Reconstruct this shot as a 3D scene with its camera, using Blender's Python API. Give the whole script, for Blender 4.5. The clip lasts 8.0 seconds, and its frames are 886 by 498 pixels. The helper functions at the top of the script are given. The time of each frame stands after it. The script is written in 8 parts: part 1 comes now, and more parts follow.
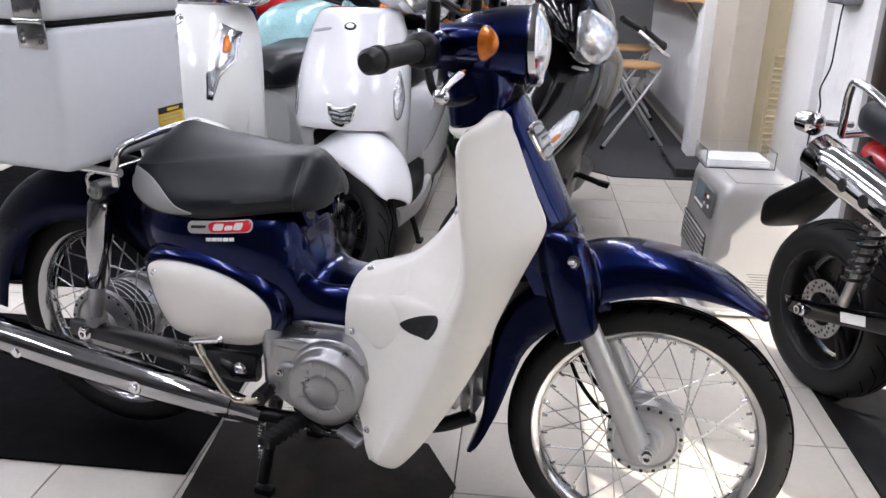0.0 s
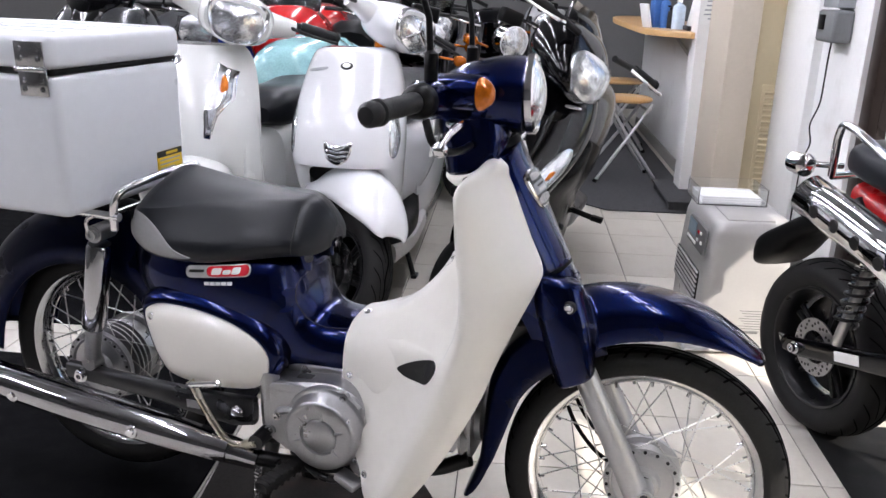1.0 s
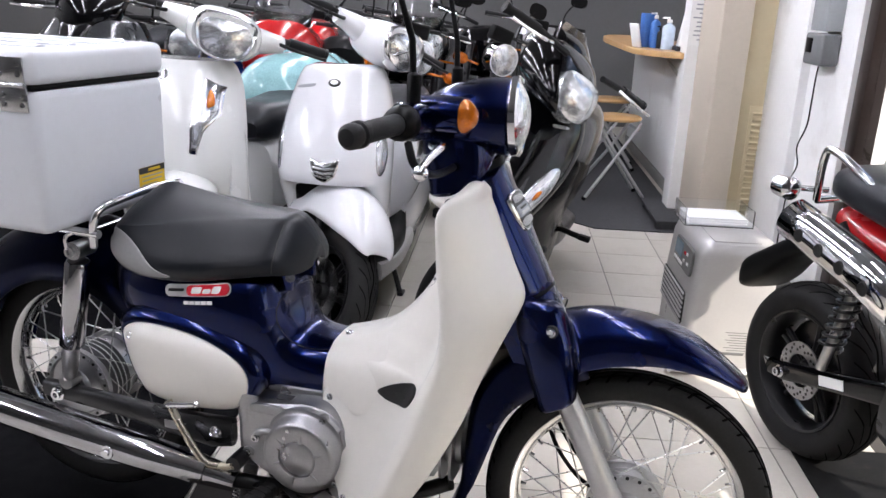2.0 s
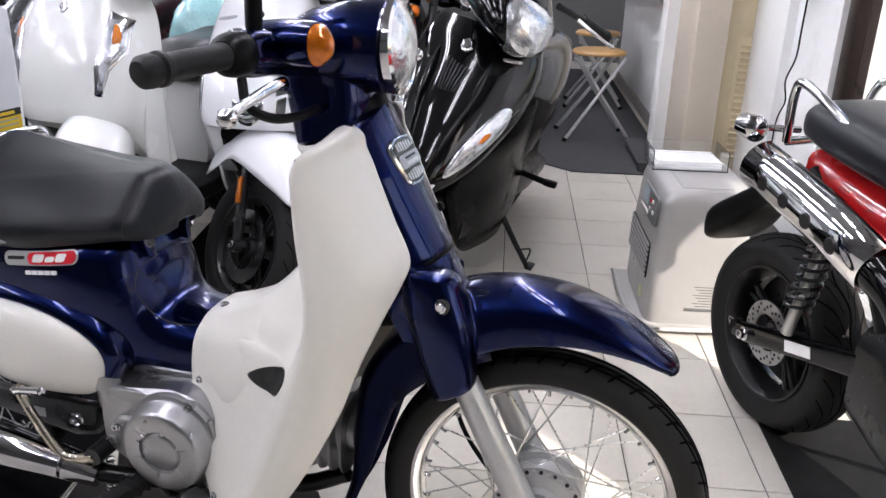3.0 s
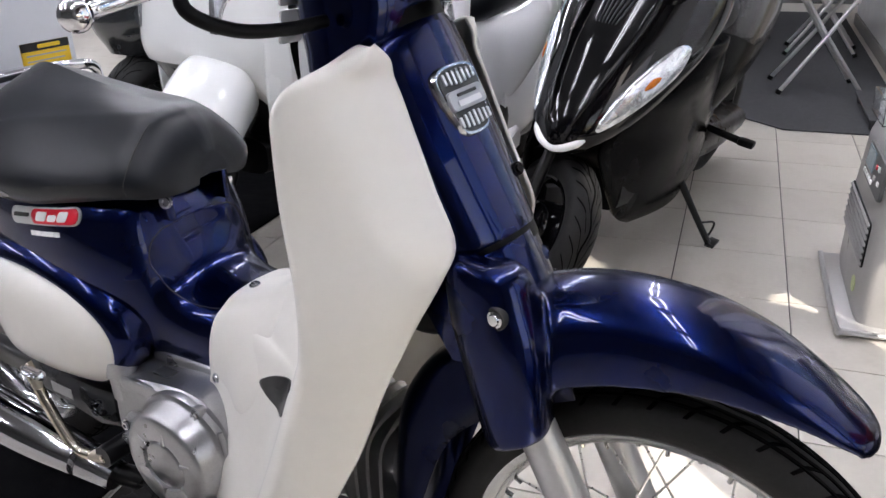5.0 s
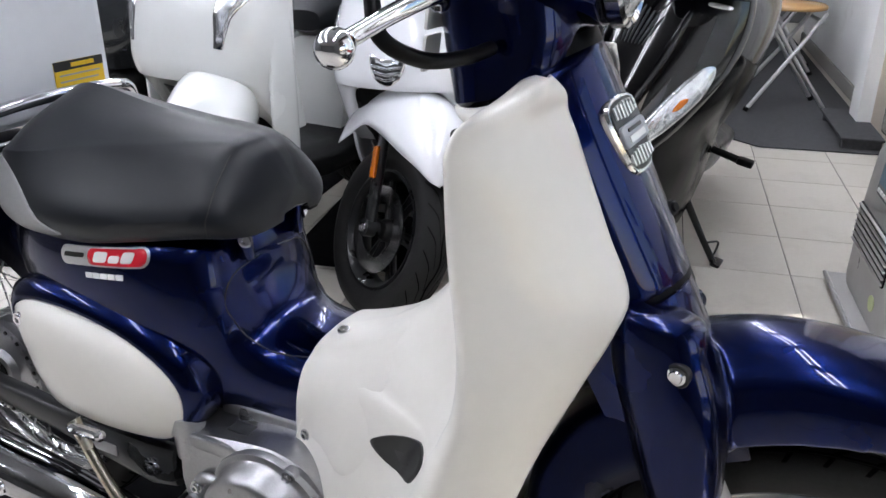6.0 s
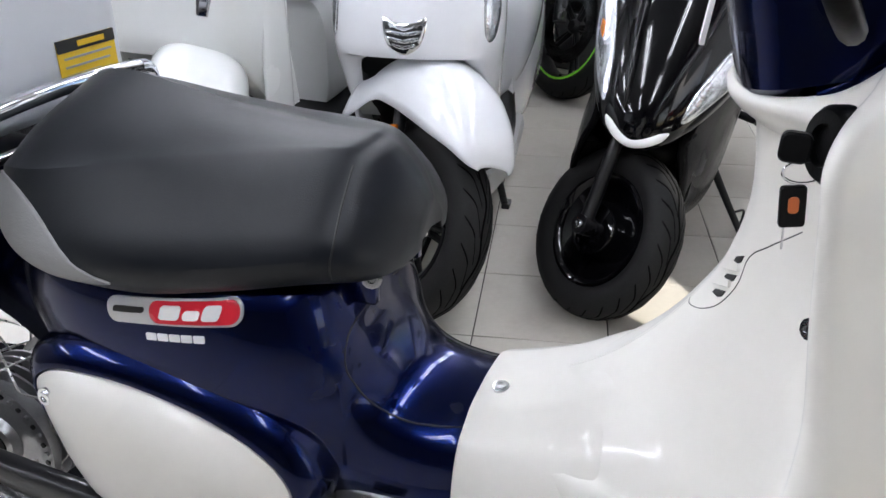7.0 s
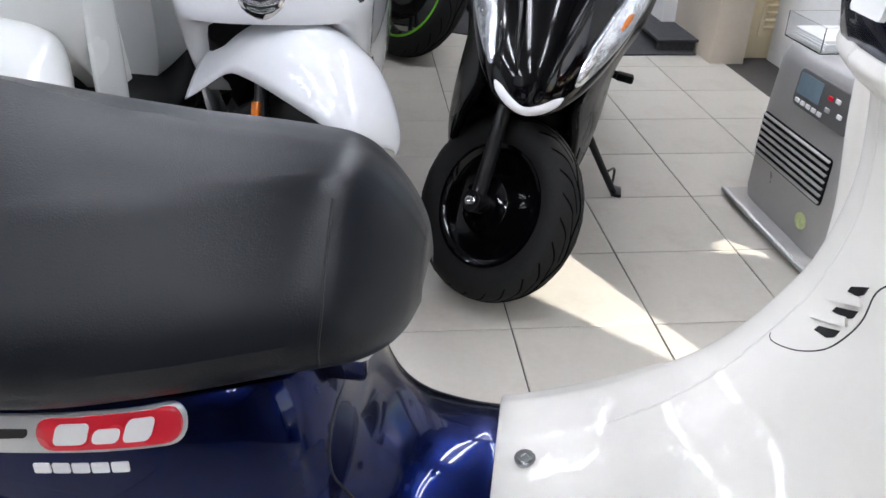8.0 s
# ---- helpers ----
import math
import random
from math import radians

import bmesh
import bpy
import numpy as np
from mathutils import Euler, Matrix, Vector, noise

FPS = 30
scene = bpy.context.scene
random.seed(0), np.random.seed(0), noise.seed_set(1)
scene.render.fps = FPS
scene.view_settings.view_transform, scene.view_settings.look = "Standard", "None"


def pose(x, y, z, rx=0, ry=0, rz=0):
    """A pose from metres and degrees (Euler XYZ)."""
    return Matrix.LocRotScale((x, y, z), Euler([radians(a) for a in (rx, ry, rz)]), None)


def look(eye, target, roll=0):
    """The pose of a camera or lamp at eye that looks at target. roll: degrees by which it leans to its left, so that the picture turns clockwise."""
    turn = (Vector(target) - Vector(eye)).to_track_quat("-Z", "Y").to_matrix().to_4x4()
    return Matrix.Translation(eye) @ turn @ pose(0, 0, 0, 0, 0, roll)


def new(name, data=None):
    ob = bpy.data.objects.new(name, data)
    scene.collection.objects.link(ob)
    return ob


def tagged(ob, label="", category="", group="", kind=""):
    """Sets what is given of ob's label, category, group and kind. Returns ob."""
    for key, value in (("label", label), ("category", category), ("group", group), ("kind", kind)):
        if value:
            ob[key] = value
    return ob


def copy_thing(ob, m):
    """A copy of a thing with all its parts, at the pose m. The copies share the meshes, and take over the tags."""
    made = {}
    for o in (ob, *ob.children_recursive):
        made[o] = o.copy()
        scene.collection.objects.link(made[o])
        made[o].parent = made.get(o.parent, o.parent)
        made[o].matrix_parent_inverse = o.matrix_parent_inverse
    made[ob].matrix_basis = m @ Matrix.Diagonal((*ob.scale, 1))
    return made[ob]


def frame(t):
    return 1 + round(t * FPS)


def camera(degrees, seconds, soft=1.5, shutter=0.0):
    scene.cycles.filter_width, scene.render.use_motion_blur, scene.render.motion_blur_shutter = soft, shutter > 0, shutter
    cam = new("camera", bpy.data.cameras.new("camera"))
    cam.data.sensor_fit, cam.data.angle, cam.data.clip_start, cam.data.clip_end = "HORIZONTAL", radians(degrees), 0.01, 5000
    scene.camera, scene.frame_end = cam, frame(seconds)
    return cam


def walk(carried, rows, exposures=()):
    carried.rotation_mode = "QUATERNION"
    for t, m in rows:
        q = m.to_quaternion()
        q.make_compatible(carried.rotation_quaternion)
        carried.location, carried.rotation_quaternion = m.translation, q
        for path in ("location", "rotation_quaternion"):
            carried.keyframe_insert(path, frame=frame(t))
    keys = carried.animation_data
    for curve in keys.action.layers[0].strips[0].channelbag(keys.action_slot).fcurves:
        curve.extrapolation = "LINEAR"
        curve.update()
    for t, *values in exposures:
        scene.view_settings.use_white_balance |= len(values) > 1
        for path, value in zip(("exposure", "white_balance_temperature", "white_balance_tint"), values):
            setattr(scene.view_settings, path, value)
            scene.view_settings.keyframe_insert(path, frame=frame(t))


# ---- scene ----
# ---- camera and its walk ----
cam = camera(57.0, 8.0)
PATH = [
    (0, (0.246, 0.538, 1.124), (0.082, 2.41, 0.441), 1.5),
    (0.5, (0.236, 0.532, 1.138), (0.082, 2.406, 0.456), 1.4),
    (1, (0.237, 0.536, 1.159), (0.087, 2.431, 0.539), 1.6),
    (1.2, (0.241, 0.543, 1.171), (0.104, 2.45, 0.585), 2.0),
    (2.3, (0.263, 0.563, 1.166), (0.128, 2.471, 0.579), 2.6),
    (2.5, (0.285, 0.6, 1.155), (0.121, 2.487, 0.513), 1.9),
    (2.7, (0.326, 0.68, 1.141), (0.149, 2.554, 0.467), 1.1),
    (3, (0.435, 0.807, 1.13), (0.295, 2.666, 0.407), 1.7),
    (3.1, (0.453, 0.846, 1.117), (0.316, 2.682, 0.335), 1.5),
    (3.3, (0.481, 0.91, 1.1), (0.304, 2.732, 0.296), -1.0),
    (3.5, (0.49, 0.991, 1.085), (0.28, 2.828, 0.321), -1.3),
    (3.7, (0.484, 1.06, 1.069), (0.261, 2.899, 0.316), -1.3),
    (4, (0.496, 1.141, 1.045), (0.145, 2.945, 0.256), -2.4),
    (4.2, (0.518, 1.179, 1.023), (0.031, 2.949, 0.230), -2.3),
    (4.5, (0.561, 1.201, 1.01), (-0.07, 2.905, 0.174), -1.9),
    (4.6, (0.564, 1.201, 1.012), (-0.083, 2.898, 0.176), -1.5),
    (5.8, (0.375, 1.2, 1.017), (-0.115, 2.971, 0.227), -0.7),
    (6, (0.308, 1.22, 1.018), (-0.151, 2.995, 0.218), 0.1),
    (6.2, (0.242, 1.262, 1.002), (-0.181, 3.043, 0.197), 1.0),
    (6.3, (0.209, 1.291, 0.993), (-0.196, 3.07, 0.173), 0.4),
    (6.5, (0.16, 1.332, 0.984), (-0.258, 3.079, 0.105), 0.8),
    (7, (0.007, 1.412, 0.98), (-0.249, 3.186, 0.093), -0.2),
    (7.2, (-0.059, 1.415, 0.992), (-0.137, 3.2, 0.093), 0.6),
    (7.4, (-0.076, 1.441, 0.981), (-0.064, 3.238, 0.104), 1.7),
    (7.5, (-0.102, 1.477, 0.976), (-0.038, 3.262, 0.077), 3.6),
    (7.8, (-0.132, 1.559, 0.957), (0.008, 3.327, 0.032), 1.6),
    (8, (-0.141, 1.601, 0.952), (0.046, 3.335, -0.027), 1.7),
]
walk(cam, [(t, look(eye, target, roll)) for t, eye, target, roll in PATH], [(0.0, 0.85, 6600, 13), (4.6, 0.85, 6640, 13), (6.0, 0.87, 6500, 9), (8.0, 0.90, 6470, 8)])


# ---- world, sun and large lights ----
SUN_FROM = Vector((0.68, -0.73, 0.0)).normalized()
SUN_UP = radians(37)
world = bpy.data.worlds.new("world")
scene.world = world
world.use_nodes = True
wn = world.node_tree.nodes
wl = world.node_tree.links
sky = wn.new("ShaderNodeTexSky")
sky.sky_type = "NISHITA"
sky.sun_disc = False
sky.sun_elevation = SUN_UP
sky.sun_rotation = math.atan2(SUN_FROM.x, SUN_FROM.y)
wl.new(sky.outputs["Color"], wn["Background"].inputs["Color"])
wn["Background"].inputs["Strength"].default_value = 0.14

sun_data = bpy.data.lights.new("sun", "SUN")
sun_data.energy = 4.0
sun_data.angle = radians(0.5)
sun_data.color = (1.0, 0.95, 0.86)
sun_lamp = new("sun", sun_data)
sun_dir = SUN_FROM * math.cos(SUN_UP) + Vector((0, 0, math.sin(SUN_UP)))
sun_lamp.matrix_world = look(sun_dir * 20, (0, 0, 0))

CEILING_Z = 2.75
TUBE_POWER = 31.0


# ---- materials ----
def material(name, color, rough=0.5, metal=0.0, coat=0.0, vary=0.06, scale=6.0, bump=0.0, bump_scale=120.0, dirt=None, rough_vary=0.08,
             flake=0.0, spec=0.5, per_object=0.0, sheen=0.0):
    """A node material with colour variation at two scales, uneven gloss and fine relief."""
    m = bpy.data.materials.new(name)
    m.use_nodes = True
    nt = m.node_tree
    nd, ln = nt.nodes, nt.links
    b = nd["Principled BSDF"]
    b.inputs["Metallic"].default_value = metal
    b.inputs["Coat Weight"].default_value = coat
    b.inputs["Coat Roughness"].default_value = 0.03
    b.inputs["Specular IOR Level"].default_value = spec
    b.inputs["Sheen Weight"].default_value = sheen
    tc = nd.new("ShaderNodeTexCoord")
    n1 = nd.new("ShaderNodeTexNoise")
    n1.inputs["Scale"].default_value = scale
    n1.inputs["Detail"].default_value = 5
    n2 = nd.new("ShaderNodeTexNoise")
    n2.inputs["Scale"].default_value = scale * 14
    n2.inputs["Detail"].default_value = 3
    ln.new(tc.outputs["Object"], n1.inputs["Vector"])
    ln.new(tc.outputs["Object"], n2.inputs["Vector"])
    add = nd.new("ShaderNodeMath")
    add.operation = "ADD"
    ln.new(n1.outputs["Fac"], add.inputs[0])
    ln.new(n2.outputs["Fac"], add.inputs[1])
    ramp = nd.new("ShaderNodeMapRange")
    ramp.inputs["From Min"].default_value = 0.6
    ramp.inputs["From Max"].default_value = 1.4
    ramp.inputs["To Min"].default_value = 1 - vary
    ramp.inputs["To Max"].default_value = 1 + vary
    ln.new(add.outputs[0], ramp.inputs["Value"])
    value = ramp.outputs["Result"]
    if per_object:
        oi = nd.new("ShaderNodeObjectInfo")
        pr = nd.new("ShaderNodeMapRange")
        pr.inputs["To Min"].default_value = 1 - per_object
        pr.inputs["To Max"].default_value = 1 + per_object
        ln.new(oi.outputs["Random"], pr.inputs["Value"])
        mul = nd.new("ShaderNodeMath")
        mul.operation = "MULTIPLY"
        ln.new(value, mul.inputs[0])
        ln.new(pr.outputs["Result"], mul.inputs[1])
        value = mul.outputs[0]
    mix = nd.new("ShaderNodeVectorMath")
    mix.operation = "SCALE"
    mix.inputs[0].default_value = color[:3]
    ln.new(value, mix.inputs["Scale"])
    out = mix.outputs["Vector"]
    if dirt:
        dcol, dmin, dmax, dscale = dirt
        n3 = nd.new("ShaderNodeTexNoise")
        n3.inputs["Scale"].default_value = dscale
        n3.inputs["Detail"].default_value = 8
        n3.inputs["Roughness"].default_value = 0.65
        ln.new(tc.outputs["Object"], n3.inputs["Vector"])
        r3 = nd.new("ShaderNodeMapRange")
        r3.inputs["From Min"].default_value = dmin
        r3.inputs["From Max"].default_value = dmax
        ln.new(n3.outputs["Fac"], r3.inputs["Value"])
        mx = nd.new("ShaderNodeMix")
        mx.data_type = "RGBA"
        ln.new(r3.outputs["Result"], mx.inputs[0])
        ln.new(out, mx.inputs[6])
        mx.inputs[7].default_value = (*dcol, 1)
        out = mx.outputs[2]
    ln.new(out, b.inputs["Base Color"])
    rr = nd.new("ShaderNodeMapRange")
    rr.inputs["From Min"].default_value = 0.3
    rr.inputs["From Max"].default_value = 0.7
    rr.inputs["To Min"].default_value = max(0.02, rough - rough_vary)
    rr.inputs["To Max"].default_value = min(1.0, rough + rough_vary)
    ln.new(n1.outputs["Fac"], rr.inputs["Value"])
    ln.new(rr.outputs["Result"], b.inputs["Roughness"])
    if bump:
        n4 = nd.new("ShaderNodeTexNoise")
        n4.inputs["Scale"].default_value = bump_scale
        n4.inputs["Detail"].default_value = 4
        ln.new(tc.outputs["Object"], n4.inputs["Vector"])
        bp = nd.new("ShaderNodeBump")
        bp.inputs["Strength"].default_value = bump
        bp.inputs["Distance"].default_value = 0.002
        ln.new(n4.outputs["Fac"], bp.inputs["Height"])
        ln.new(bp.outputs["Normal"], b.inputs["Normal"])
    return m


def glass(name, color=(1, 1, 1), rough=0.02, ior=1.45):
    m = bpy.data.materials.new(name)
    m.use_nodes = True
    b = m.node_tree.nodes["Principled BSDF"]
    b.inputs["Base Color"].default_value = (*color, 1)
    b.inputs["Transmission Weight"].default_value = 1.0
    b.inputs["Roughness"].default_value = rough
    b.inputs["IOR"].default_value = ior
    return m


def glow(name, color, strength):
    m = bpy.data.materials.new(name)
    m.use_nodes = True
    b = m.node_tree.nodes["Principled BSDF"]
    b.inputs["Base Color"].default_value = (0.8, 0.8, 0.8, 1)
    b.inputs["Emission Color"].default_value = (*color, 1)
    b.inputs["Emission Strength"].default_value = strength
    return m


NAVY = material("navy metallic paint", (0.0010, 0.0062, 0.054), 0.25, 0.95, 0.50, vary=0.10, scale=9, bump=0.0, rough_vary=0.03, spec=0.3)
CREAM = material("cream gloss plastic", (0.79, 0.763, 0.708), 0.36, 0, 0.5, vary=0.02, scale=5, rough_vary=0.02)
PEARL = material("ivory shield plastic", (0.79, 0.763, 0.708), 0.38, 0, 0.45, vary=0.02, scale=5, rough_vary=0.02)
WHITE_PAINT = material("white scooter paint", (0.80, 0.81, 0.84), 0.2, 0, 0.8, vary=0.012, scale=4)
OFFWHITE_PAINT = material("off-white scooter paint", (0.74, 0.75, 0.74), 0.22, 0, 0.8, vary=0.012, scale=4)
BLACK_PAINT = material("black gloss paint", (0.0018, 0.0018, 0.0024), 0.07, 0, 0.42, vary=0.1, scale=6, spec=0.2)
# plain chrome, its colour lowered in place of dark surroundings mirrored in it
DIMMED_CHROME = material("darkened chrome", (0.46, 0.46, 0.48), 0.08, 1.0, 0, vary=0.06, scale=14, rough_vary=0.04)
# navy darkened to carry the shade on the flap and rear fender
NAVY_SHADED = material("dark navy plastic", (0.0005, 0.0024, 0.019), 0.30, 0.95, 0.12, vary=0.12, scale=10, rough_vary=0.04, spec=0.2)
MAT_WORN = material("worn dark board", (0.0165, 0.0140, 0.0130), 0.7, vary=0.3, scale=9, bump=0.4, bump_scale=250, dirt=((0.048, 0.033, 0.024), 0.50, 0.80, 6), spec=0.15)
BLACK_PLASTIC = material("black matt plastic", (0.0030, 0.0030, 0.0034), 0.42, 0, 0, vary=0.15, scale=12, bump=0.08, bump_scale=500, spec=0.12)
SATIN_BLACK = material("black satin plastic", (0.0022, 0.0022, 0.0025), 0.22, 0, 0, vary=0.15, scale=12, spec=0.035)
GREY_PLASTIC = material("dark grey plastic", (0.028, 0.029, 0.033), 0.5, 0, 0, vary=0.12, scale=12, bump=0.1, bump_scale=400, spec=0.3)
BLACK_METAL = material("black painted steel", (0.006, 0.006, 0.007), 0.32, 0, 0.15, vary=0.15, scale=20, dirt=((0.05, 0.043, 0.035), 0.62, 0.9, 30), spec=0.3)
RUBBER = material("tyre rubber", (0.0125, 0.0122, 0.0125), 0.6, 0, 0, vary=0.2, scale=14, bump=0.2, bump_scale=260, dirt=((0.018, 0.016, 0.014), 0.60, 0.95, 18), spec=0.2)
# near-black colour painted as the shade inside tread grooves
GROOVE_SHADE = material("shaded tyre groove", (0.0016, 0.0016, 0.0017), 0.8, 0, 0, vary=0.2, scale=30, spec=0.05)
GRIP = material("grip rubber", (0.008, 0.008, 0.009), 0.5, 0, 0, vary=0.15, scale=30, bump=0.25, bump_scale=700, spec=0.3)
CHROME = material("chrome", (0.74, 0.74, 0.76), 0.07, 1.0, 0, vary=0.04, scale=14, rough_vary=0.04)
RIM_STEEL = material("chromed rim", (0.52, 0.52, 0.53), 0.16, 1.0, 0, vary=0.06, scale=20, dirt=((0.30, 0.27, 0.22), 0.62, 0.85, 40))
SPOKE = material("zinc spoke", (0.62, 0.62, 0.60), 0.3, 1.0, 0, vary=0.08, scale=30)
ALU = material("cast aluminium", (0.40, 0.40, 0.41), 0.34, 0.95, 0, vary=0.08, scale=18, bump=0.12, bump_scale=420, dirt=((0.10, 0.09, 0.08), 0.60, 0.9, 22))
SILVER = material("silver painted alloy", (0.52, 0.52, 0.53), 0.36, 0.7, 0.3, vary=0.05, scale=12, bump=0.05, bump_scale=300)
SEAT_VINYL = material("black seat vinyl", (0.0060, 0.0074, 0.0110), 0.34, 0, 0, vary=0.12, scale=7, bump=0.14, bump_scale=800, rough_vary=0.06, dirt=((0.012, 0.0138, 0.018), 0.5, 0.9, 5), spec=0.32, sheen=0.03)
SEAT_GREY = material("grey seat vinyl", (0.30, 0.30, 0.30), 0.55, 0, 0, vary=0.06, scale=9, bump=0.2, bump_scale=520)
BOX_WHITE = material("white fibreglass", (0.66, 0.68, 0.72), 0.34, 0, 0.2, vary=0.025, scale=4, bump=0.05, bump_scale=30, dirt=((0.52, 0.53, 0.55), 0.62, 0.9, 5))
AMBER = material("amber lens", (0.52, 0.13, 0.004), 0.10, 0.35, 0.7, vary=0.55, scale=70, bump=1.0, bump_scale=110)
RED_PAINT = material("red paint", (0.45, 0.012, 0.014), 0.2, 0, 1.0, vary=0.05, scale=8)
BLUE_PAINT = material("blue paint", (0.01, 0.05, 0.42), 0.22, 0.2, 1.0, vary=0.05, scale=8)
LENS = material("clear faceted lens", (0.66, 0.68, 0.71), 0.09, 0.75, 0.8, vary=0.7, scale=40, bump=1.0, bump_scale=75)
CLEAR = glass("clear plastic", (0.98, 0.99, 1.0), 0.03)
YELLOW = material("yellow label", (0.80, 0.52, 0.02), 0.4, vary=0.03)
BLACK_INK = material("black print", (0.01, 0.01, 0.01), 0.4, vary=0.05)
WHITE_INK = material("white print", (0.85, 0.85, 0.84), 0.4, vary=0.02)
RED_INK = material("red enamel", (0.70, 0.02, 0.04), 0.25, 0, 0.6, vary=0.03)
SILVER_INK = material("silver foil", (0.62, 0.62, 0.62), 0.3, 0.6, 0.4, vary=0.04)
GREY_INK = material("grey print", (0.35, 0.37, 0.4), 0.5, vary=0.03)
TILE = material("cream floor tile", (0.555, 0.522, 0.465), 0.32, 0, 0.0, vary=0.045, scale=5, per_object=0.05, dirt=((0.40, 0.365, 0.315), 0.52, 0.95, 5), rough_vary=0.05, spec=0.5)
GROUT = material("dark grout", (0.06, 0.055, 0.05), 0.85, vary=0.2, scale=30)
MAT_BLACK = material("black rubber mat", (0.0036, 0.0037, 0.0046), 0.85, vary=0.25, scale=25, bump=0.5, bump_scale=350, dirt=((0.011, 0.0105, 0.011), 0.55, 0.9, 12), spec=0.05)
MAT_GREY = material("dark board", (0.010, 0.0098, 0.0098), 0.62, vary=0.2, scale=10, bump=0.15, bump_scale=160, dirt=((0.035, 0.029, 0.024), 0.56, 0.85, 9), spec=0.15)
CARPET = material("grey carpet", (0.070, 0.071, 0.075), 0.95, vary=0.3, scale=60, bump=0.9, bump_scale=700, spec=0.1)
WALL_WHITE = material("white wall paint", (0.82, 0.82, 0.81), 0.6, vary=0.03, scale=4, bump=0.12, bump_scale=90, dirt=((0.52, 0.50, 0.46), 0.58, 0.95, 3))
WALL_BEIGE = material("beige pillar paint", (0.58, 0.51, 0.42), 0.6, vary=0.04, scale=4, bump=0.12, bump_scale=90, dirt=((0.42, 0.37, 0.3), 0.58, 0.95, 3))
DOOR_CREAM = material("cream door paint", (0.70, 0.60, 0.40), 0.45, vary=0.03, scale=4)
ALU_FRAME = material("aluminium sash", (0.55, 0.55, 0.55), 0.35, 0.8, vary=0.05, scale=10)
BRONZE = material("bronze door frame", (0.05, 0.035, 0.03), 0.35, 0.5, vary=0.1, scale=10)
WOOD = material("light wood", (0.52, 0.31, 0.13), 0.4, 0, 0.15, vary=0.12, scale=9)
HEATER_GREY = material("silver grey heater enamel", (0.42, 0.41, 0.40), 0.35, 0.25, 0.2, vary=0.03, scale=8, bump=0.04, bump_scale=300)
HEATER_DARK = material("heater grille grey", (0.13, 0.13, 0.13), 0.5, 0.2, vary=0.05)
# grey well below a white board, so the ceiling returns less fill light
CEILING_DIM = material("ceiling board", (0.26, 0.26, 0.26), 0.8, vary=0.03, scale=3, bump=0.2, bump_scale=60)
# dark colour of the closing walls, chosen to hold down ambient light
WALL_DIM = material("grey shop wall paint", (0.12, 0.12, 0.12), 0.6, vary=0.06, scale=2, bump=0.12, bump_scale=90)
TEAL_FILM = material("pale blue plastic film", (0.28, 0.50, 0.52), 0.16, 0, 0.5, vary=0.2, scale=9, bump=0.8, bump_scale=26)
TUBE_LIGHT = glow("fluorescent tube", (0.92, 0.945, 1.055), TUBE_POWER)


# ---- mesh helpers ----
from mathutils.bvhtree import BVHTree
import itertools

def spline(points, n):
    """n + 1 points along a smooth curve through the given ones."""
    p = [Vector(q) for q in points]
    p = [p[0] * 2 - p[1]] + p + [p[-1] * 2 - p[-2]]
    out = []
    spans = len(p) - 3
    for i in range(n + 1):
        u = i / n * spans
        k = min(int(u), spans - 1)
        t = u - k
        a, b, c, d = p[k:k + 4]
        out.append(0.5 * ((2 * b) + (c - a) * t + (2 * a - 5 * b + 4 * c - d) * t * t + (3 * b - a - 3 * c + d) * t ** 3))
    return out


def closed_spline(points, n):
    p = [Vector(q) for q in points]
    k = len(p)
    out = []
    for i in range(n):
        u = i / n * k
        j = int(u)
        t = u - j
        a, b, c, d = (p[(j + s) % k] for s in (-1, 0, 1, 2))
        out.append(0.5 * ((2 * b) + (c - a) * t + (2 * a - 5 * b + 4 * c - d) * t * t + (3 * b - a - 3 * c + d) * t ** 3))
    return out


def chaikin(points, rounds=2):
    """A polyline with its corners cut, its ends kept."""
    p = [Vector(q) for q in points]
    for _ in range(rounds):
        q = [p[0]]
        for a, b in zip(p, p[1:]):
            q += [a * 0.75 + b * 0.25, a * 0.25 + b * 0.75]
        p = q + [p[-1]]
    return p


def add_loft(bm, rings, cap=True, closed=True, loop=False):
    """Skin over rings of equally many points."""
    vs = [[bm.verts.new(p) for p in r] for r in rings]
    n = len(vs[0])
    pairs = list(zip(vs, vs[1:]))
    if loop:
        pairs.append((vs[-1], vs[0]))
    for a, b in pairs:
        for i in range(n if closed else n - 1):
            j = (i + 1) % n
            try:
                bm.faces.new((a[i], a[j], b[j], b[i]))
            except ValueError:
                pass
    if cap and closed and not loop:
        for r in (vs[0], vs[-1]):
            try:
                bm.faces.new(r)
            except ValueError:
                pass
    return vs


def superellipse(a, power):
    c, s = math.cos(a), math.sin(a)
    return math.copysign(abs(c) ** (2 / power), c), math.copysign(abs(s) ** (2 / power), s)


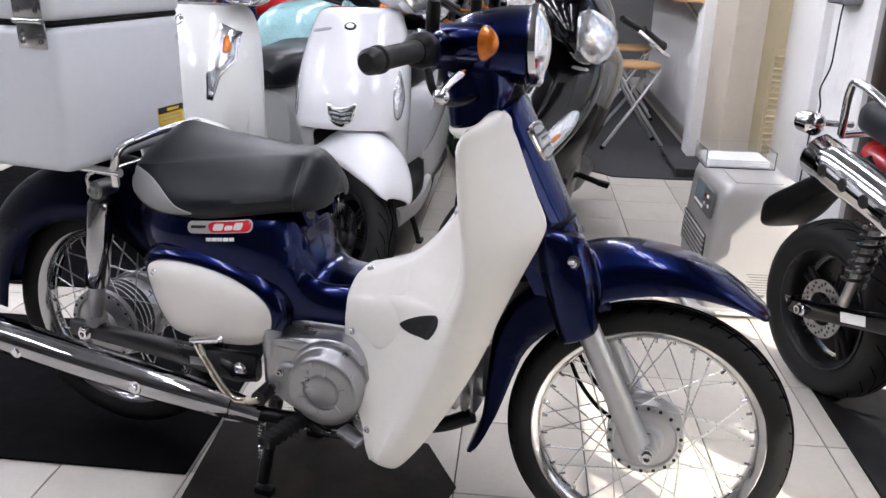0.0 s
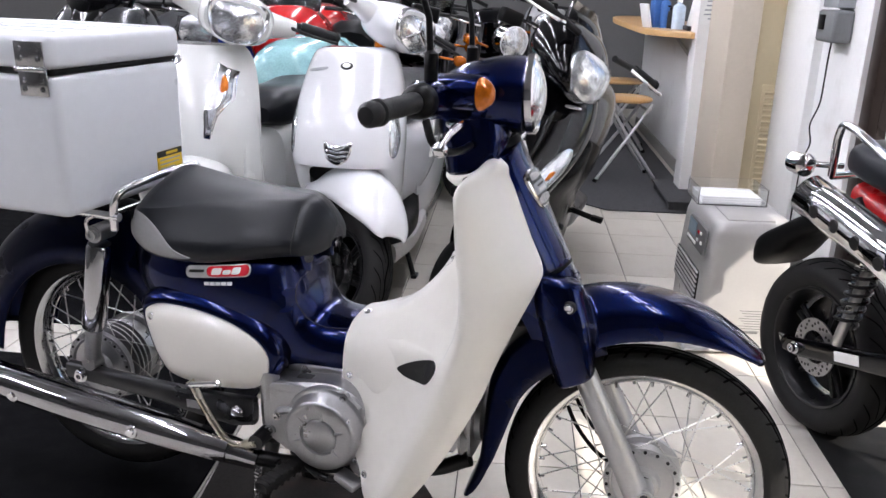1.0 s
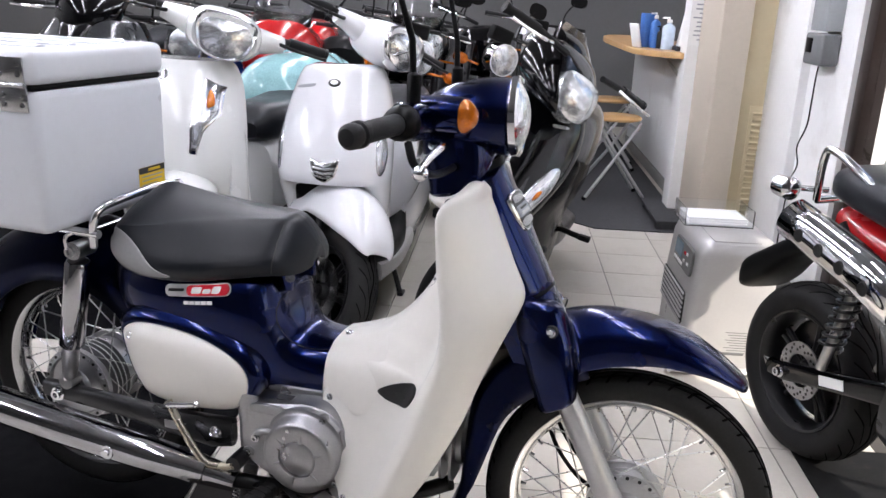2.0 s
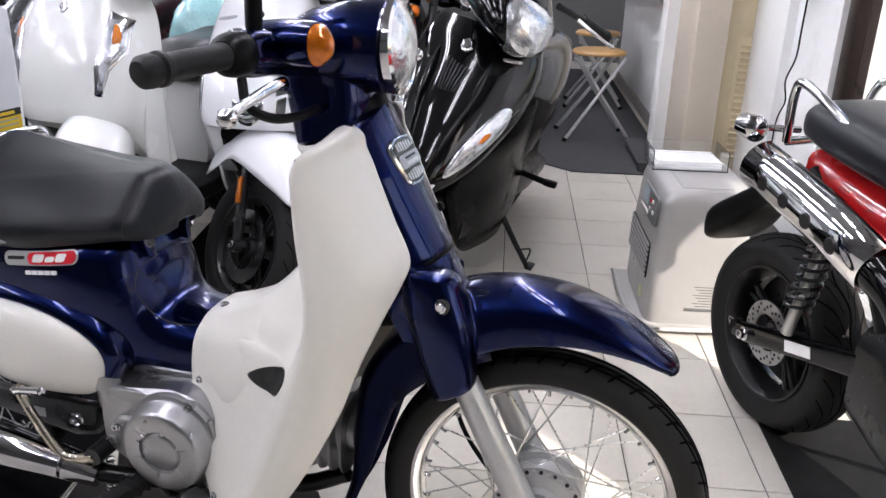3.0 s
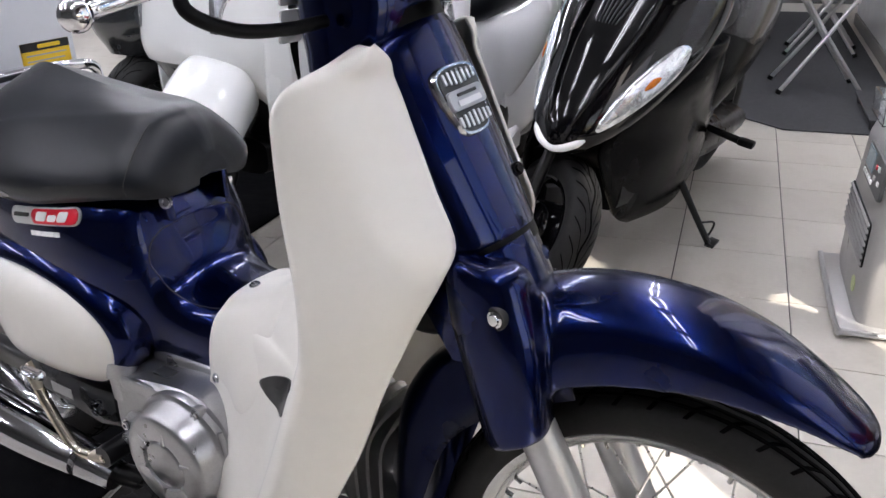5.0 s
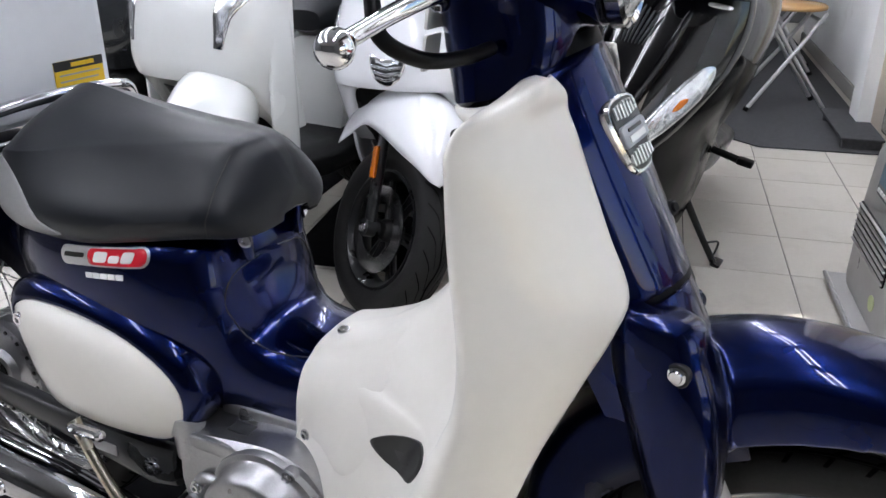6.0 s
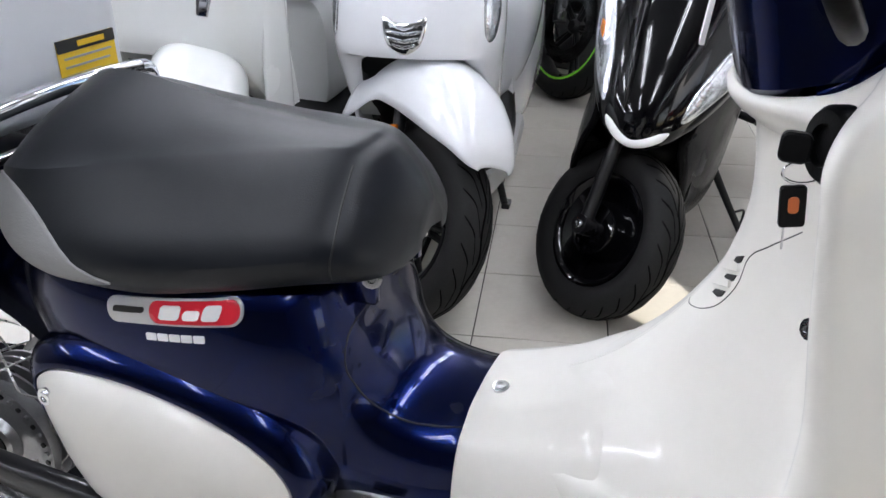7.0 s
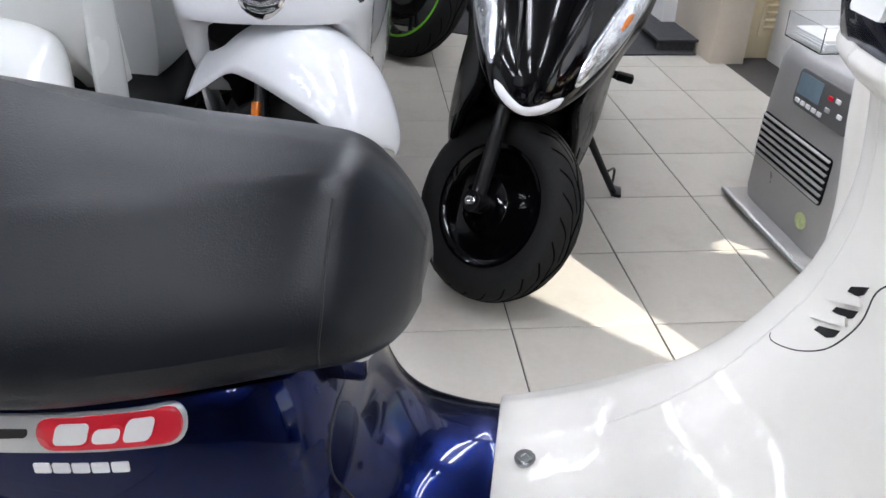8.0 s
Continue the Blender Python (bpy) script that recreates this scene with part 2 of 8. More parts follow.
def add_hull(bm, stations, n=28, seg=28, m=None, taper=0.0):
    """A body along x: stations of x, bottom z, top z, half width, roundness (2 round, 4 boxy), optional middle y. taper narrows the top."""
    full = [tuple(s) + (2.6, 0.0)[len(s) - 4:] if len(s) < 6 else tuple(s) for s in stations]
    cols = [spline([(s[0], s[1], s[2]) for s in full], n), spline([(s[3], s[4], s[5]) for s in full], n)]
    rings = []
    for (x, lo, hi), (w, pw, yc) in zip(*cols):
        ring = []
        for k in range(seg):
            cy, cz = superellipse(2 * math.pi * k / seg, max(1.5, pw))
            z = (lo + hi) / 2 + cz * (hi - lo) / 2
            ring.append(Vector((x, yc + cy * max(0.0005, w) * (1 - taper * (cz + 1) / 2), z)))
        rings.append([m @ p for p in ring] if m else ring)
    add_loft(bm, rings)


def add_tube(bm, points, r, seg=10, n=0, m=None):
    """A round bar along points; r is one radius or one for each point."""
    pts = [Vector(p) for p in points]
    rad = list(r) if hasattr(r, "__len__") else [r] * len(pts)
    if n:
        rs = spline([(v, 0, 0) for v in rad], n)
        pts, rad = spline(pts, n), [v.x for v in rs]
    ring_list = []
    side = None
    for i, p in enumerate(pts):
        d = (pts[min(i + 1, len(pts) - 1)] - pts[max(i - 1, 0)]).normalized()
        if side is None:
            side = d.orthogonal().normalized()
        side = (side - d * side.dot(d)).normalized()
        up = d.cross(side)
        ring = [p + (side * math.cos(2 * math.pi * k / seg) + up * math.sin(2 * math.pi * k / seg)) * rad[i] for k in range(seg)]
        ring_list.append([m @ q for q in ring] if m else ring)
    add_loft(bm, ring_list)


def add_lathe(bm, profile, seg=48, m=None, closed_profile=False):
    """Turn a profile of (radius, height) about the y axis."""
    rings = []
    for k in range(seg):
        a = 2 * math.pi * k / seg
        ring = [Vector((r * math.cos(a), h, r * math.sin(a))) for r, h in profile]
        rings.append([m @ p for p in ring] if m else ring)
    add_loft(bm, rings, cap=False, closed=closed_profile, loop=True)


def add_box(bm, centre, size, bevel=0.0, m=None, segs=2):
    r = bmesh.ops.create_cube(bm, size=1.0)
    vs = r["verts"]
    for v in vs:
        v.co = Vector((v.co.x * size[0], v.co.y * size[1], v.co.z * size[2]))
    if bevel:
        es = list({e for v in vs for e in v.link_edges})
        r = bmesh.ops.bevel(bm, geom=es + vs, offset=bevel, segments=segs, profile=0.5, affect="EDGES", clamp_overlap=True)
        vs = list({v for f in r["faces"] for v in f.verts} | {v for v in vs if v.is_valid})
        seen, stack = set(vs), list(vs)
        while stack:
            v = stack.pop()
            for e in v.link_edges:
                o = e.other_vert(v)
                if o not in seen:
                    seen.add(o)
                    stack.append(o)
        vs = list(seen)
    t = Matrix.Translation(centre)
    if m:
        t = m @ t
    for v in vs:
        v.co = t @ v.co


def add_pillow(bm, outline, depth, m, rings=7, power=2.5, back=0.006):
    """A bulging plate: outline in the plane (u, v) of m, which swells along m's third axis."""
    c = sum((Vector((*p, 0)) for p in outline), Vector()) / len(outline)
    rs = [[m @ Vector((p[0], p[1], -back)) for p in outline]]
    for k in range(rings + 1):
        s = 1 - (k / rings) ** 1.6 * 0.97
        h = depth * (1 - s ** power)
        rs.append([m @ Vector((c.x + (p[0] - c.x) * s, c.y + (p[1] - c.y) * s, h)) for p in outline])
    add_loft(bm, rs)


def add_plate(bm, outline, thick, m, bevel=0.0):
    """A flat plate: outline in the plane (u, v) of m, its front at 0, its back at -thick."""
    rs = [[m @ Vector((p[0], p[1], -thick)) for p in outline], [m @ Vector((p[0], p[1], -bevel)) for p in outline]]
    if bevel:
        c = sum((Vector((p[0], p[1])) for p in outline), Vector((0, 0))) / len(outline)
        rs.append([m @ Vector((*(Vector((p[0], p[1])) + (c - Vector((p[0], p[1]))).normalized() * bevel), 0)) for p in outline])
    add_loft(bm, rs)


def rounded(w, h, r, n=5):
    """The outline of a rounded rectangle about the origin."""
    out = []
    for cx, cy, a0 in ((w / 2 - r, h / 2 - r, 0), (-w / 2 + r, h / 2 - r, 90), (-w / 2 + r, -h / 2 + r, 180), (w / 2 - r, -h / 2 + r, 270)):
        for k in range(n + 1):
            a = radians(a0 + 90 * k / n)
            out.append((cx + r * math.cos(a), cy + r * math.sin(a)))
    return out


def basis(origin, u, v):
    """The frame with first axis u, second axis near v, at origin."""
    u = Vector(u).normalized()
    v = Vector(v)
    w = u.cross(v).normalized()
    v = w.cross(u)
    return Matrix(((u.x, v.x, w.x, origin[0]), (u.y, v.y, w.y, origin[1]), (u.z, v.z, w.z, origin[2]), (0, 0, 0, 1)))


def to_mesh(name, bm, mat, sharp=38, smooth=True):
    bmesh.ops.remove_doubles(bm, verts=bm.verts, dist=1e-5)
    bmesh.ops.recalc_face_normals(bm, faces=bm.faces)
    if smooth:
        lim = radians(sharp)
        for f in bm.faces:
            f.smooth = True
        for e in bm.edges:
            if len(e.link_faces) == 2 and e.calc_face_angle(0) > lim:
                e.smooth = False
    me = bpy.data.meshes.new(name)
    bm.to_mesh(me)
    bm.free()
    me.materials.append(mat)
    return me


def part(name, bm, mat, parent=None, label="", sharp=38, smooth=True, thick=0.0, matrix=None):
    """Links a bmesh as one mesh object under a thing or a part."""
    ob = new(name, to_mesh(name, bm, mat, sharp, smooth))
    if thick:
        md = ob.modifiers.new("thickness", "SOLIDIFY")
        md.thickness = thick
        md.offset = -1
    if parent:
        ob.parent = parent
    if matrix:
        ob.matrix_basis = matrix
    if label:
        ob["label"] = label
    return ob


def share(ob, m=None, parent=None):
    """Another object on the same mesh."""
    o = new(ob.name.split(".")[0], ob.data)
    o.parent = parent or ob.parent
    if m:
        o.matrix_basis = m
    return o


def thing(name, label, category, m=None, group=""):
    ob = new(name)
    ob.empty_display_size = 0.1
    if m:
        ob.matrix_basis = m
    return tagged(ob, label, category, group)


def structure(ob, label, category="structure"):
    return tagged(ob, label, category, kind="structure")


def bm_new():
    return bmesh.new()


def tree_of(bm):
    """A search tree over a mesh, for laying things on it."""
    bm.normal_update()
    return BVHTree.FromBMesh(bm)


def drape(name, tree, m, outline, lift, mat, parent, label="", n=0):
    """A thin patch that follows a surface: outline in the plane (u, v) of m, laid on along m's third axis."""
    way = -(m.to_3x3() @ Vector((0, 0, 1))).normalized()
    dense = []
    for a, b in zip(outline, list(outline[1:]) + [outline[0]]):
        a, b = Vector(a), Vector(b)
        k = max(1, int((b - a).length / 0.006))
        dense += [tuple(a.lerp(b, i / k)) for i in range(k)]
    outline = dense
    c = sum((Vector((*q, 0)) for q in outline), Vector()) / len(outline)
    mid = tree.ray_cast(m @ c, way)[0]
    far = (mid - m @ c).length if mid is not None else 0.3
    rings = []
    for s, h in ((1.0, -0.003), (1.0, lift * 0.7), (0.985 if n else 0.97, lift), (0.85, lift), (0.7, lift), (0.55, lift), (0.4, lift), (0.25, lift), (0.05, lift)):
        ring = []
        for q in outline:
            o = m @ (c + (Vector((*q, 0)) - c) * s)
            hit, nn, _, _ = tree.ray_cast(o, way)
            if hit is None or abs((hit - o).length - far) > 0.05:
                hit, nn, _, _ = tree.find_nearest(o + way * far)
            if nn.dot(way) > 0:
                nn = -nn
            ring.append(hit + nn * h)
        rings.append(ring)
    bm = bm_new()
    add_loft(bm, rings)
    return part(name, bm, mat, parent, label, sharp=50)


def seam_on(name, tree, m, points, r, parent, n=40, lift=0.0):
    """A thin dark joint along a surface."""
    way = -(m.to_3x3() @ Vector((0, 0, 1))).normalized()
    pts = []
    for q in spline([(*p, 0) for p in points], n):
        hit = tree.ray_cast(m @ q, way)[0]
        if hit is not None:
            pts.append(hit - way * lift)
    bm = bm_new()
    add_tube(bm, pts, r, 6)
    return part(name, bm, BLACK_INK, parent)


MIRROR = Matrix.Diagonal((1, -1, 1, 1))


def both(fn):
    """Call fn for the right side, then for the left side, with the matrix that takes right to left."""
    fn(Matrix.Identity(4))
    fn(MIRROR)


# ---- the shop ----
def slab(name, lo, hi, mat, label, category="wall", bevel=0.0, parent=None):
    bm = bm_new()
    lo, hi = Vector(lo), Vector(hi)
    add_box(bm, (lo + hi) / 2, hi - lo, bevel)
    ob = part(name, bm, mat, parent, smooth=bool(bevel))
    return structure(ob, label, category) if not parent else ob


X_LEFT, X_RIGHT, Y_NEAR, Y_FAR = -5.5, 1.62, -3.0, 9.0
floor = slab("floor", (X_LEFT - 0.2, Y_NEAR - 0.2, -0.12), (X_RIGHT + 0.2, Y_FAR + 0.2, -0.004), GROUT, "cream square floor tiles with thin dark joints", "floor")
ceiling = slab("ceiling", (X_LEFT - 0.2, Y_NEAR - 0.2, CEILING_Z), (2.4, Y_FAR + 0.2, CEILING_Z + 0.12), CEILING_DIM, "plain unseen ceiling of the shop, darkened to cut bounce light", "ceiling")
slab("wall_west", (X_LEFT - 0.2, Y_NEAR - 0.2, -0.004), (X_LEFT, Y_FAR + 0.2, CEILING_Z), WALL_DIM, "plain unseen shop wall, darkened to cut bounce light")
slab("wall_north", (X_LEFT, Y_FAR, -0.004), (2.4, Y_FAR + 0.2, CEILING_Z), WALL_DIM, "plain mostly hidden wall at the back of the shop, darkened to cut bounce light")
slab("wall_south", (X_LEFT, Y_NEAR - 0.2, -0.004), (X_RIGHT + 0.2, Y_NEAR, CEILING_Z), WALL_DIM, "plain unseen shop wall, darkened to cut bounce light")

# partition under the counter, post, pillar, louvred door and the wall beside the entrance
slab("wall_counter", (1.345, 5.42, -0.004), (1.47, 7.9, 0.9), WALL_WHITE, "scuffed white partition under the wooden counter")
slab("wall_counter_post", (1.225, 5.25, -0.004), (1.40, 5.42, CEILING_Z), WALL_WHITE, "white painted post at the end of the counter")
slab("wall_pillar", (1.285, 4.79, -0.004), (1.43, 5.25, CEILING_Z), WALL_BEIGE, "beige painted pillar with worn edges", bevel=0.006)
slab("wall_lintel", (1.43, 4.87, 2.1), (X_RIGHT + 0.2, 5.0, CEILING_Z), WALL_WHITE, "white wall over the cream door")
slab("wall_column", (1.56, 4.40, -0.004), (1.66, 4.86, CEILING_Z), WALL_WHITE, "white boxed column beside the entrance", bevel=0.004)
slab("wall_panel", (1.60, 3.93, -0.004), (1.68, 4.40, CEILING_Z), WALL_WHITE, "white panel between column and entrance door")
slab("wall_back_room", (2.2, 4.86, -0.004), (2.4, Y_FAR, CEILING_Z), WALL_WHITE, "plain white wall behind the counter")
slab("wall_back_closure", (1.68, 4.45, -0.004), (2.4, 4.86, CEILING_Z), WALL_WHITE, "plain white wall behind the column")

door = new("door_1")
structure(door, "cream painted steel door with a louvred vent panel", "door")
bm = bm_new()
add_box(bm, (1.62, 4.885, 1.04), (0.38, 0.035, 2.08), 0.003)
part("door_leaf", bm, DOOR_CREAM, door)
bm = bm_new()
add_box(bm, (1.62, 4.864, 0.40), (0.24, 0.008, 0.62), 0.002)
part("vent_frame", bm, DOOR_CREAM, door)
bm = bm_new()
add_box(bm, (0, 0, 0), (0.21, 0.012, 0.016), 0.002, Matrix.Rotation(radians(35), 4, "X"))
slat = part("slat", bm, DOOR_CREAM, door, matrix=pose(1.62, 4.855, 0.13))
for k in range(1, 19):
    share(slat, pose(1.62, 4.855, 0.13 + 0.030 * k))

# the glazed entrance on the street side
entrance = new("window_1")
structure(entrance, "glazed shop entrance, its sliding door pushed open, dark bronze frame", "window")
# added wall that closes this stretch of glazing against daylight
slab("wall_east", (X_RIGHT, Y_NEAR, -0.004), (X_RIGHT + 0.2, 0.30, CEILING_Z), WALL_DIM, "plain unseen wall added beside the entrance to keep daylight out")
for y0, y1 in ((3.84, 3.93), (1.37, 1.48), (0.30, 0.38)):
    bm = bm_new()
    add_box(bm, (X_RIGHT + 0.04, (y0 + y1) / 2, CEILING_Z / 2), (0.08, y1 - y0, CEILING_Z), 0.004)
    part("post", bm, BRONZE, entrance)
bm = bm_new()
add_box(bm, (X_RIGHT + 0.04, 2.115, CEILING_Z - 0.12), (0.09, 3.63, 0.24), 0.004)
part("header", bm, BRONZE, entrance)
bm = bm_new()
add_box(bm, (X_RIGHT + 0.04, 2.115, 0.006), (0.09, 3.63, 0.02), 0.002)
part("sill", bm, ALU_FRAME, entrance)
for y0, y1 in ((2.86, 3.84), (0.38, 1.37)):
    bm = bm_new()
    add_box(bm, (X_RIGHT + 0.04, (y0 + y1) / 2, 1.26), (0.006, y1 - y0, 2.48))
    pane = part("pane", bm, CLEAR, entrance)
    pane.visible_shadow = False

# rails and panel added to narrow the sunlight that reaches the floor
for z, h in ((0.62, 0.10), (0.16, 0.32)):
    bm = bm_new()
    add_box(bm, (X_RIGHT + 0.066, 0.875, z), (0.03, 0.99, h), 0.003)
    part("rail", bm, BRONZE, entrance)
bm = bm_new()
add_box(bm, (X_RIGHT + 0.065, 0.875, 1.93), (0.012, 0.99, 1.14), 0.002)
part("upper_panel", bm, BRONZE, entrance, "dark panel added over the lower glazing to block sun")

# outside
slab("pavement", (X_RIGHT + 0.2, -9, -0.14), (6.0, 16, -0.03), material("street paving", (0.42, 0.40, 0.37), 0.8, vary=0.1, scale=3, bump=0.3), "sunlit pavement outside the shop", "pavement")
slab("road", (6.0, -30, -0.3), (40.0, 40, -0.13), material("asphalt", (0.06, 0.06, 0.062), 0.9, vary=0.15, scale=5, bump=0.4), "grey asphalt road outside the shop", "road")

# unseen wall and lintel, added and sized to shape the sun patches indoors
slab("wall_outside_lintel", (2.35, 1.09, 1.95), (2.47, 1.98, 3.2), WALL_WHITE, "white lintel added outside to block high sun")
slab("wall_outside", (2.35, 1.98, -0.03), (2.47, 3.5, 3.2), WALL_WHITE, "white wall added outside to block sun from the entrance")

# twin fluorescent fittings
bm = bm_new()
add_box(bm, (0, 0, -0.02), (0.20, 1.26, 0.04), 0.006)
fitting = thing("ceiling_light", "white twin-tube fluorescent ceiling light", "ceiling light", pose(-4.2, 0.6, CEILING_Z), "twin fluorescent ceiling lights")
part("housing", bm, CEILING_DIM, fitting)
for sx in (-0.055, 0.055):
    bm = bm_new()
    add_tube(bm, [(sx, -0.6, -0.062), (sx, 0.6, -0.062)], 0.0145, 12)
    part("tube", bm, TUBE_LIGHT, fitting)
for fx in (-4.2, -2.6, -1.0, 0.6):
    for fy in (0.6, 2.2, 3.8, 5.4, 7.0):
        if (fx, fy) != (-4.2, 0.6):
            copy_thing(fitting, pose(fx, fy, CEILING_Z))


# ---- wheels ----
def tyre_profile(R, w, bead):
    """Radius and height of a tyre's closed section: outer radius, width, bead radius."""
    h = w / 2
    side = R - bead
    return [(bead, -h * 0.62), (bead + side * 0.25, -h * 0.92), (bead + side * 0.55, -h), (bead + side * 0.80, -h * 0.86), (bead + side * 0.93, -h * 0.58),
            (R, -h * 0.2), (R, h * 0.2), (bead + side * 0.93, h * 0.58), (bead + side * 0.80, h * 0.86), (bead + side * 0.55, h), (bead + side * 0.25, h * 0.92),
            (bead, h * 0.62), (bead - 0.004, 0)]


def tread_strips(bm, R, w, bead, count, slant, hook=0.0, waves=((0.0, 0.0),)):
    """Narrow dark strips on the shoulders of a tyre in place of shaded grooves, and others along it: waves are (middle,
    swing) across the width.
    """
    side = R - bead
    steps = [(0.0, R), (0.2, R), (0.58, bead + side * 0.93), (0.86, bead + side * 0.80), (1.0, bead + side * 0.55)]

    def at(y):
        f = min(0.999, abs(y) / (w / 2))
        for (a, ra), (b, rb) in zip(steps, steps[1:]):
            if f <= b:
                return ra + (rb - ra) * (f - a) / (b - a) + 0.0009

    for k in range(count):
        for s in (-1, 1):
            a0 = 2 * math.pi * (k + (0.5 if s > 0 else 0)) / count
            rows = []
            for i in range(7):
                f = i / 6
                a = a0 + slant * f - hook * max(0.0, 0.35 - f)
                y = s * w * (0.09 + 0.34 * f)
                r = at(y)
                da = 0.0030 / R * (1.15 - 0.4 * f) * 2
                rows.append([Vector((rr * math.cos(b), y, rr * math.sin(b))) for rr, b in ((r, a), (r, a + da), (r - 0.006, a + da), (r - 0.006, a))])
            add_loft(bm, rows)
    for middle, swing in waves:
        n = count * 8
        rows = []
        for k in range(n):
            a = 2 * math.pi * k / n
            y = w * (middle + swing * math.sin(a * count / 2))
            rows.append([Vector((rr * math.cos(a), y + d, rr * math.sin(a))) for rr, d in ((at(y), -0.0022), (at(y), 0.0022), (at(y) - 0.006, 0.0022), (at(y) - 0.006, -0.0022))])
        add_loft(bm, rows, cap=False, loop=True)


def spoke_wheel(parent, name, m, R, w, rim_r, hub_r, hub_w, label):
    """A wire-spoked wheel about the y axis of m."""
    wheel = part(name, *rim_mesh(rim_r, w), parent, label, matrix=m)
    bm = bm_new()
    add_lathe(bm, tyre_profile(R, w, rim_r - 0.008), 72, closed_profile=True)
    part("tyre", bm, RUBBER, wheel, "black rubber tyre with fine grooves")
    bm = bm_new()
    tread_strips(bm, R, w, rim_r - 0.008, 44, 0.07, 0.1, ((-0.10, 0.012), (0.10, 0.012), (-0.27, 0.0), (0.27, 0.0)))
    part("tread", bm, GROOVE_SHADE, wheel)
    bm = bm_new()
    hw = hub_w / 2
    add_lathe(bm, [(0.012, -hw - 0.012), (0.03, -hw - 0.01), (0.036, -hw), (hub_r * 0.80, -hw + 0.002), (hub_r * 0.84, -hw - 0.004), (hub_r, -hw), (hub_r, -hw + 0.012),
                   (hub_r * 0.86, -hw + 0.016), (hub_r * 0.86, hw - 0.016), (hub_r, hw - 0.012), (hub_r, hw), (hub_r * 0.5, hw), (0.012, hw + 0.01)], 56)
    for k in range(18):
        a = 2 * math.pi * k / 18
        add_lathe(bm, [(0.0, -0.0035), (0.0035, -0.0035), (0.0035, 0.001)], 8, Matrix.Translation((hub_r * 0.92 * math.cos(a), -hw - 0.0015, hub_r * 0.92 * math.sin(a))))
    part("hub", bm, SILVER if name == "front_wheel" else ALU, wheel, "cast aluminium drum brake hub")
    bm = bm_new()
    add_lathe(bm, [(0.0, 0.0), (0.0034, 0.0), (0.0036, 0.002)], 8)
    hole = to_mesh("hub_hole", bm, BLACK_INK)
    for k in range(18):
        a = 2 * math.pi * (k + 0.5) / 18
        o = new("hub_hole", hole)
        o.parent = wheel
        o.matrix_basis = Matrix.Translation((hub_r * 0.92 * math.cos(a), -hw - 0.0042, hub_r * 0.92 * math.sin(a)))
    bm = bm_new()
    add_lathe(bm, [(0.0, -hw - 0.0125), (0.020, -hw - 0.0125), (0.022, -hw - 0.008)], 24)
    part("axle_seal", bm, BLACK_PLASTIC, wheel)
    if name != "front_wheel":
        for k in range(4):
            bm = bm_new()
            y = -hw * 0.62 + 0.014 * k
            add_lathe(bm, [(hub_r * 0.85, y), (hub_r * 1.04, y + 0.0012), (hub_r * 1.04, y + 0.0042), (hub_r * 0.85, y + 0.0055)], 48)
            part("hub_fin", bm, ALU, wheel)
    bm = bm_new()
    add_tube(bm, [(0, 0, 0), (0, 0, 1)], 0.0015, 6)
    spoke = to_mesh("spoke", bm, SPOKE)
    for k in range(36):
        s = -1 if k % 2 else 1
        turn = 1 if (k // 2) % 2 else -1
        a = 2 * math.pi * k / 36
        b = a - turn * radians(68)
        p0 = Vector((hub_r * 0.93 * math.cos(b), s * (hw - 0.004), hub_r * 0.93 * math.sin(b)))
        p1 = Vector(((rim_r - 0.014) * math.cos(a), s * 0.004, (rim_r - 0.014) * math.sin(a)))
        d = p1 - p0
        o = new("spoke", spoke)
        o.parent = wheel
        o.matrix_basis = Matrix.Translation(p0) @ d.to_track_quat("Z", "Y").to_matrix().to_4x4() @ Matrix.Diagonal((1, 1, d.length, 1))
    return wheel


def rim_mesh(rim_r, w):
    bm = bm_new()
    h = w * 0.36
    add_lathe(bm, [(rim_r, -h), (rim_r, -h * 0.82), (rim_r - 0.010, -h * 0.72), (rim_r - 0.017, -h * 0.3), (rim_r - 0.018, 0), (rim_r - 0.017, h * 0.3), (rim_r - 0.010, h * 0.72),
                   (rim_r, h * 0.82), (rim_r, h), (rim_r - 0.004, h * 1.05), (rim_r - 0.014, h * 0.86), (rim_r - 0.022, h * 0.4), (rim_r - 0.023, 0), (rim_r - 0.022, -h * 0.4),
                   (rim_r - 0.014, -h * 0.86), (rim_r - 0.004, -h * 1.05)], 72, closed_profile=True)
    for k in range(36):
        a = 2 * math.pi * k / 36
        c = Vector(((rim_r - 0.026) * math.cos(a), 0.004 * (1 if k % 2 == 0 else -1), (rim_r - 0.026) * math.sin(a)))
        d = Vector((math.cos(a), 0, math.sin(a)))
        add_tube(bm, [c - d * 0.006, c + d * 0.006], 0.0028, 6)
    return bm, RIM_STEEL


def add_bolt(bm, at, axis, r=0.006, h=0.004, m=None):
    """A flanged bolt head at a point, along an axis."""
    at, axis = Vector(at), Vector(axis).normalized()
    f = axis.to_track_quat("Z", "Y").to_matrix().to_4x4()
    t = Matrix.Translation(at) @ f
    if m:
        t = m @ t
    ring = lambda rr, z, n: [t @ Vector((rr * math.cos(2 * math.pi * k / 12), rr * math.sin(2 * math.pi * k / 12), z)) for k in range(12)]
    add_loft(bm, [ring(r * 1.45, -0.002, 12), ring(r * 1.45, h * 0.3, 12), ring(r, h * 0.35, 12), ring(r, h, 12), ring(r * 0.55, h, 12), ring(r * 0.5, h * 0.5, 12)])


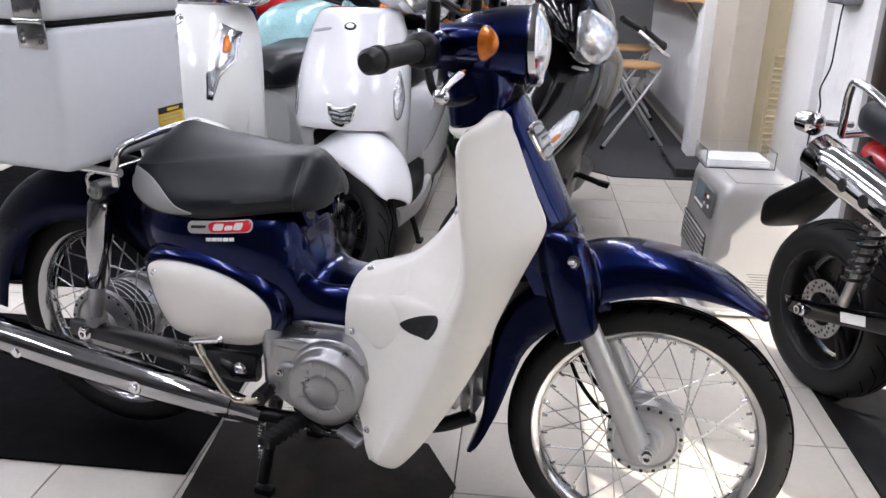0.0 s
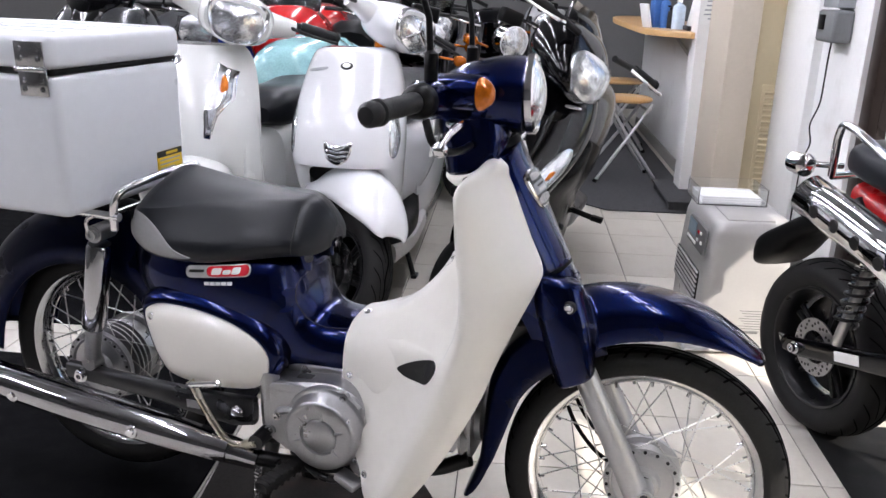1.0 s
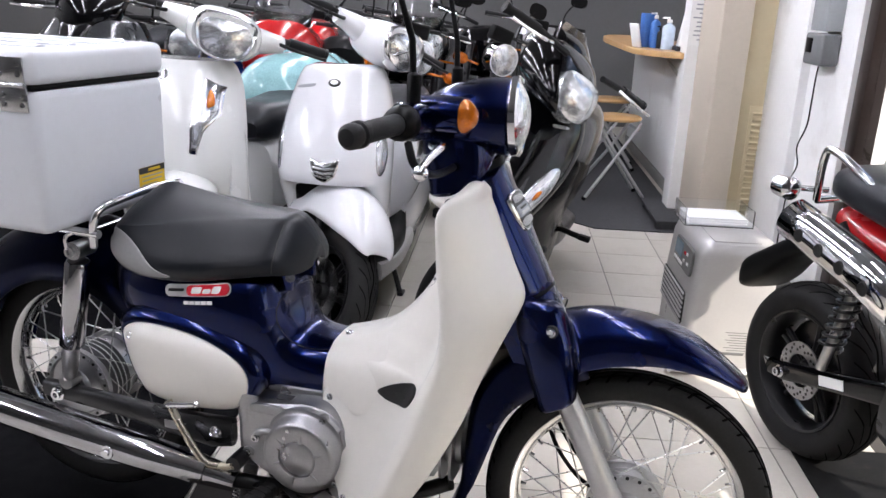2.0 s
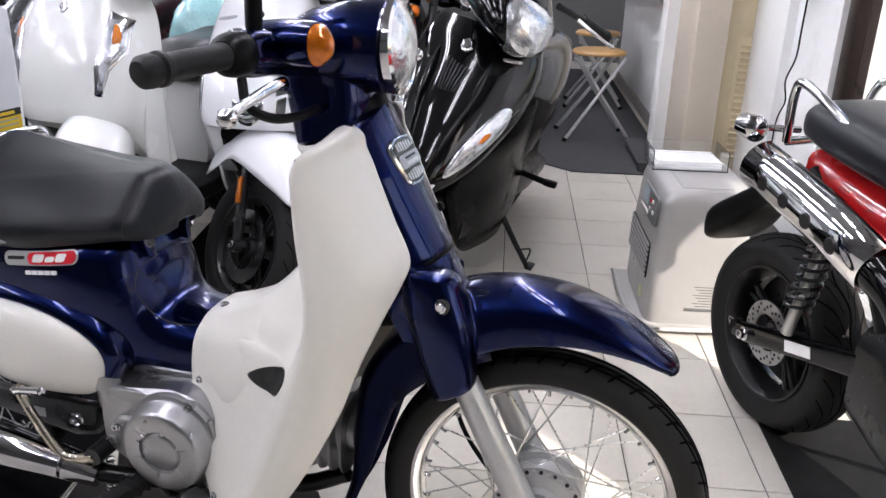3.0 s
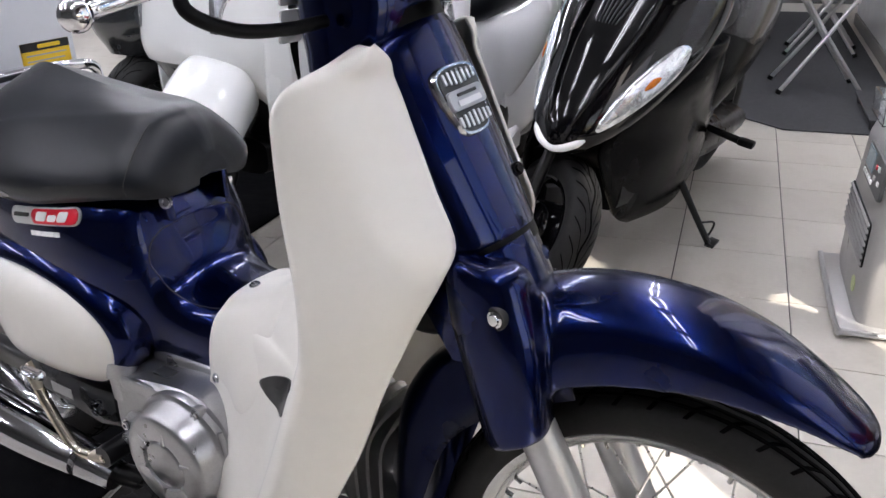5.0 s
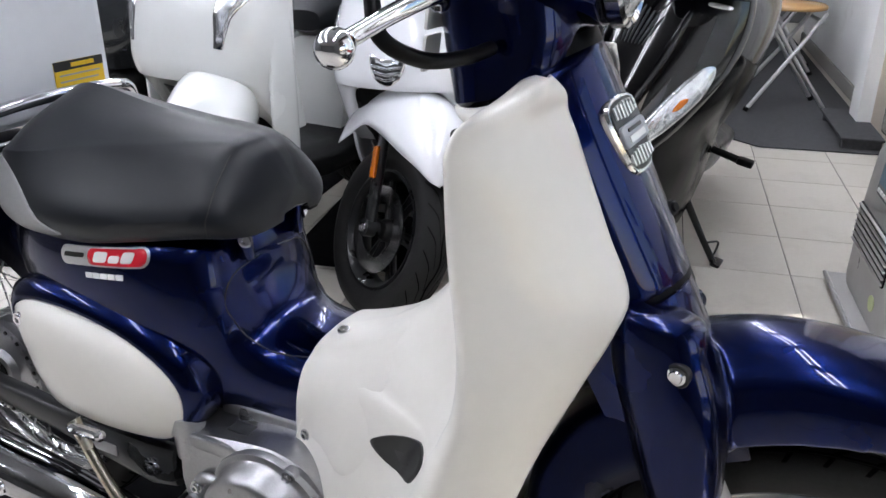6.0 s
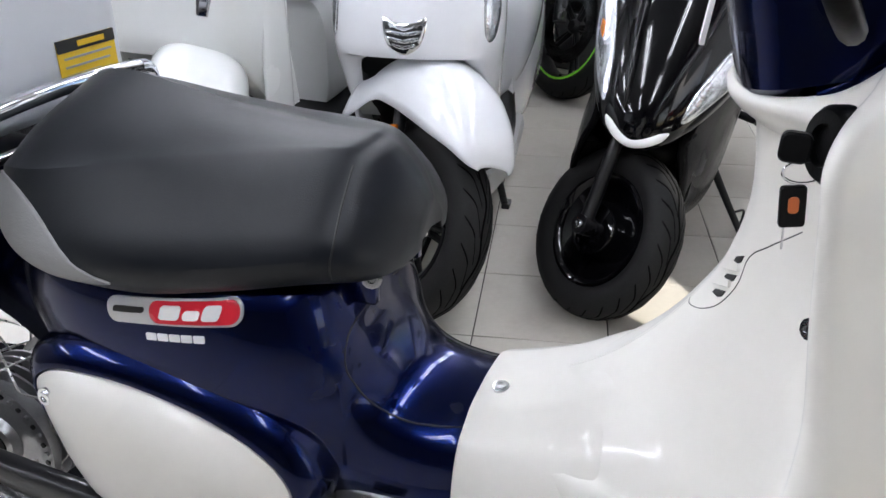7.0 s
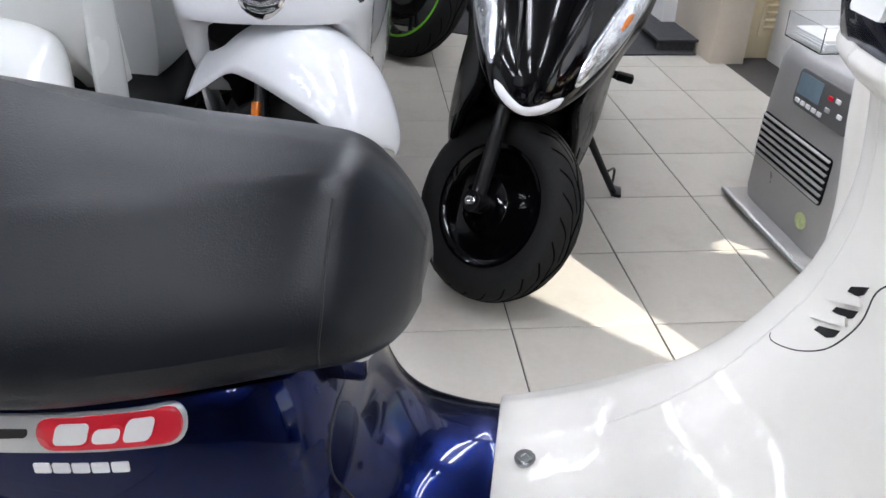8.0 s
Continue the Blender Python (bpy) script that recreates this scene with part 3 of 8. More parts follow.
# ---- the blue underbone motorcycle ----
BIKE = pose(0.525, 1.935, 0, 0, 0, -13)
STEER = Matrix.Translation((-0.16, 0, 0.65)) @ Matrix.Rotation(radians(5), 4, Vector((-0.46, 0, 0.888)).normalized()) @ Matrix.Translation((0.16, 0, -0.65))
XZ = lambda y: basis((0, y, 0), (1, 0, 0), (0, 0, 1))   # third axis points to -y, the right side
bike = thing("motorcycle", "navy blue underbone motorcycle with cream leg shields on its centre stand", "motorcycle", BIKE)

front_wheel = spoke_wheel(bike, "front_wheel", STEER @ Matrix.Translation((0, 0, 0.264)), 0.266, 0.066, 0.221, 0.072, 0.060, "chromed wire-spoked front wheel")
rear_wheel = spoke_wheel(bike, "rear_wheel", Matrix.Translation((-1.205, 0, 0.31)), 0.272, 0.074, 0.222, 0.084, 0.13, "chromed wire-spoked rear wheel")


fender_bm = bm_new()   # fender, bridge and fork covers are one moulding


def fork(mm):
    bm = bm_new()
    t = STEER @ mm
    add_tube(bm, [(-0.128, -0.072, 0.50), (-0.045, -0.070, 0.335), (-0.012, -0.068, 0.268), (0.0, -0.067, 0.245)], [0.022, 0.0235, 0.025, 0.021], 18, 10, t)
    add_tube(bm, [(0.004, -0.040, 0.264), (0.004, -0.088, 0.264)], 0.019, 16, 0, t)
    part("fork_leg", bm, SILVER, bike, "silver painted fork leg")
    bm = bm_new()
    add_bolt(bm, (0.004, -0.089, 0.264), (0, -1, 0), 0.0105, 0.013, t)
    part("axle_nut", bm, CHROME, bike)
    rings = []
    for x, z, a, b, y, tilt in [(-0.186, 0.668, 0.020, 0.012, 0.066, -0.10), (-0.186, 0.666, 0.044, 0.026, 0.068, -0.10), (-0.184, 0.650, 0.050, 0.033, 0.067, 0.05), (-0.176, 0.615, 0.050, 0.038, 0.066, 0.30), (-0.160, 0.570, 0.048, 0.038, 0.071, 0.45), (-0.146, 0.515, 0.043, 0.036, 0.074, 0.45), (-0.137, 0.476, 0.036, 0.033, 0.076, 0.45)]:
        ring = []
        for k in range(22):
            cx, cy = superellipse(2 * math.pi * k / 22, 2.5)
            low = 0.0 if mm == Matrix.Identity(4) else max(0.0, z - 0.57) * 0.55
            ring.append(t @ Vector((x + cx * a * 0.9, -y + cy * b + (0.022 if low else 0.0), z - low + cx * a * tilt)))
        rings.append(ring)
    cols = [spline([q[k] for q in rings], 20) for k in range(22)]
    add_loft(fender_bm, [[c[i] for c in cols] for i in range(21)])
    if mm != Matrix.Identity(4):
        return
    B = t @ Matrix.Translation((-0.160, -0.1015, 0.622)) @ Matrix.Rotation(radians(-10), 4, "Z")
    bm = bm_new()
    add_lathe(bm, [(0.0095, -0.0015), (0.0115, -0.0015), (0.0125, 0.0), (0.0125, 0.006)], 24, B)
    part("bolt_recess", bm, BLACK_INK, bike)
    bm = bm_new()
    add_lathe(bm, [(0.0, -0.004), (0.0055, -0.005), (0.0065, -0.003), (0.009, -0.002), (0.0095, 0.004)], 20, B)
    part("cover_bolt", bm, CHROME, bike)


both(fork)

# front fender: a shell over the wheel with a rounded shoulder, and the neck under the head cover
rows = []
for (x, zt, zb), (w, pw, _) in zip(spline([(-0.205, 0.610, 0.555), (-0.157, 0.626, 0.535), (-0.120, 0.638, 0.535), (-0.085, 0.643, 0.546), (-0.05, 0.644, 0.556), (0.0, 0.639, 0.564), (0.04, 0.630, 0.566), (0.09, 0.610, 0.560), (0.135, 0.583, 0.548), (0.165, 0.561, 0.535), (0.181, 0.549, 0.526), (0.190, 0.539, 0.525)], 52),
                                   spline([(0.080, 2.2, 0), (0.088, 2.3, 0), (0.082, 2.4, 0), (0.077, 2.6, 0), (0.074, 2.8, 0), (0.073, 2.9, 0), (0.071, 2.9, 0), (0.066, 2.8, 0), (0.058, 2.6, 0), (0.050, 2.5, 0), (0.038, 2.4, 0), (0.016, 2.3, 0)], 52)):
    row = []
    for inset in (0.0, 0.011):
        half = []
        for k in range(25):
            cy, cz = superellipse(math.pi * k / 24, pw)
            half.append(STEER @ Vector((x, -cy * (w - inset) * (1.0 - 0.05 * (1 - cz)), zb + cz * max(0.004, (zt - zb - inset) * (1.0 if not inset else max(0.0, min(1.0, (0.15 - x) / 0.05)))))))
        row += half if not inset else half[::-1]
    rows.append(row)
add_loft(fender_bm, rows)
HEAD_UP, HEAD_AHEAD = Vector((-0.46, 0, 0.888)).normalized(), Vector((0.888, 0, 0.46)).normalized()
head_front = lambda z: Vector((0.173 - 0.5 * z, 0, z))   # foremost line of the head tube cover


def head_ring(z, w, deep, back, power=2.2, n=30, yc=-0.007):
    """A ring square to the steering axis, its front at height z."""
    f = head_front(z)
    ring = []
    for k in range(n):
        cx, cy = superellipse(math.pi * (k / (n - 1) - 0.5), power)
        ring.append(f + HEAD_AHEAD * (cx * deep - deep) + Vector((0, cy * w + yc, 0)))
    return ring + [f - HEAD_AHEAD * back + Vector((0, w * 0.94 + yc, 0)), f - HEAD_AHEAD * back + Vector((0, -w * 0.94 + yc, 0))]


fender = part("front_fender", fender_bm, NAVY, bike, "deep navy front fender with fork covers")
md = fender.modifiers.new("moulding", "REMESH")
md.mode = "VOXEL"
md.voxel_size = 0.003
md.use_smooth_shade = True
md = fender.modifiers.new("soften", "SMOOTH")
md.factor, md.iterations = 0.7, 34
bm = bm_new()
rows = [[STEER @ p for p in head_ring(z, w, 0.074, 0.113)] for z, w in ((0.575, 0.060), (0.62, 0.067), (0.655, 0.071), (0.6785, 0.0725), (0.6805, 0.0705))]
add_loft(bm, rows)
part("steering_neck", bm, NAVY, bike, sharp=50)
# inner fender and flap behind the wheel, their navy darkened for shade
bm = bm_new()
rows = []
for a, r, w, wall in [(108, 0.350, 0.064, 0.07), (122, 0.366, 0.066, 0.085), (132, 0.372, 0.067, 0.088), (140, 0.366, 0.067, 0.080), (147, 0.354, 0.067, 0.070), (156, 0.332, 0.067, 0.055), (168, 0.314, 0.066, 0.038), (178, 0.312, 0.064, 0.026), (186, 0.326, 0.060, 0.018), (193, 0.350, 0.052, 0.012)]:
    half = [(1.0, wall), (1.0, wall * 0.6), (1.0, 0.020), (0.985, 0.010), (0.93, 0.0035), (0.80, 0.0005), (0.4, 0.0)]
    row = []
    for f, d in half + [(0.0, 0.0)] + [(-f, d) for f, d in half[::-1]]:
        rr = r - min(d, wall)
        row.append(STEER @ Vector((rr * math.cos(radians(a)), -f * w, 0.264 + rr * math.sin(radians(a)))))
    rows.append(row)
dense = [spline([r[k] for r in rows], 30) for k in range(15)]
add_loft(bm, [[c[i] for c in dense] for i in range(31)], closed=False)
part("mudflap", bm, NAVY_SHADED, bike, "navy plastic flap behind the front wheel", thick=0.003, sharp=60)
bm = bm_new()
add_hull(bm, [(-0.200, 0.57, 0.70, 0.060, 3), (-0.225, 0.555, 0.74, 0.080, 3), (-0.27, 0.545, 0.76, 0.090, 3), (-0.31, 0.56, 0.72, 0.088, 3), (-0.34, 0.60, 0.68, 0.07, 3)], 14, 24)
part("inner_frame_cover", bm, BLACK_PLASTIC, bike)
# brake and speedometer cables
bm = bm_new()
add_tube(bm, [(-0.20, 0.03, 0.62), (-0.175, 0.05, 0.46), (-0.15, 0.04, 0.36), (-0.10, 0.015, 0.300), (-0.04, -0.03, 0.285)], 0.0042, 8, 26, STEER)
part("brake_cable", bm, BLACK_PLASTIC, bike)
bm = bm_new()
add_tube(bm, [(-0.20, 0.045, 0.62), (-0.165, 0.062, 0.46), (-0.135, 0.05, 0.375), (-0.08, 0.02, 0.318), (-0.03, -0.03, 0.31)], 0.0038, 8, 26, STEER)
part("speedometer_cable", bm, BLACK_PLASTIC, bike)

# head tube cover with its emblem
bm = bm_new()
rows = [head_ring(z, w, 0.076, 0.092) for z, w in ((0.894, 0.062), (0.889, 0.073), (0.876, 0.081), (0.82, 0.083), (0.76, 0.080), (0.71, 0.076), (0.690, 0.074), (0.686, 0.071))]
dense = [spline([r[k] for r in rows], 24) for k in range(len(rows[0]))]
add_loft(bm, [[c[i] for c in dense] for i in range(25)])
head_tree = tree_of(bm)
part("head_cover", bm, NAVY, bike)
bm = bm_new()
add_loft(bm, [head_ring(z, 0.0680, 0.076, 0.093) for z in (0.672, 0.700)])
part("steering_gap", bm, BLACK_PLASTIC, bike)
bm = bm_new()
add_loft(bm, [head_ring(z, w, 0.076, 0.088) for z, w in ((0.889, 0.062), (0.907, 0.060))])
part("head_collar", bm, BLACK_PLASTIC, bike)
for y, z, r in ((0.032, 0.735, 0.0075), (0.012, 0.652, 0.010)):
    q = head_front(z) + Vector((0, y, 0)) - HEAD_AHEAD * 0.0045
    bm = bm_new()
    add_lathe(bm, [(0.0, -0.004), (r * 0.6, -0.004), (r * 0.75, -0.0015), (r, -0.001), (r * 1.05, 0.004)], 18, (Matrix.Identity(4) if z > 0.7 else STEER) @ basis(q, Vector((0, 1, 0)), HEAD_UP) @ Matrix.Rotation(radians(-90), 4, "X") @ Matrix.Rotation(radians(-14), 4, "Z"))
    part("cover_plug", bm, BLACK_PLASTIC if z > 0.7 else NAVY, bike)
EMB = basis((-0.2350, -0.016, 0.816), (0, 1, 0), (-0.46, 0, 0.888)) @ Matrix.Translation((0, 0, -0.003)) @ Matrix.Rotation(radians(-4), 4, "Y") @ Matrix.Diagonal((1.06, 0.76, 1, 1))   # plane of the emblem on the head tube, third axis forward
bm = bm_new()
ol = closed_spline([(0.0, 0.050, 0), (0.016, 0.049, 0), (0.028, 0.044, 0), (0.034, 0.034, 0), (0.033, 0.008, 0), (0.028, -0.022, 0), (0.021, -0.044, 0), (0.012, -0.050, 0), (0.0, -0.051, 0), (-0.012, -0.050, 0), (-0.021, -0.044, 0), (-0.028, -0.022, 0), (-0.033, 0.008, 0), (-0.034, 0.034, 0), (-0.028, 0.044, 0), (-0.016, 0.049, 0)], 48)
add_plate(bm, [(p.x, p.y) for p in ol], 0.012, EMB @ Matrix.Translation((0, 0, 0.004)), 0.003)
emblem = part("emblem", bm, RIM_STEEL, bike, "chrome emblem plate with black slots")
bm = bm_new()
add_plate(bm, [(p.x * 0.86, p.y * 0.88) for p in ol], 0.003, EMB @ Matrix.Translation((0, 0, 0.0049)))
part("field", bm, BLACK_INK, emblem, "black field behind the chrome bars")
for sx in (-0.021, -0.0135, -0.006, 0.0015, 0.009, 0.0165, 0.0235):
    for sy, sh in ((0.030, 0.022 - abs(sx - 0.001) * 0.3), (-0.029, 0.022 - abs(sx) * 0.35)):
        bm = bm_new()
        add_plate(bm, [(sx + p[0], sy + p[1]) for p in rounded(0.0036, sh, 0.001)], 0.003, EMB @ Matrix.Translation((0, 0, 0.0062)), 0.0006)
        part("bar", bm, SILVER_INK, emblem)
bm = bm_new()
add_plate(bm, rounded(0.056, 0.027, 0.006), 0.004, EMB @ Matrix.Translation((0, 0, 0.0078)), 0.001)
part("name_plate", bm, GREY_INK, emblem, "grey name plate")
for y, w, h in ((0.006, 0.030, 0.0045), (-0.005, 0.036, 0.008)):
    bm = bm_new()
    add_plate(bm, [(p[0], p[1] + y) for p in rounded(w, h, 0.0015)], 0.003, EMB @ Matrix.Translation((0, 0, 0.0092)))
    part("lettering_bar", bm, BLACK_INK if h < 0.005 else SILVER_INK, emblem)
for k in range(5):
    drape("maker_bar", head_tree, basis((-0.10, -0.004 - 0.029 + 0.0145 * k, 0.864), (0, 1, 0), (-0.3, 0, 1)), rounded(0.0112, 0.0125, 0.002), 0.0012, SILVER_INK, bike, "silver block in place of lettering")

# leg shield: wing, inner face and centre tunnel in one skin on each side
SHIELD = [
    # z, front edge, outer edge, valley, tunnel side, tunnel middle
    (0.876, (-0.292, -0.088), (-0.300, -0.098), (-0.335, -0.100, 0.848), (-0.380, -0.074, 0.834), (-0.402, 0.0, 0.834)),
    (0.862, (-0.280, -0.080), (-0.314, -0.128), (-0.334, -0.116, 0.838), (-0.384, -0.074, 0.828), (-0.405, 0.0, 0.828)),
    (0.846, (-0.277, -0.079), (-0.334, -0.166), (-0.332, -0.122, 0.828), (-0.378, -0.070, 0.820), (-0.400, 0.0, 0.820)),
    (0.826, (-0.267, -0.080), (-0.342, -0.182), (-0.328, -0.125, 0.815), (-0.364, -0.066, 0.810), (-0.387, 0.0, 0.810)),
    (0.800, (-0.256, -0.081), (-0.340, -0.188), (-0.324, -0.126), (-0.356, -0.064), (-0.380, 0.0)),
    (0.740, (-0.230, -0.083), (-0.334, -0.194), (-0.318, -0.126), (-0.350, -0.064), (-0.374, 0.0)),
    (0.688, (-0.206, -0.086), (-0.325, -0.198), (-0.320, -0.124), (-0.357, -0.064), (-0.384, 0.0)),
    (0.655, (-0.211, -0.104), (-0.320, -0.200), (-0.326, -0.126), (-0.370, -0.064), (-0.399, 0.0)),
    (0.610, (-0.230, -0.122), (-0.318, -0.202), (-0.336, -0.128), (-0.398, -0.066), (-0.430, 0.0)),
    (0.572, (-0.246, -0.130), (-0.322, -0.202), (-0.350, -0.132), (-0.436, -0.068), (-0.468, 0.0)),
    (0.548, (-0.256, -0.136), (-0.329, -0.203), (-0.364, -0.136), (-0.472, -0.070), (-0.504, 0.0)),
    (0.533, (-0.262, -0.138), (-0.333, -0.203), (-0.374, -0.138), (-0.505, -0.066), (-0.530, 0.0)),
    (0.519, (-0.267, -0.141), (-0.339, -0.203), (-0.384, -0.140), (-0.530, -0.066), (-0.560, 0.0)),
    (0.505, (-0.272, -0.143), (-0.343, -0.204), (-0.393, -0.143), (-0.545, -0.080), (-0.565, -0.050)),
    (0.450, (-0.290, -0.152), (-0.360, -0.206), (-0.418, -0.148), (-0.560, -0.100), (-0.575, -0.085)),
    (0.392, (-0.316, -0.162), (-0.382, -0.208), (-0.438, -0.158), (-0.575, -0.112), (-0.582, -0.094)),
    (0.330, (-0.348, -0.172), (-0.410, -0.210), (-0.456, -0.172), (-0.548, -0.150), (-0.546, -0.13)),
    (0.270, (-0.384, -0.182), (-0.438, -0.212), (-0.472, -0.188), (-0.514, -0.176), (-0.512, -0.156)),
    (0.228, (-0.414, -0.190), (-0.458, -0.212), (-0.480, -0.198), (-0.502, -0.188), (-0.500, -0.170)),
    (0.208, (-0.432, -0.196), (-0.466, -0.208), (-0.478, -0.203), (-0.488, -0.198), (-0.486, -0.184)),
]


def shield_rows():
    rows = []
    for z, f, o, v, s, c in SHIELD:
        f, o, v, s, c = (Vector((*p, z)[:3]) for p in (f, o, v, s, c))
        mid = (f + o) / 2 + Vector((0.010, -0.008, 0))
        wing = [f, mid, f.lerp(o, 0.90) + Vector((0.005, -0.004, 0)), o, o.lerp(v, 0.22) + Vector((-0.006, 0, 0))]
        inner = [o.lerp(v, 0.45), v, v.lerp(s, 0.5) + Vector((0.006, -0.006, 0)), s, s.lerp(c, 0.55) + Vector((-0.006, -0.010, 0)), c]
        rows.append(chaikin(wing + inner, 2))
    k = len(rows[0])
    cols = [spline([r[i] for r in rows], 75) for i in range(k)]
    return [[cols[i][j] for i in range(k)] for j in range(76)]


def shield(mm):
    bm = bm_new()
    rows = [[mm @ p for p in r] for r in shield_rows()]
    for p in itertools.chain(*rows):   # the far wing sits closer in
        if p.y > 0.06:
            f = min(1.0, (p.y - 0.06) / 0.09)
            p.y -= 0.022 * f * f * (3 - 2 * f)
    add_loft(bm, rows, closed=False)
    tree = tree_of(bm)
    ob = part("leg_shield", bm, PEARL, bike, "cream plastic leg shield", sharp=70)
    md = ob.modifiers.new("thickness", "SOLIDIFY")
    md.thickness, md.offset = 0.004, 0
    drape("vent_opening", tree, mm @ basis((-0.43, -0.5, 0.452), (1, 0, 0), (0, 0, 1)), [(p.x + 0.43, p.y - 0.452) for p in closed_spline([(-0.458, 0.469, 0), (-0.445, 0.481, 0), (-0.422, 0.493, 0), (-0.396, 0.504, 0), (-0.374, 0.511, 0), (-0.367, 0.502, 0), (-0.376, 0.482, 0), (-0.389, 0.466, 0), (-0.408, 0.461, 0), (-0.436, 0.460, 0)], 32)], 0.0036, BLACK_INK, ob, "triangular opening in the shield")
    if mm == Matrix.Identity(4):
        LV = basis((-0.60, -0.30, 0.82), (0.55, -0.83, 0), (0.25, 0.22, 0.94))
        LV.translation = Vector((-0.385, -0.032, 0.682)) + Vector((-0.78, -0.50, 0.36)).normalized() * 0.3
        seam_on("panel_seam", tree, LV, [(-0.036, -0.044), (-0.032, -0.051), (-0.021, -0.050), (-0.005, -0.044), (0.009, -0.034), (0.016, -0.022), (0.021, -0.006), (0.021, 0.011), (0.026, 0.020), (0.035, 0.028), (0.049, 0.040), (0.070, 0.056)], 0.0006, ob, 60, 0.0018)
        for (u, v), w in (((0.0100, 0.0085), 0.0062), ((0.0085, -0.0075), 0.0082), ((0.0040, -0.0240), 0.0080)):
            drape("louvre_slot", tree, LV, [(u - w, v - 0.0045), (u - w * 0.8, v - 0.0005), (u + w, v + 0.0050), (u + w * 0.85, v - 0.0005), (u + w * 0.3, v - 0.0035)], 0.0030, BLACK_INK, ob, n=5)
        for u, v in ((0.0, 0.0), (-0.003, -0.0155)):
            drape("louvre_lip", tree, LV, [(u - 0.008, v - 0.0085), (u + 0.003, v + 0.0025), (u + 0.015, v + 0.0062), (u + 0.018, v + 0.0012), (u + 0.004, v - 0.0045)], 0.0042, PEARL, ob, n=5)
    for x, y, z, ax in ((-0.571, -0.122, 0.425, (-0.3, -1, 0)), (-0.323, -0.108, 0.692, (-0.75, -0.6, 0.2)), (-0.500, -0.176, 0.262, (-0.5, -1, 0))):
        hit = tree.ray_cast(mm @ (Vector((x, y, z)) + Vector(ax).normalized() * 0.15), mm.to_3x3() @ -Vector(ax).normalized())[0]
        bm = bm_new()
        add_bolt(bm, (hit if hit else mm @ Vector((x, y, z))) + mm.to_3x3() @ Vector(ax).normalized() * 0.002, mm.to_3x3() @ Vector(ax), 0.0052, 0.0035)
        part("screw", bm, RIM_STEEL, bike)


both(shield)

# handlebar cover, headlight and lamp parts
bm = bm_new()
add_hull(bm, [(-0.425, 0.955, 0.990, 0.040, 2.4), (-0.41, 0.938, 1.008, 0.062, 2.5), (-0.375, 0.920, 1.027, 0.078, 2.6), (-0.32, 0.912, 1.040, 0.084, 2.6), (-0.275, 0.908, 1.043, 0.082, 2.4), (-0.268, 0.909, 1.042, 0.081, 2.4)], 26, 36, STEER)
part("headlight_shell", bm, NAVY, bike)
bm = bm_new()
rows = []
for z, x0, x1, w in [(0.958, -0.425, -0.300, 0.070), (0.93, -0.422, -0.295, 0.074), (0.895, -0.415, -0.288, 0.076), (0.868, -0.408, -0.290, 0.078), (0.846, -0.402, -0.300, 0.080), (0.838, -0.395, -0.305, 0.070)]:
    rows.append([STEER @ Vector(((x0 + x1) / 2 + cx * (x1 - x0) / 2, cy * w, z + cx * 0.012)) for cx, cy in (superellipse(2 * math.pi * k / 30, 3.2) for k in range(30))])
add_loft(bm, rows)
part("handle_cover", bm, NAVY, bike)
LAMP = STEER @ basis((-0.266, 0, 0.976), (0, 1, 0), (-0.06, 0, 1))
bm = bm_new()
circle = lambda r, n=40: [(r * math.cos(2 * math.pi * k / n), r * math.sin(2 * math.pi * k / n)) for k in range(n)]
add_loft(bm, [[LAMP @ Vector((1.04 * p[0], p[1], h)) for p in circle(r)] for r, h in ((0.066, -0.004), (0.0705, 0.0), (0.0705, 0.012), (0.066, 0.015), (0.062, 0.012))], cap=False)
part("headlight_rim", bm, CHROME, bike, "chrome headlight rim")
bm = bm_new()
add_pillow(bm, [(1.04 * p[0], p[1]) for p in circle(0.064)], 0.020, LAMP @ Matrix.Translation((0, 0, 0.010)), 8, 2.2)
part("headlight_lens", bm, LENS, bike, "clear headlight lens over a chromed reflector")


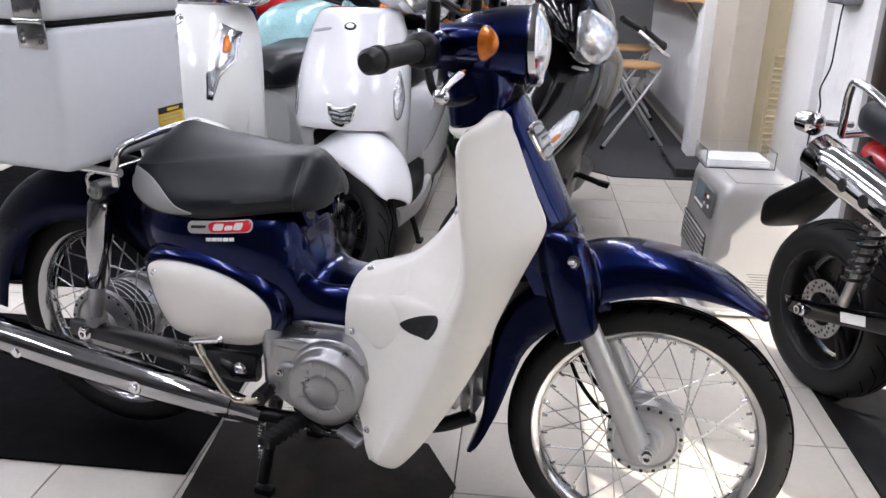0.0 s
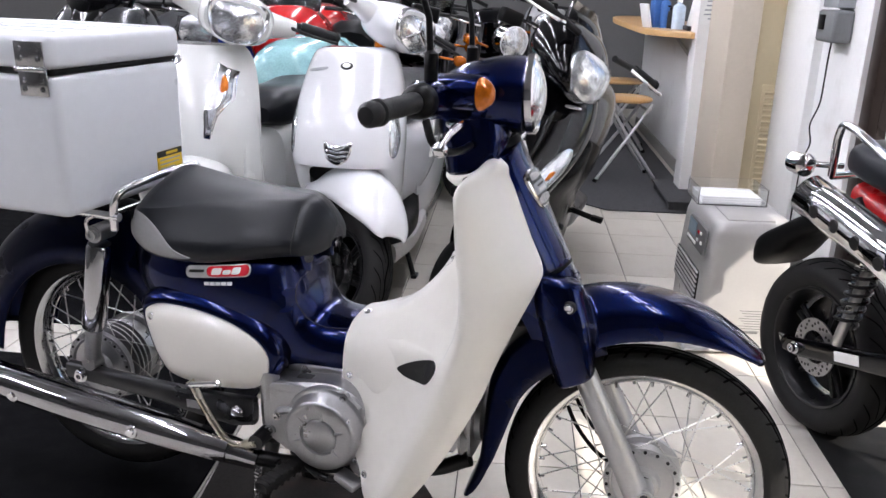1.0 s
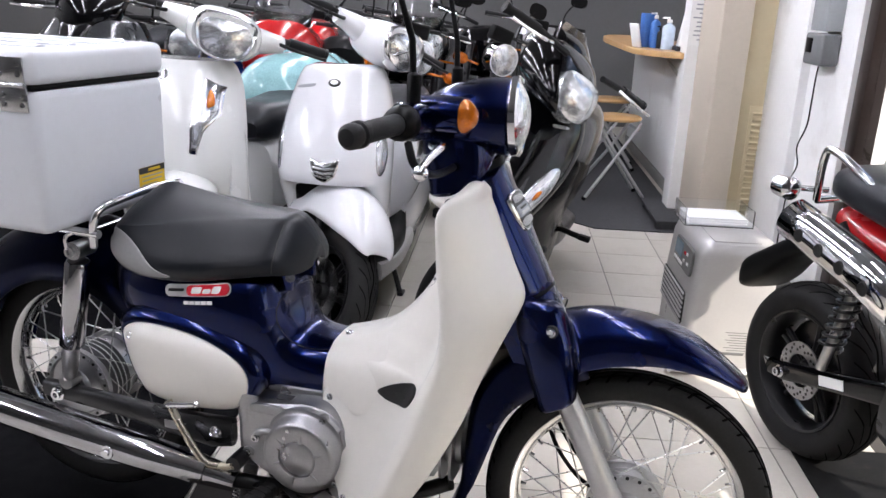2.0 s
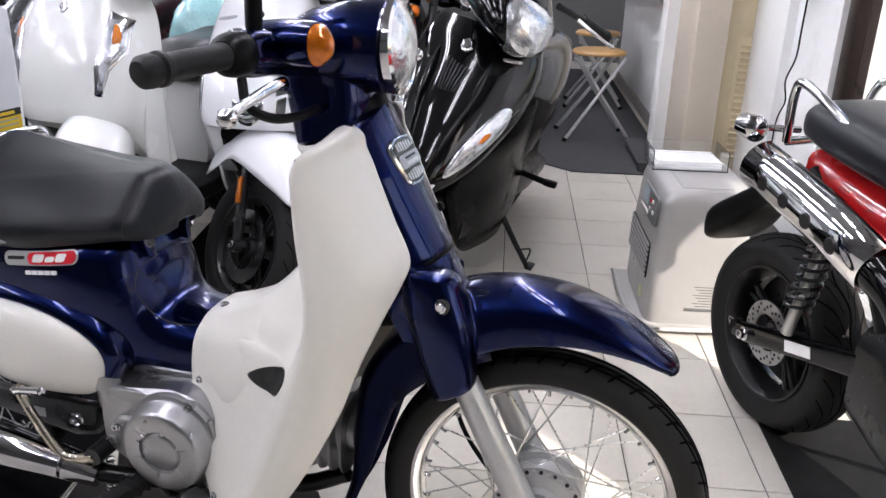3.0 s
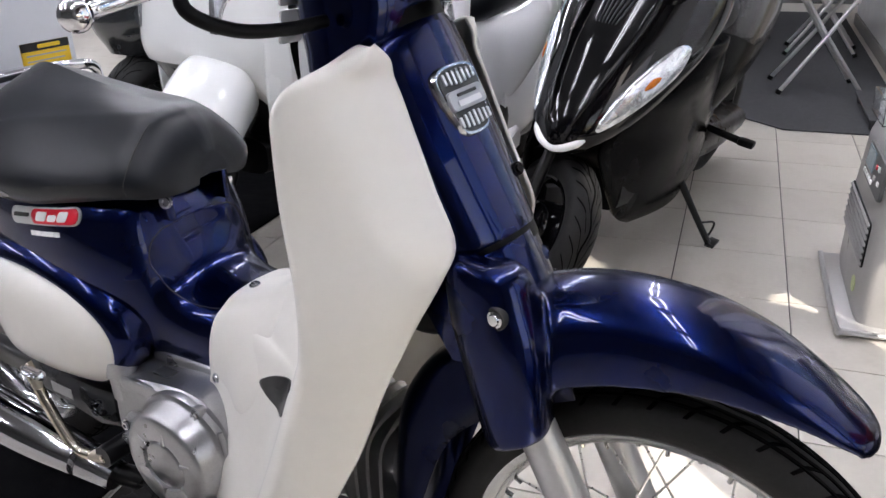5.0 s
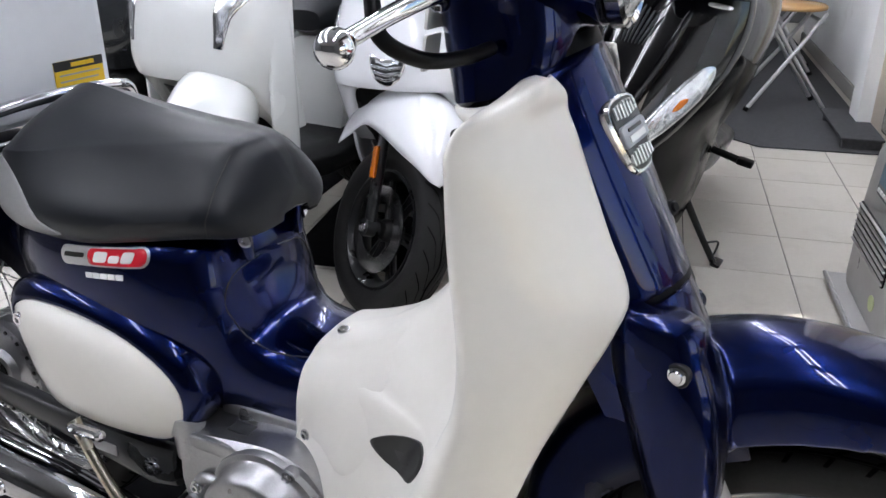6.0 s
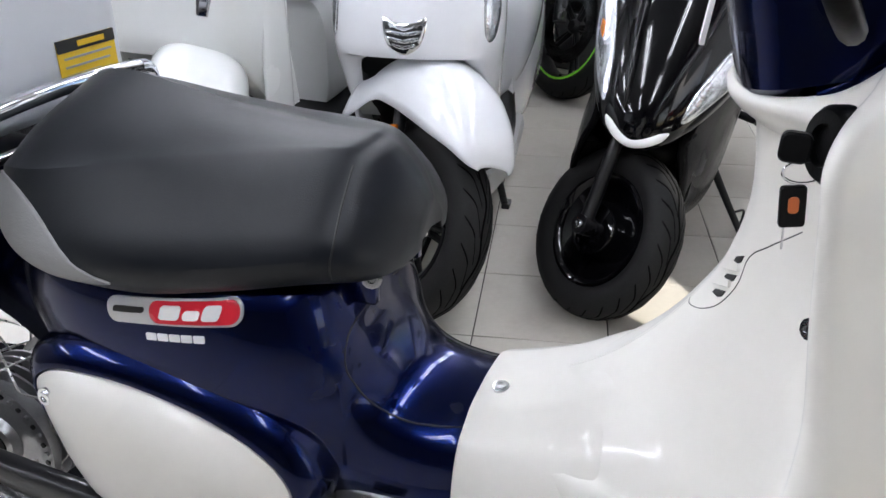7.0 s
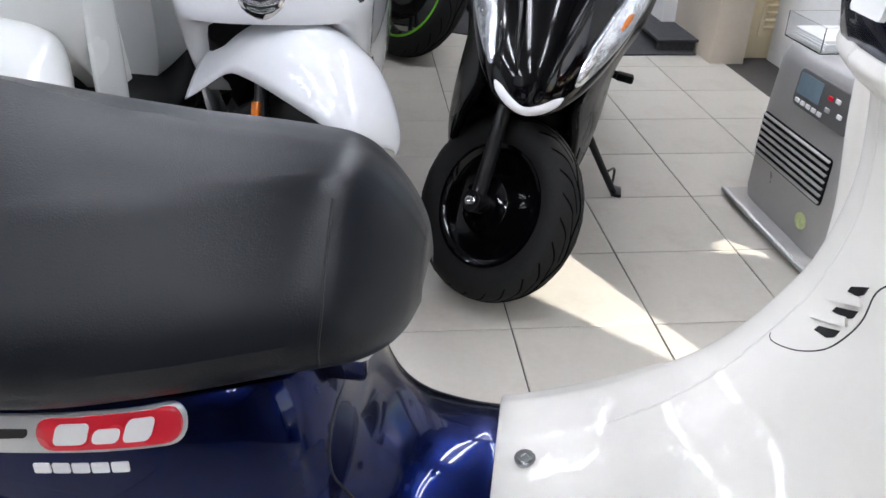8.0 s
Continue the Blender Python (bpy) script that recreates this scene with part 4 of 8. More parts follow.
def bar_side(mm):
    t = STEER @ mm
    bm = bm_new()
    rows = []
    for y, x, z, a, b in [(-0.06, -0.385, 0.965, 0.040, 0.038), (-0.10, -0.392, 0.968, 0.034, 0.034), (-0.15, -0.402, 0.971, 0.030, 0.030), (-0.188, -0.408, 0.973, 0.030, 0.031), (-0.200, -0.409, 0.973, 0.026, 0.026)]:
        rows.append([t @ Vector((x + cx * a, y, z + cz * b)) for cx, cz in (superellipse(2 * math.pi * k / 20, 3) for k in range(20))])
    add_loft(bm, rows)
    part("bar_cover", bm, NAVY, bike)
    bm = bm_new()
    add_tube(bm, [(-0.409, -0.198, 0.973), (-0.411, -0.215, 0.973), (-0.412, -0.228, 0.973), (-0.413, -0.236, 0.973)], [0.028, 0.0285, 0.026, 0.018], 20, 0, t)
    part("throttle_housing", bm, BLACK_PLASTIC, bike)
    bm = bm_new()
    prof = [(-0.228, 0.0175), (-0.24, 0.0165)]
    prof += [(-0.24 - 0.007 * k, 0.0160 + (0.0008 if k % 2 else 0)) for k in range(1, 13)]
    prof += [(-0.328, 0.017), (-0.330, 0.0205), (-0.336, 0.0205), (-0.338, 0.0165), (-0.344, 0.0165), (-0.346, 0.0195), (-0.358, 0.0185), (-0.364, 0.013), (-0.365, 0.005)]
    add_tube(bm, [(-0.413 + (y + 0.234) * 0.26, y, 0.973 + (y + 0.234) * 0.07) for y, _ in prof], [r for _, r in prof], 20, 0, t)
    part("grip", bm, GRIP, bike, "black ribbed rubber grip")
    bm = bm_new()
    add_tube(bm, [(-0.372, -0.155, 0.935), (-0.352, -0.200, 0.938), (-0.338, -0.240, 0.946), (-0.340, -0.300, 0.938), (-0.338, -0.355, 0.930), (-0.335, -0.378, 0.927)], [0.008, 0.0085, 0.0072, 0.0062, 0.0058, 0.007], 12, 30, t)
    bmesh.ops.create_uvsphere(bm, u_segments=14, v_segments=10, radius=0.0115, matrix=t @ Matrix.Translation((-0.334, -0.382, 0.927)))
    part("brake_lever", bm, CHROME, bike, "polished alloy brake lever")
    bm = bm_new()
    add_tube(bm, [(-0.395, -0.225, 0.945), (-0.380, -0.24, 0.915), (-0.365, -0.20, 0.895), (-0.355, -0.14, 0.890), (-0.35, -0.09, 0.892)], 0.0065, 10, 24, t)
    part("throttle_cable", bm, BLACK_PLASTIC, bike)
    bm = bm_new()
    add_tube(bm, [(-0.405, -0.165, 0.995), (-0.405, -0.165, 1.045), (-0.407, -0.166, 1.050), (-0.410, -0.168, 1.10), (-0.428, -0.185, 1.165), (-0.434, -0.192, 1.185)], [0.0115, 0.0115, 0.0058, 0.0055, 0.005, 0.005], 12, 0, t)
    add_pillow(bm, circle(0.060, 28), 0.016, t @ basis((-0.440, -0.195, 1.222), (0, -1, 0), (0.15, 0, 1)), 6, 2.0, back=0.004)
    part("mirror", bm, BLACK_PLASTIC, bike, "round black rear-view mirror on a stem")
    bm = bm_new()
    POD = t @ basis((-0.322, -0.152, 0.985), (0.43, 0.90, 0.0), (0, 0, 1))
    ring = [superellipse(2 * math.pi * k / 28, 2.3) for k in range(28)]
    add_loft(bm, [[POD @ Vector((a * w, b * h, d)) for a, b in ring] for w, h, d in ((0.040, 0.026, -0.095), (0.034, 0.030, -0.050), (0.026, 0.030, -0.014), (0.0225, 0.029, 0.0))])
    part("signal_pod", bm, NAVY, bike)
    bm = bm_new()
    add_pillow(bm, [(0.0205 * a, 0.0275 * b) for a, b in ring], 0.022, POD @ Matrix.Translation((0, 0, 0.0015)), 7, 2.2)
    part("turn_signal", bm, AMBER, bike, "amber turn signal lens")


both(bar_side)

# body under the seat, tunnel joint and seat
BODY = [
    # x, top z, top half width, widest z, widest half width, bottom half width, bottom z
    (-1.10, 0.640, 0.030, 0.620, 0.035, 0.030, 0.600), (-1.05, 0.652, 0.075, 0.600, 0.100, 0.090, 0.545), (-0.98, 0.656, 0.110, 0.575, 0.138, 0.120, 0.470), (-0.90, 0.656, 0.125, 0.565, 0.149, 0.125, 0.400),
    (-0.80, 0.652, 0.124, 0.560, 0.147, 0.116, 0.390), (-0.745, 0.648, 0.106, 0.550, 0.136, 0.106, 0.390), (-0.712, 0.640, 0.084, 0.535, 0.119, 0.100, 0.390), (-0.694, 0.610, 0.068, 0.515, 0.107, 0.098, 0.392),
    (-0.684, 0.566, 0.060, 0.500, 0.100, 0.096, 0.392), (-0.666, 0.534, 0.057, 0.486, 0.096, 0.094, 0.392), (-0.640, 0.519, 0.057, 0.476, 0.094, 0.093, 0.392), (-0.605, 0.513, 0.059, 0.470, 0.093, 0.092, 0.392),
    (-0.582, 0.513, 0.060, 0.470, 0.092, 0.090, 0.394), (-0.560, 0.507, 0.052, 0.465, 0.084, 0.084, 0.400)]


def body_ring(x, zt, wt, zm, wm, wl, zl):
    half = [Vector((x, 0, zl)), Vector((x, -wl * 0.7, zl)), Vector((x, -wl, zl + 0.012)), Vector((x, -(wl + wm) / 2 - 0.004, (zl + zm) / 2)), Vector((x, -wm, zm)), Vector((x, -(wt * 0.45 + wm * 0.55), zm * 0.4 + zt * 0.6)), Vector((x, -wt, zt - 0.010)), Vector((x, -wt * 0.72, zt)), Vector((x, 0, zt + 0.003))]
    half = chaikin(half, 2)
    return half + [MIRROR @ p for p in half[-2:0:-1]]


bm = bm_new()
rows = []
for x, zt, wt, zm, wm, wl, zl in BODY:
    rows.append(body_ring(x, zt, wt, zm, wm, wl, zl))
cols = [spline([r[k] for r in rows], 72) for k in range(len(rows[0]))]
add_loft(bm, [[c[i] for c in cols] for i in range(73)])
for _ in range(14):
    bmesh.ops.smooth_vert(bm, verts=bm.verts, factor=0.5, use_axis_x=False, use_axis_y=True, use_axis_z=True)
body_tree = tree_of(bm)
body = part("frame_body", bm, NAVY, bike, sharp=60)
for mm in (Matrix.Identity(4), MIRROR):
    seam_on("frame_seam", body_tree, mm @ basis((0, -0.6, 0), (1, 0, 0), (0, 0, 1)), [(-0.676, 0.640), (-0.688, 0.612), (-0.693, 0.580), (-0.688, 0.545), (-0.672, 0.518), (-0.645, 0.503), (-0.615, 0.500), (-0.586, 0.502)], 0.0010, body)
    bm = bm_new()
    add_box(bm, (-0.690, -0.050, 0.632), (0.034, 0.012, 0.050), 0.004, mm)
    bracket = part("seat_bracket", bm, NAVY, bike)
    bm = bm_new()
    add_bolt(bm, (-0.676, -0.056, 0.636), (0.4, -1, 0.2), 0.0065, 0.004, mm)
    part("bracket_bolt", bm, CHROME, bracket)
bm = bm_new()
rows = [body_ring(*q) for q in ((-0.5855, 0.5165, 0.064, 0.471, 0.0955, 0.100, 0.385), (-0.583, 0.5185, 0.064, 0.471, 0.0975, 0.101, 0.384), (-0.565, 0.5235, 0.064, 0.472, 0.102, 0.108, 0.384), (-0.54, 0.532, 0.063, 0.474, 0.110, 0.118, 0.385), (-0.50, 0.549, 0.062, 0.476, 0.122, 0.138, 0.388), (-0.455, 0.576, 0.058, 0.478, 0.132, 0.142, 0.395), (-0.43, 0.580, 0.045, 0.478, 0.12, 0.13, 0.405))]
cols = [spline([r[k] for r in rows], 40) for k in range(len(rows[0]))]
add_loft(bm, [[c[i] for c in cols] for i in range(41)])
part("tunnel_cover", bm, PEARL, bike, "cream plastic tunnel behind the leg shield", sharp=60)
for mm in (Matrix.Identity(4),):
    bm = bm_new()
    add_bolt(bm, (-0.563, -0.024, 0.5275), (-0.1, -0.15, 1), 0.0055, 0.003, mm)
    part("screw", bm, RIM_STEEL, bike)
SEAT = [
    # x, bottom z, bottom half width, crease half width, crease z, middle z
    (-1.074, 0.672, 0.050, 0.034, 0.690, 0.700), (-1.060, 0.654, 0.092, 0.070, 0.705, 0.727), (-1.025, 0.640, 0.126, 0.102, 0.716, 0.762), (-0.97, 0.626, 0.146, 0.108, 0.723, 0.786), (-0.87, 0.626, 0.150, 0.089, 0.737, 0.771),
    (-0.785, 0.638, 0.138, 0.067, 0.744, 0.759), (-0.72, 0.648, 0.120, 0.047, 0.748, 0.754), (-0.692, 0.650, 0.108, 0.037, 0.747, 0.752), (-0.674, 0.650, 0.098, 0.030, 0.738, 0.744), (-0.658, 0.650, 0.080, 0.024, 0.722, 0.728), (-0.647, 0.652, 0.056, 0.018, 0.706, 0.711), (-0.641, 0.657, 0.028, 0.012, 0.692, 0.696)]
bm = bm_new()
rows = []
for x, zb, wb, yc, zc, zt in SEAT:
    half = [Vector((x, 0, zb + 0.012)), Vector((x, -wb * 0.82, zb + 0.008)), Vector((x, -wb * 0.90, zb)), Vector((x, -wb * 0.965, zb * 0.93 + zc * 0.07)), Vector((x, -wb * 0.995, zb * 0.74 + zc * 0.26)), Vector((x, -(wb * 0.74 + yc * 0.26), zb * 0.47 + zc * 0.53)), Vector((x, -(wb * 0.30 + yc * 0.70), zb * 0.17 + zc * 0.83)),
            Vector((x, -yc - 0.003, zc - 0.003)), Vector((x, -yc + 0.003, zc)), Vector((x, -yc * 0.55, zt - (zt - zc) * 0.42)), Vector((x, 0, zt))]
    dense = [half[0]] + spline(half[1:8], 14) + spline(half[8:], 8)
    rows.append(dense + [MIRROR @ p for p in dense[-2:0:-1]])
cols = [spline([r[k] for r in rows], 66) for k in range(len(rows[0]))]
add_loft(bm, [[c[i] for c in cols] for i in range(67)])
seat_tree = tree_of(bm)
seat = part("seat", bm, SEAT_VINYL, bike, "black vinyl saddle with a raised rear edge", sharp=24)
for mm in (Matrix.Identity(4), MIRROR):
    seam_on("seat_seam", seat_tree, mm @ basis((0, -0.6, 0), (1, 0, 0), (0, 0, 1)), [(-0.692, 0.738), (-0.690, 0.712), (-0.688, 0.685), (-0.690, 0.655)], 0.0009, seat)


def seat_patch(mm):
    drape("side_panel", seat_tree, mm @ basis((0, -0.6, 0), (1, 0, 0), (0, 0, 1)), [(p.x, p.y) for p in closed_spline([(-1.052, 0.700, 0), (-1.015, 0.705, 0), (-0.97, 0.686, 0), (-0.92, 0.650, 0), (-0.885, 0.637, 0), (-0.95, 0.632, 0), (-1.01, 0.648, 0), (-1.048, 0.668, 0)], 36)], 0.0025, SEAT_GREY, seat, "light grey vinyl side panel")


both(seat_patch)


def side_cover(mm):
    cover = closed_spline([(-0.990, 0.512, 0), (-0.972, 0.532, 0), (-0.935, 0.538, 0), (-0.87, 0.533, 0), (-0.80, 0.515, 0), (-0.745, 0.485, 0), (-0.722, 0.452, 0), (-0.726, 0.412, 0), (-0.750, 0.385, 0), (-0.80, 0.375, 0), (-0.87, 0.374, 0), (-0.935, 0.385, 0), (-0.962, 0.415, 0), (-0.980, 0.46, 0)], 48)
    FL = mm @ basis((-0.85, -0.156, 0.46), (0.995, 0.045, 0), (0, 0.0, 1)) @ Matrix.Translation((0.85, -0.46, 0))
    band = []
    for i, p in enumerate(cover):
        d = cover[(i + 1) % len(cover)] - cover[i - 1]
        out = Vector((d.y, -d.x, 0)).normalized()
        out = out if out.dot(p - Vector((-0.86, 0.455, 0))) > 0 else -out
        wide = 0.006 + 0.020 * max(0.0, min(1.0, 0.35 + out.y + 0.5 * max(0.0, out.x)))
        band.append((p, out, wide))
    bm = bm_new()
    add_loft(bm, [[FL @ (p + out * wide * a + Vector((0, 0, h))) for p, out, wide in band] for a, h in ((1.12, -0.045), (1.06, -0.022), (0.98, -0.0165), (0.88, -0.012), (0.5, -0.0035), (0.22, 0.0005), (0.10, 0.0002), (0.05, -0.003), (-0.3, -0.006))])
    part("cover_rim", bm, NAVY, bike, "navy rim round the side cover", sharp=60)
    bm = bm_new()
    add_pillow(bm, [(p.x, p.y) for p in cover], 0.026, mm @ basis((-0.85, -0.156, 0.46), (0.995, 0.045, 0), (0, 0.0, 1)) @ Matrix.Translation((0.85, -0.46, 0)), 9, 4)
    part("side_cover", bm, CREAM, bike, "cream side cover with one screw")
    bm = bm_new()
    add_bolt(bm, (-0.968, -0.172, 0.511), (0, -1, 0.04), 0.007, 0.004, mm)
    part("cover_screw", bm, CHROME, bike)
    b = mm @ basis((-0.834, -0.6, 0.6130), (0.992, 0.0, 0.11), (0, 0, 1))
    badge = drape("badge", body_tree, b, rounded(0.136, 0.0235, 0.0105), 0.0030, SILVER_INK, bike, "silver and red oval side badge")
    drape("red_field", body_tree, b, [(p[0] + 0.0225, p[1]) for p in rounded(0.087, 0.0195, 0.0092)], 0.0040, RED_INK, badge)
    for x, y, w, h in ((0.0015, 0.0, 0.021, 0.0125), (0.0225, -0.0018, 0.0165, 0.0085), (0.0415, 0.0, 0.0165, 0.0125)):
        drape("lettering_bar", body_tree, b, [(x + p[0] + 0.35 * p[1], y + p[1]) for p in rounded(w, h, 0.0036)], 0.0048, WHITE_INK, badge)
    drape("lettering_bar", body_tree, b, [(p[0] - 0.043 + 0.35 * p[1], p[1] + 0.001) for p in rounded(0.034, 0.0055, 0.002)], 0.0040, BLACK_INK, badge)
    for k in range(5):
        drape("maker_bar", body_tree, b, [(p[0] - 0.0235 + 0.0124 * k, p[1] - 0.0235) for p in rounded(0.0110, 0.0070, 0.0012)], 0.0010, WHITE_INK, bike)


both(side_cover)

# engine
engine = part("engine", (lambda b: (add_hull(b, [(-0.757, 0.280, 0.385, 0.120, 6), (-0.742, 0.262, 0.400, 0.142, 6), (-0.68, 0.238, 0.410, 0.150, 6), (-0.60, 0.228, 0.412, 0.150, 6), (-0.545, 0.232, 0.395, 0.138, 6), (-0.510, 0.250, 0.360, 0.115, 5)], 24, 28), b)[1])(bm_new()), ALU, bike, "cast aluminium engine with round clutch cover")
CC = (-0.596, -0.146, 0.327)
bm = bm_new()
add_lathe(bm, [(0.0, -0.046), (0.030, -0.0455), (0.034, -0.0435), (0.0355, -0.0405), (0.0375, -0.0405), (0.039, -0.0455), (0.052, -0.0465), (0.066, -0.0455), (0.070, -0.0435), (0.0735, -0.0395), (0.0775, -0.014), (0.080, -0.011), (0.086, -0.009), (0.088, -0.004), (0.088, 0.02)], 52, Matrix.Translation(CC))
clutch = part("clutch_cover", bm, ALU, engine)
for k in range(6):
    a = radians(60 * k + 20)
    bm = bm_new()
    add_tube(bm, [(CC[0] + 0.037 * math.cos(a), CC[1] - 0.0445, CC[2] + 0.037 * math.sin(a)), (CC[0] + 0.055 * math.cos(a), CC[1] - 0.0455, CC[2] + 0.055 * math.sin(a))], [0.0042, 0.0018], 8)
    part("cover_rib", bm, ALU, engine)
for x, z in ((-0.722, 0.296), (-0.560, 0.398), (-0.533, 0.27), (-0.517, 0.325), (-0.640, 0.252)):
    bm = bm_new()
    add_tube(bm, [(x, -0.08, z), (x, -0.156, z)], 0.0115, 14)
    boss = part("bolt_boss", bm, ALU, engine)
    bm = bm_new()
    add_bolt(bm, (x, -0.156, z), (0, -1, 0), 0.0055, 0.005)
    part("case_bolt", bm, RIM_STEEL, engine)
bm = bm_new()
add_tube(bm, [(-0.730, -0.134, 0.360), (-0.732, -0.134, 0.394), (-0.732, -0.134, 0.396), (-0.733, -0.134, 0.420), (-0.733, -0.134, 0.423)], [0.019, 0.019, 0.0225, 0.0215, 0.016], 24)
part("oil_cap", bm, ALU, engine)
for k in range(9):
    x = -0.49 + 0.020 * k
    bm = bm_new()
    rows = [[Vector((x + dx, 0.075 * c[0], 0.325 + 0.068 * c[1] + 0.12 * dx)) for c in (superellipse(2 * math.pi * j / 24, 4) for j in range(24))] for dx in (-0.0025, 0.0025)]
    add_loft(bm, rows)
    part("fin", bm, ALU, engine)
bm = bm_new()
add_tube(bm, [(-0.52, 0, 0.325), (-0.315, 0, 0.330)], 0.052, 20)
part("cylinder", bm, ALU, engine, "finned aluminium cylinder")
bm = bm_new()
add_hull(bm, [(-0.56, 0.205, 0.30, 0.10, 3), (-0.62, 0.212, 0.29, 0.11, 3), (-0.68, 0.215, 0.29, 0.11, 3)], 8, 20)
add_tube(bm, [(-0.533, -0.100, 0.245), (-0.533, -0.135, 0.245)], [0.028, 0.024], 20)
part("sump", bm, ALU, engine)

case = closed_spline([(-0.735, 0.392, 0), (-0.700, 0.402, 0), (-0.64, 0.412, 0), (-0.595, 0.417, 0), (-0.556, 0.410, 0), (-0.528, 0.388, 0), (-0.506, 0.346, 0), (-0.503, 0.310, 0), (-0.516, 0.275, 0), (-0.546, 0.250, 0), (-0.60, 0.242, 0), (-0.667, 0.245, 0), (-0.725, 0.275, 0), (-0.742, 0.315, 0), (-0.742, 0.355, 0)], 60)
bm = bm_new()
add_plate(bm, [(p.x, p.y) for p in case], 0.060, XZ(-0.150), 0.007)
part("side_case", bm, ALU, engine, "cast crankcase cover")
for x0, x1, y, z, r in ((-0.718, -0.640, -0.1470, 0.4030, 0.0050), (-0.705, -0.565, -0.092, 0.4240, 0.0065)):
    bm = bm_new()
    add_hull(bm, [(x0, z - 0.016, z - 0.004, r * 0.6, 4, y), (x0 + 0.012, z - 0.018, z, r, 4, y), (x1 - 0.012, z - 0.018, z + 0.003, r, 4, y), (x1, z - 0.016, z - 0.002, r * 0.6, 4, y)], 12, 16)
    part("case_ledge", bm, ALU, engine)
bm = bm_new()
add_box(bm, (-0.655, -0.118, 0.4105), (0.034, 0.020, 0.003), 0.0008)
part("serial_pad", bm, GREY_PLASTIC, engine)
bm = bm_new()
add_tube(bm, [(-0.655, -0.158, 0.353), (-0.690, -0.157, 0.350), (-0.702, -0.156, 0.338)], [0.006, 0.0075, 0.008], 12, 8)
part("case_lug", bm, ALU, engine)
bm = bm_new()
add_bolt(bm, (-0.700, -0.163, 0.337), (0, -1, 0), 0.0060, 0.006)
part("case_bolt", bm, RIM_STEEL, engine)
for x, z, dx, dz in ((-0.516, 0.352, -0.008, 0.030), (-0.512, 0.288, 0.012, 0.028)):
    bm = bm_new()
    add_tube(bm, [(x, -0.153, z), (x + dx, -0.152, z + dz)], [0.0045, 0.004], 10)
    part("case_rib", bm, ALU, engine)
bm = bm_new()
add_tube(bm, [(-0.520, -0.112, 0.290), (-0.520, -0.150, 0.290), (-0.520, -0.153, 0.290)], [0.030, 0.028, 0.022], 24)
part("drain_cover", bm, ALU, engine)

# exhaust, kick starter, pegs, stand, pedal
bm = bm_new()
MUF = [(-0.740, -0.172, 0.236), (-0.80, -0.180, 0.250), (-0.90, -0.192, 0.268), (-1.05, -0.205, 0.292), (-1.20, -0.215, 0.315), (-1.40, -0.225, 0.342), (-1.48, -0.228, 0.353)]
add_tube(bm, MUF, [0.022, 0.028, 0.034, 0.037, 0.037, 0.036, 0.026], 26, 40)
muffler = part("muffler", bm, DIMMED_CHROME, bike, "chromed exhaust silencer with heat shield")
bm = bm_new()
add_tube(bm, [(p[0] * 0.995, p[1] - 0.011, p[2] + 0.007) for p in MUF[1:6]], [0.024, 0.032, 0.035, 0.035, 0.030], 26, 34)
part("heat_shield", bm, DIMMED_CHROME, muffler)
for x, y, z in ((-0.985, -0.246, 0.287), (-1.26, -0.262, 0.325)):
    bm = bm_new()
    add_lathe(bm, [(0.0, -0.004), (0.007, -0.004), (0.008, 0.0), (0.014, 0.0), (0.016, 0.006)], 20, Matrix.Translation((x, y, z)))
    part("shield_bolt", bm, CHROME, muffler)
bm = bm_new()
add_tube(bm, [(-0.755, -0.168, 0.235), (-0.66, -0.12, 0.21), (-0.55, -0.06, 0.195), (-0.42, -0.03, 0.20), (-0.34, -0.02, 0.235)], 0.016, 14, 24)
part("exhaust_pipe", bm, BLACK_METAL, muffler)
bm = bm_new()
add_tube(bm, [(-0.735, -0.145, 0.284), (-0.735, -0.190, 0.284)], 0.016, 16)
kick = part("kick_starter", bm, BLACK_METAL, bike, "plated kick starter lever")
bm = bm_new()
add_tube(bm, [(-0.735, -0.184, 0.281), (-0.768, -0.186, 0.272), (-0.800, -0.192, 0.280), (-0.840, -0.192, 0.335), (-0.868, -0.190, 0.382), (-0.876, -0.19, 0.395)], [0.009, 0.0085, 0.0085, 0.008, 0.008, 0.009], 12, 30)
part("arm", bm, material("stained plated steel", (0.60, 0.55, 0.45), 0.25, 1.0, vary=0.1, scale=20, dirt=((0.35, 0.22, 0.08), 0.55, 0.75, 16)), kick)
bm = bm_new()
pr = [(0, 0.006), (0.008, 0.0075)] + [(0.008 + 0.0055 * k, 0.0075 if k % 2 else 0.0058) for k in range(1, 13)] + [(0.080, 0.0072), (0.083, 0.003)]
add_tube(bm, [Vector((-0.876, -0.195, 0.388)).lerp(Vector((-0.788, -0.218, 0.418)), s / 0.083) for s, _ in pr], [r for _, r in pr], 12)
part("pedal", bm, CHROME, kick)


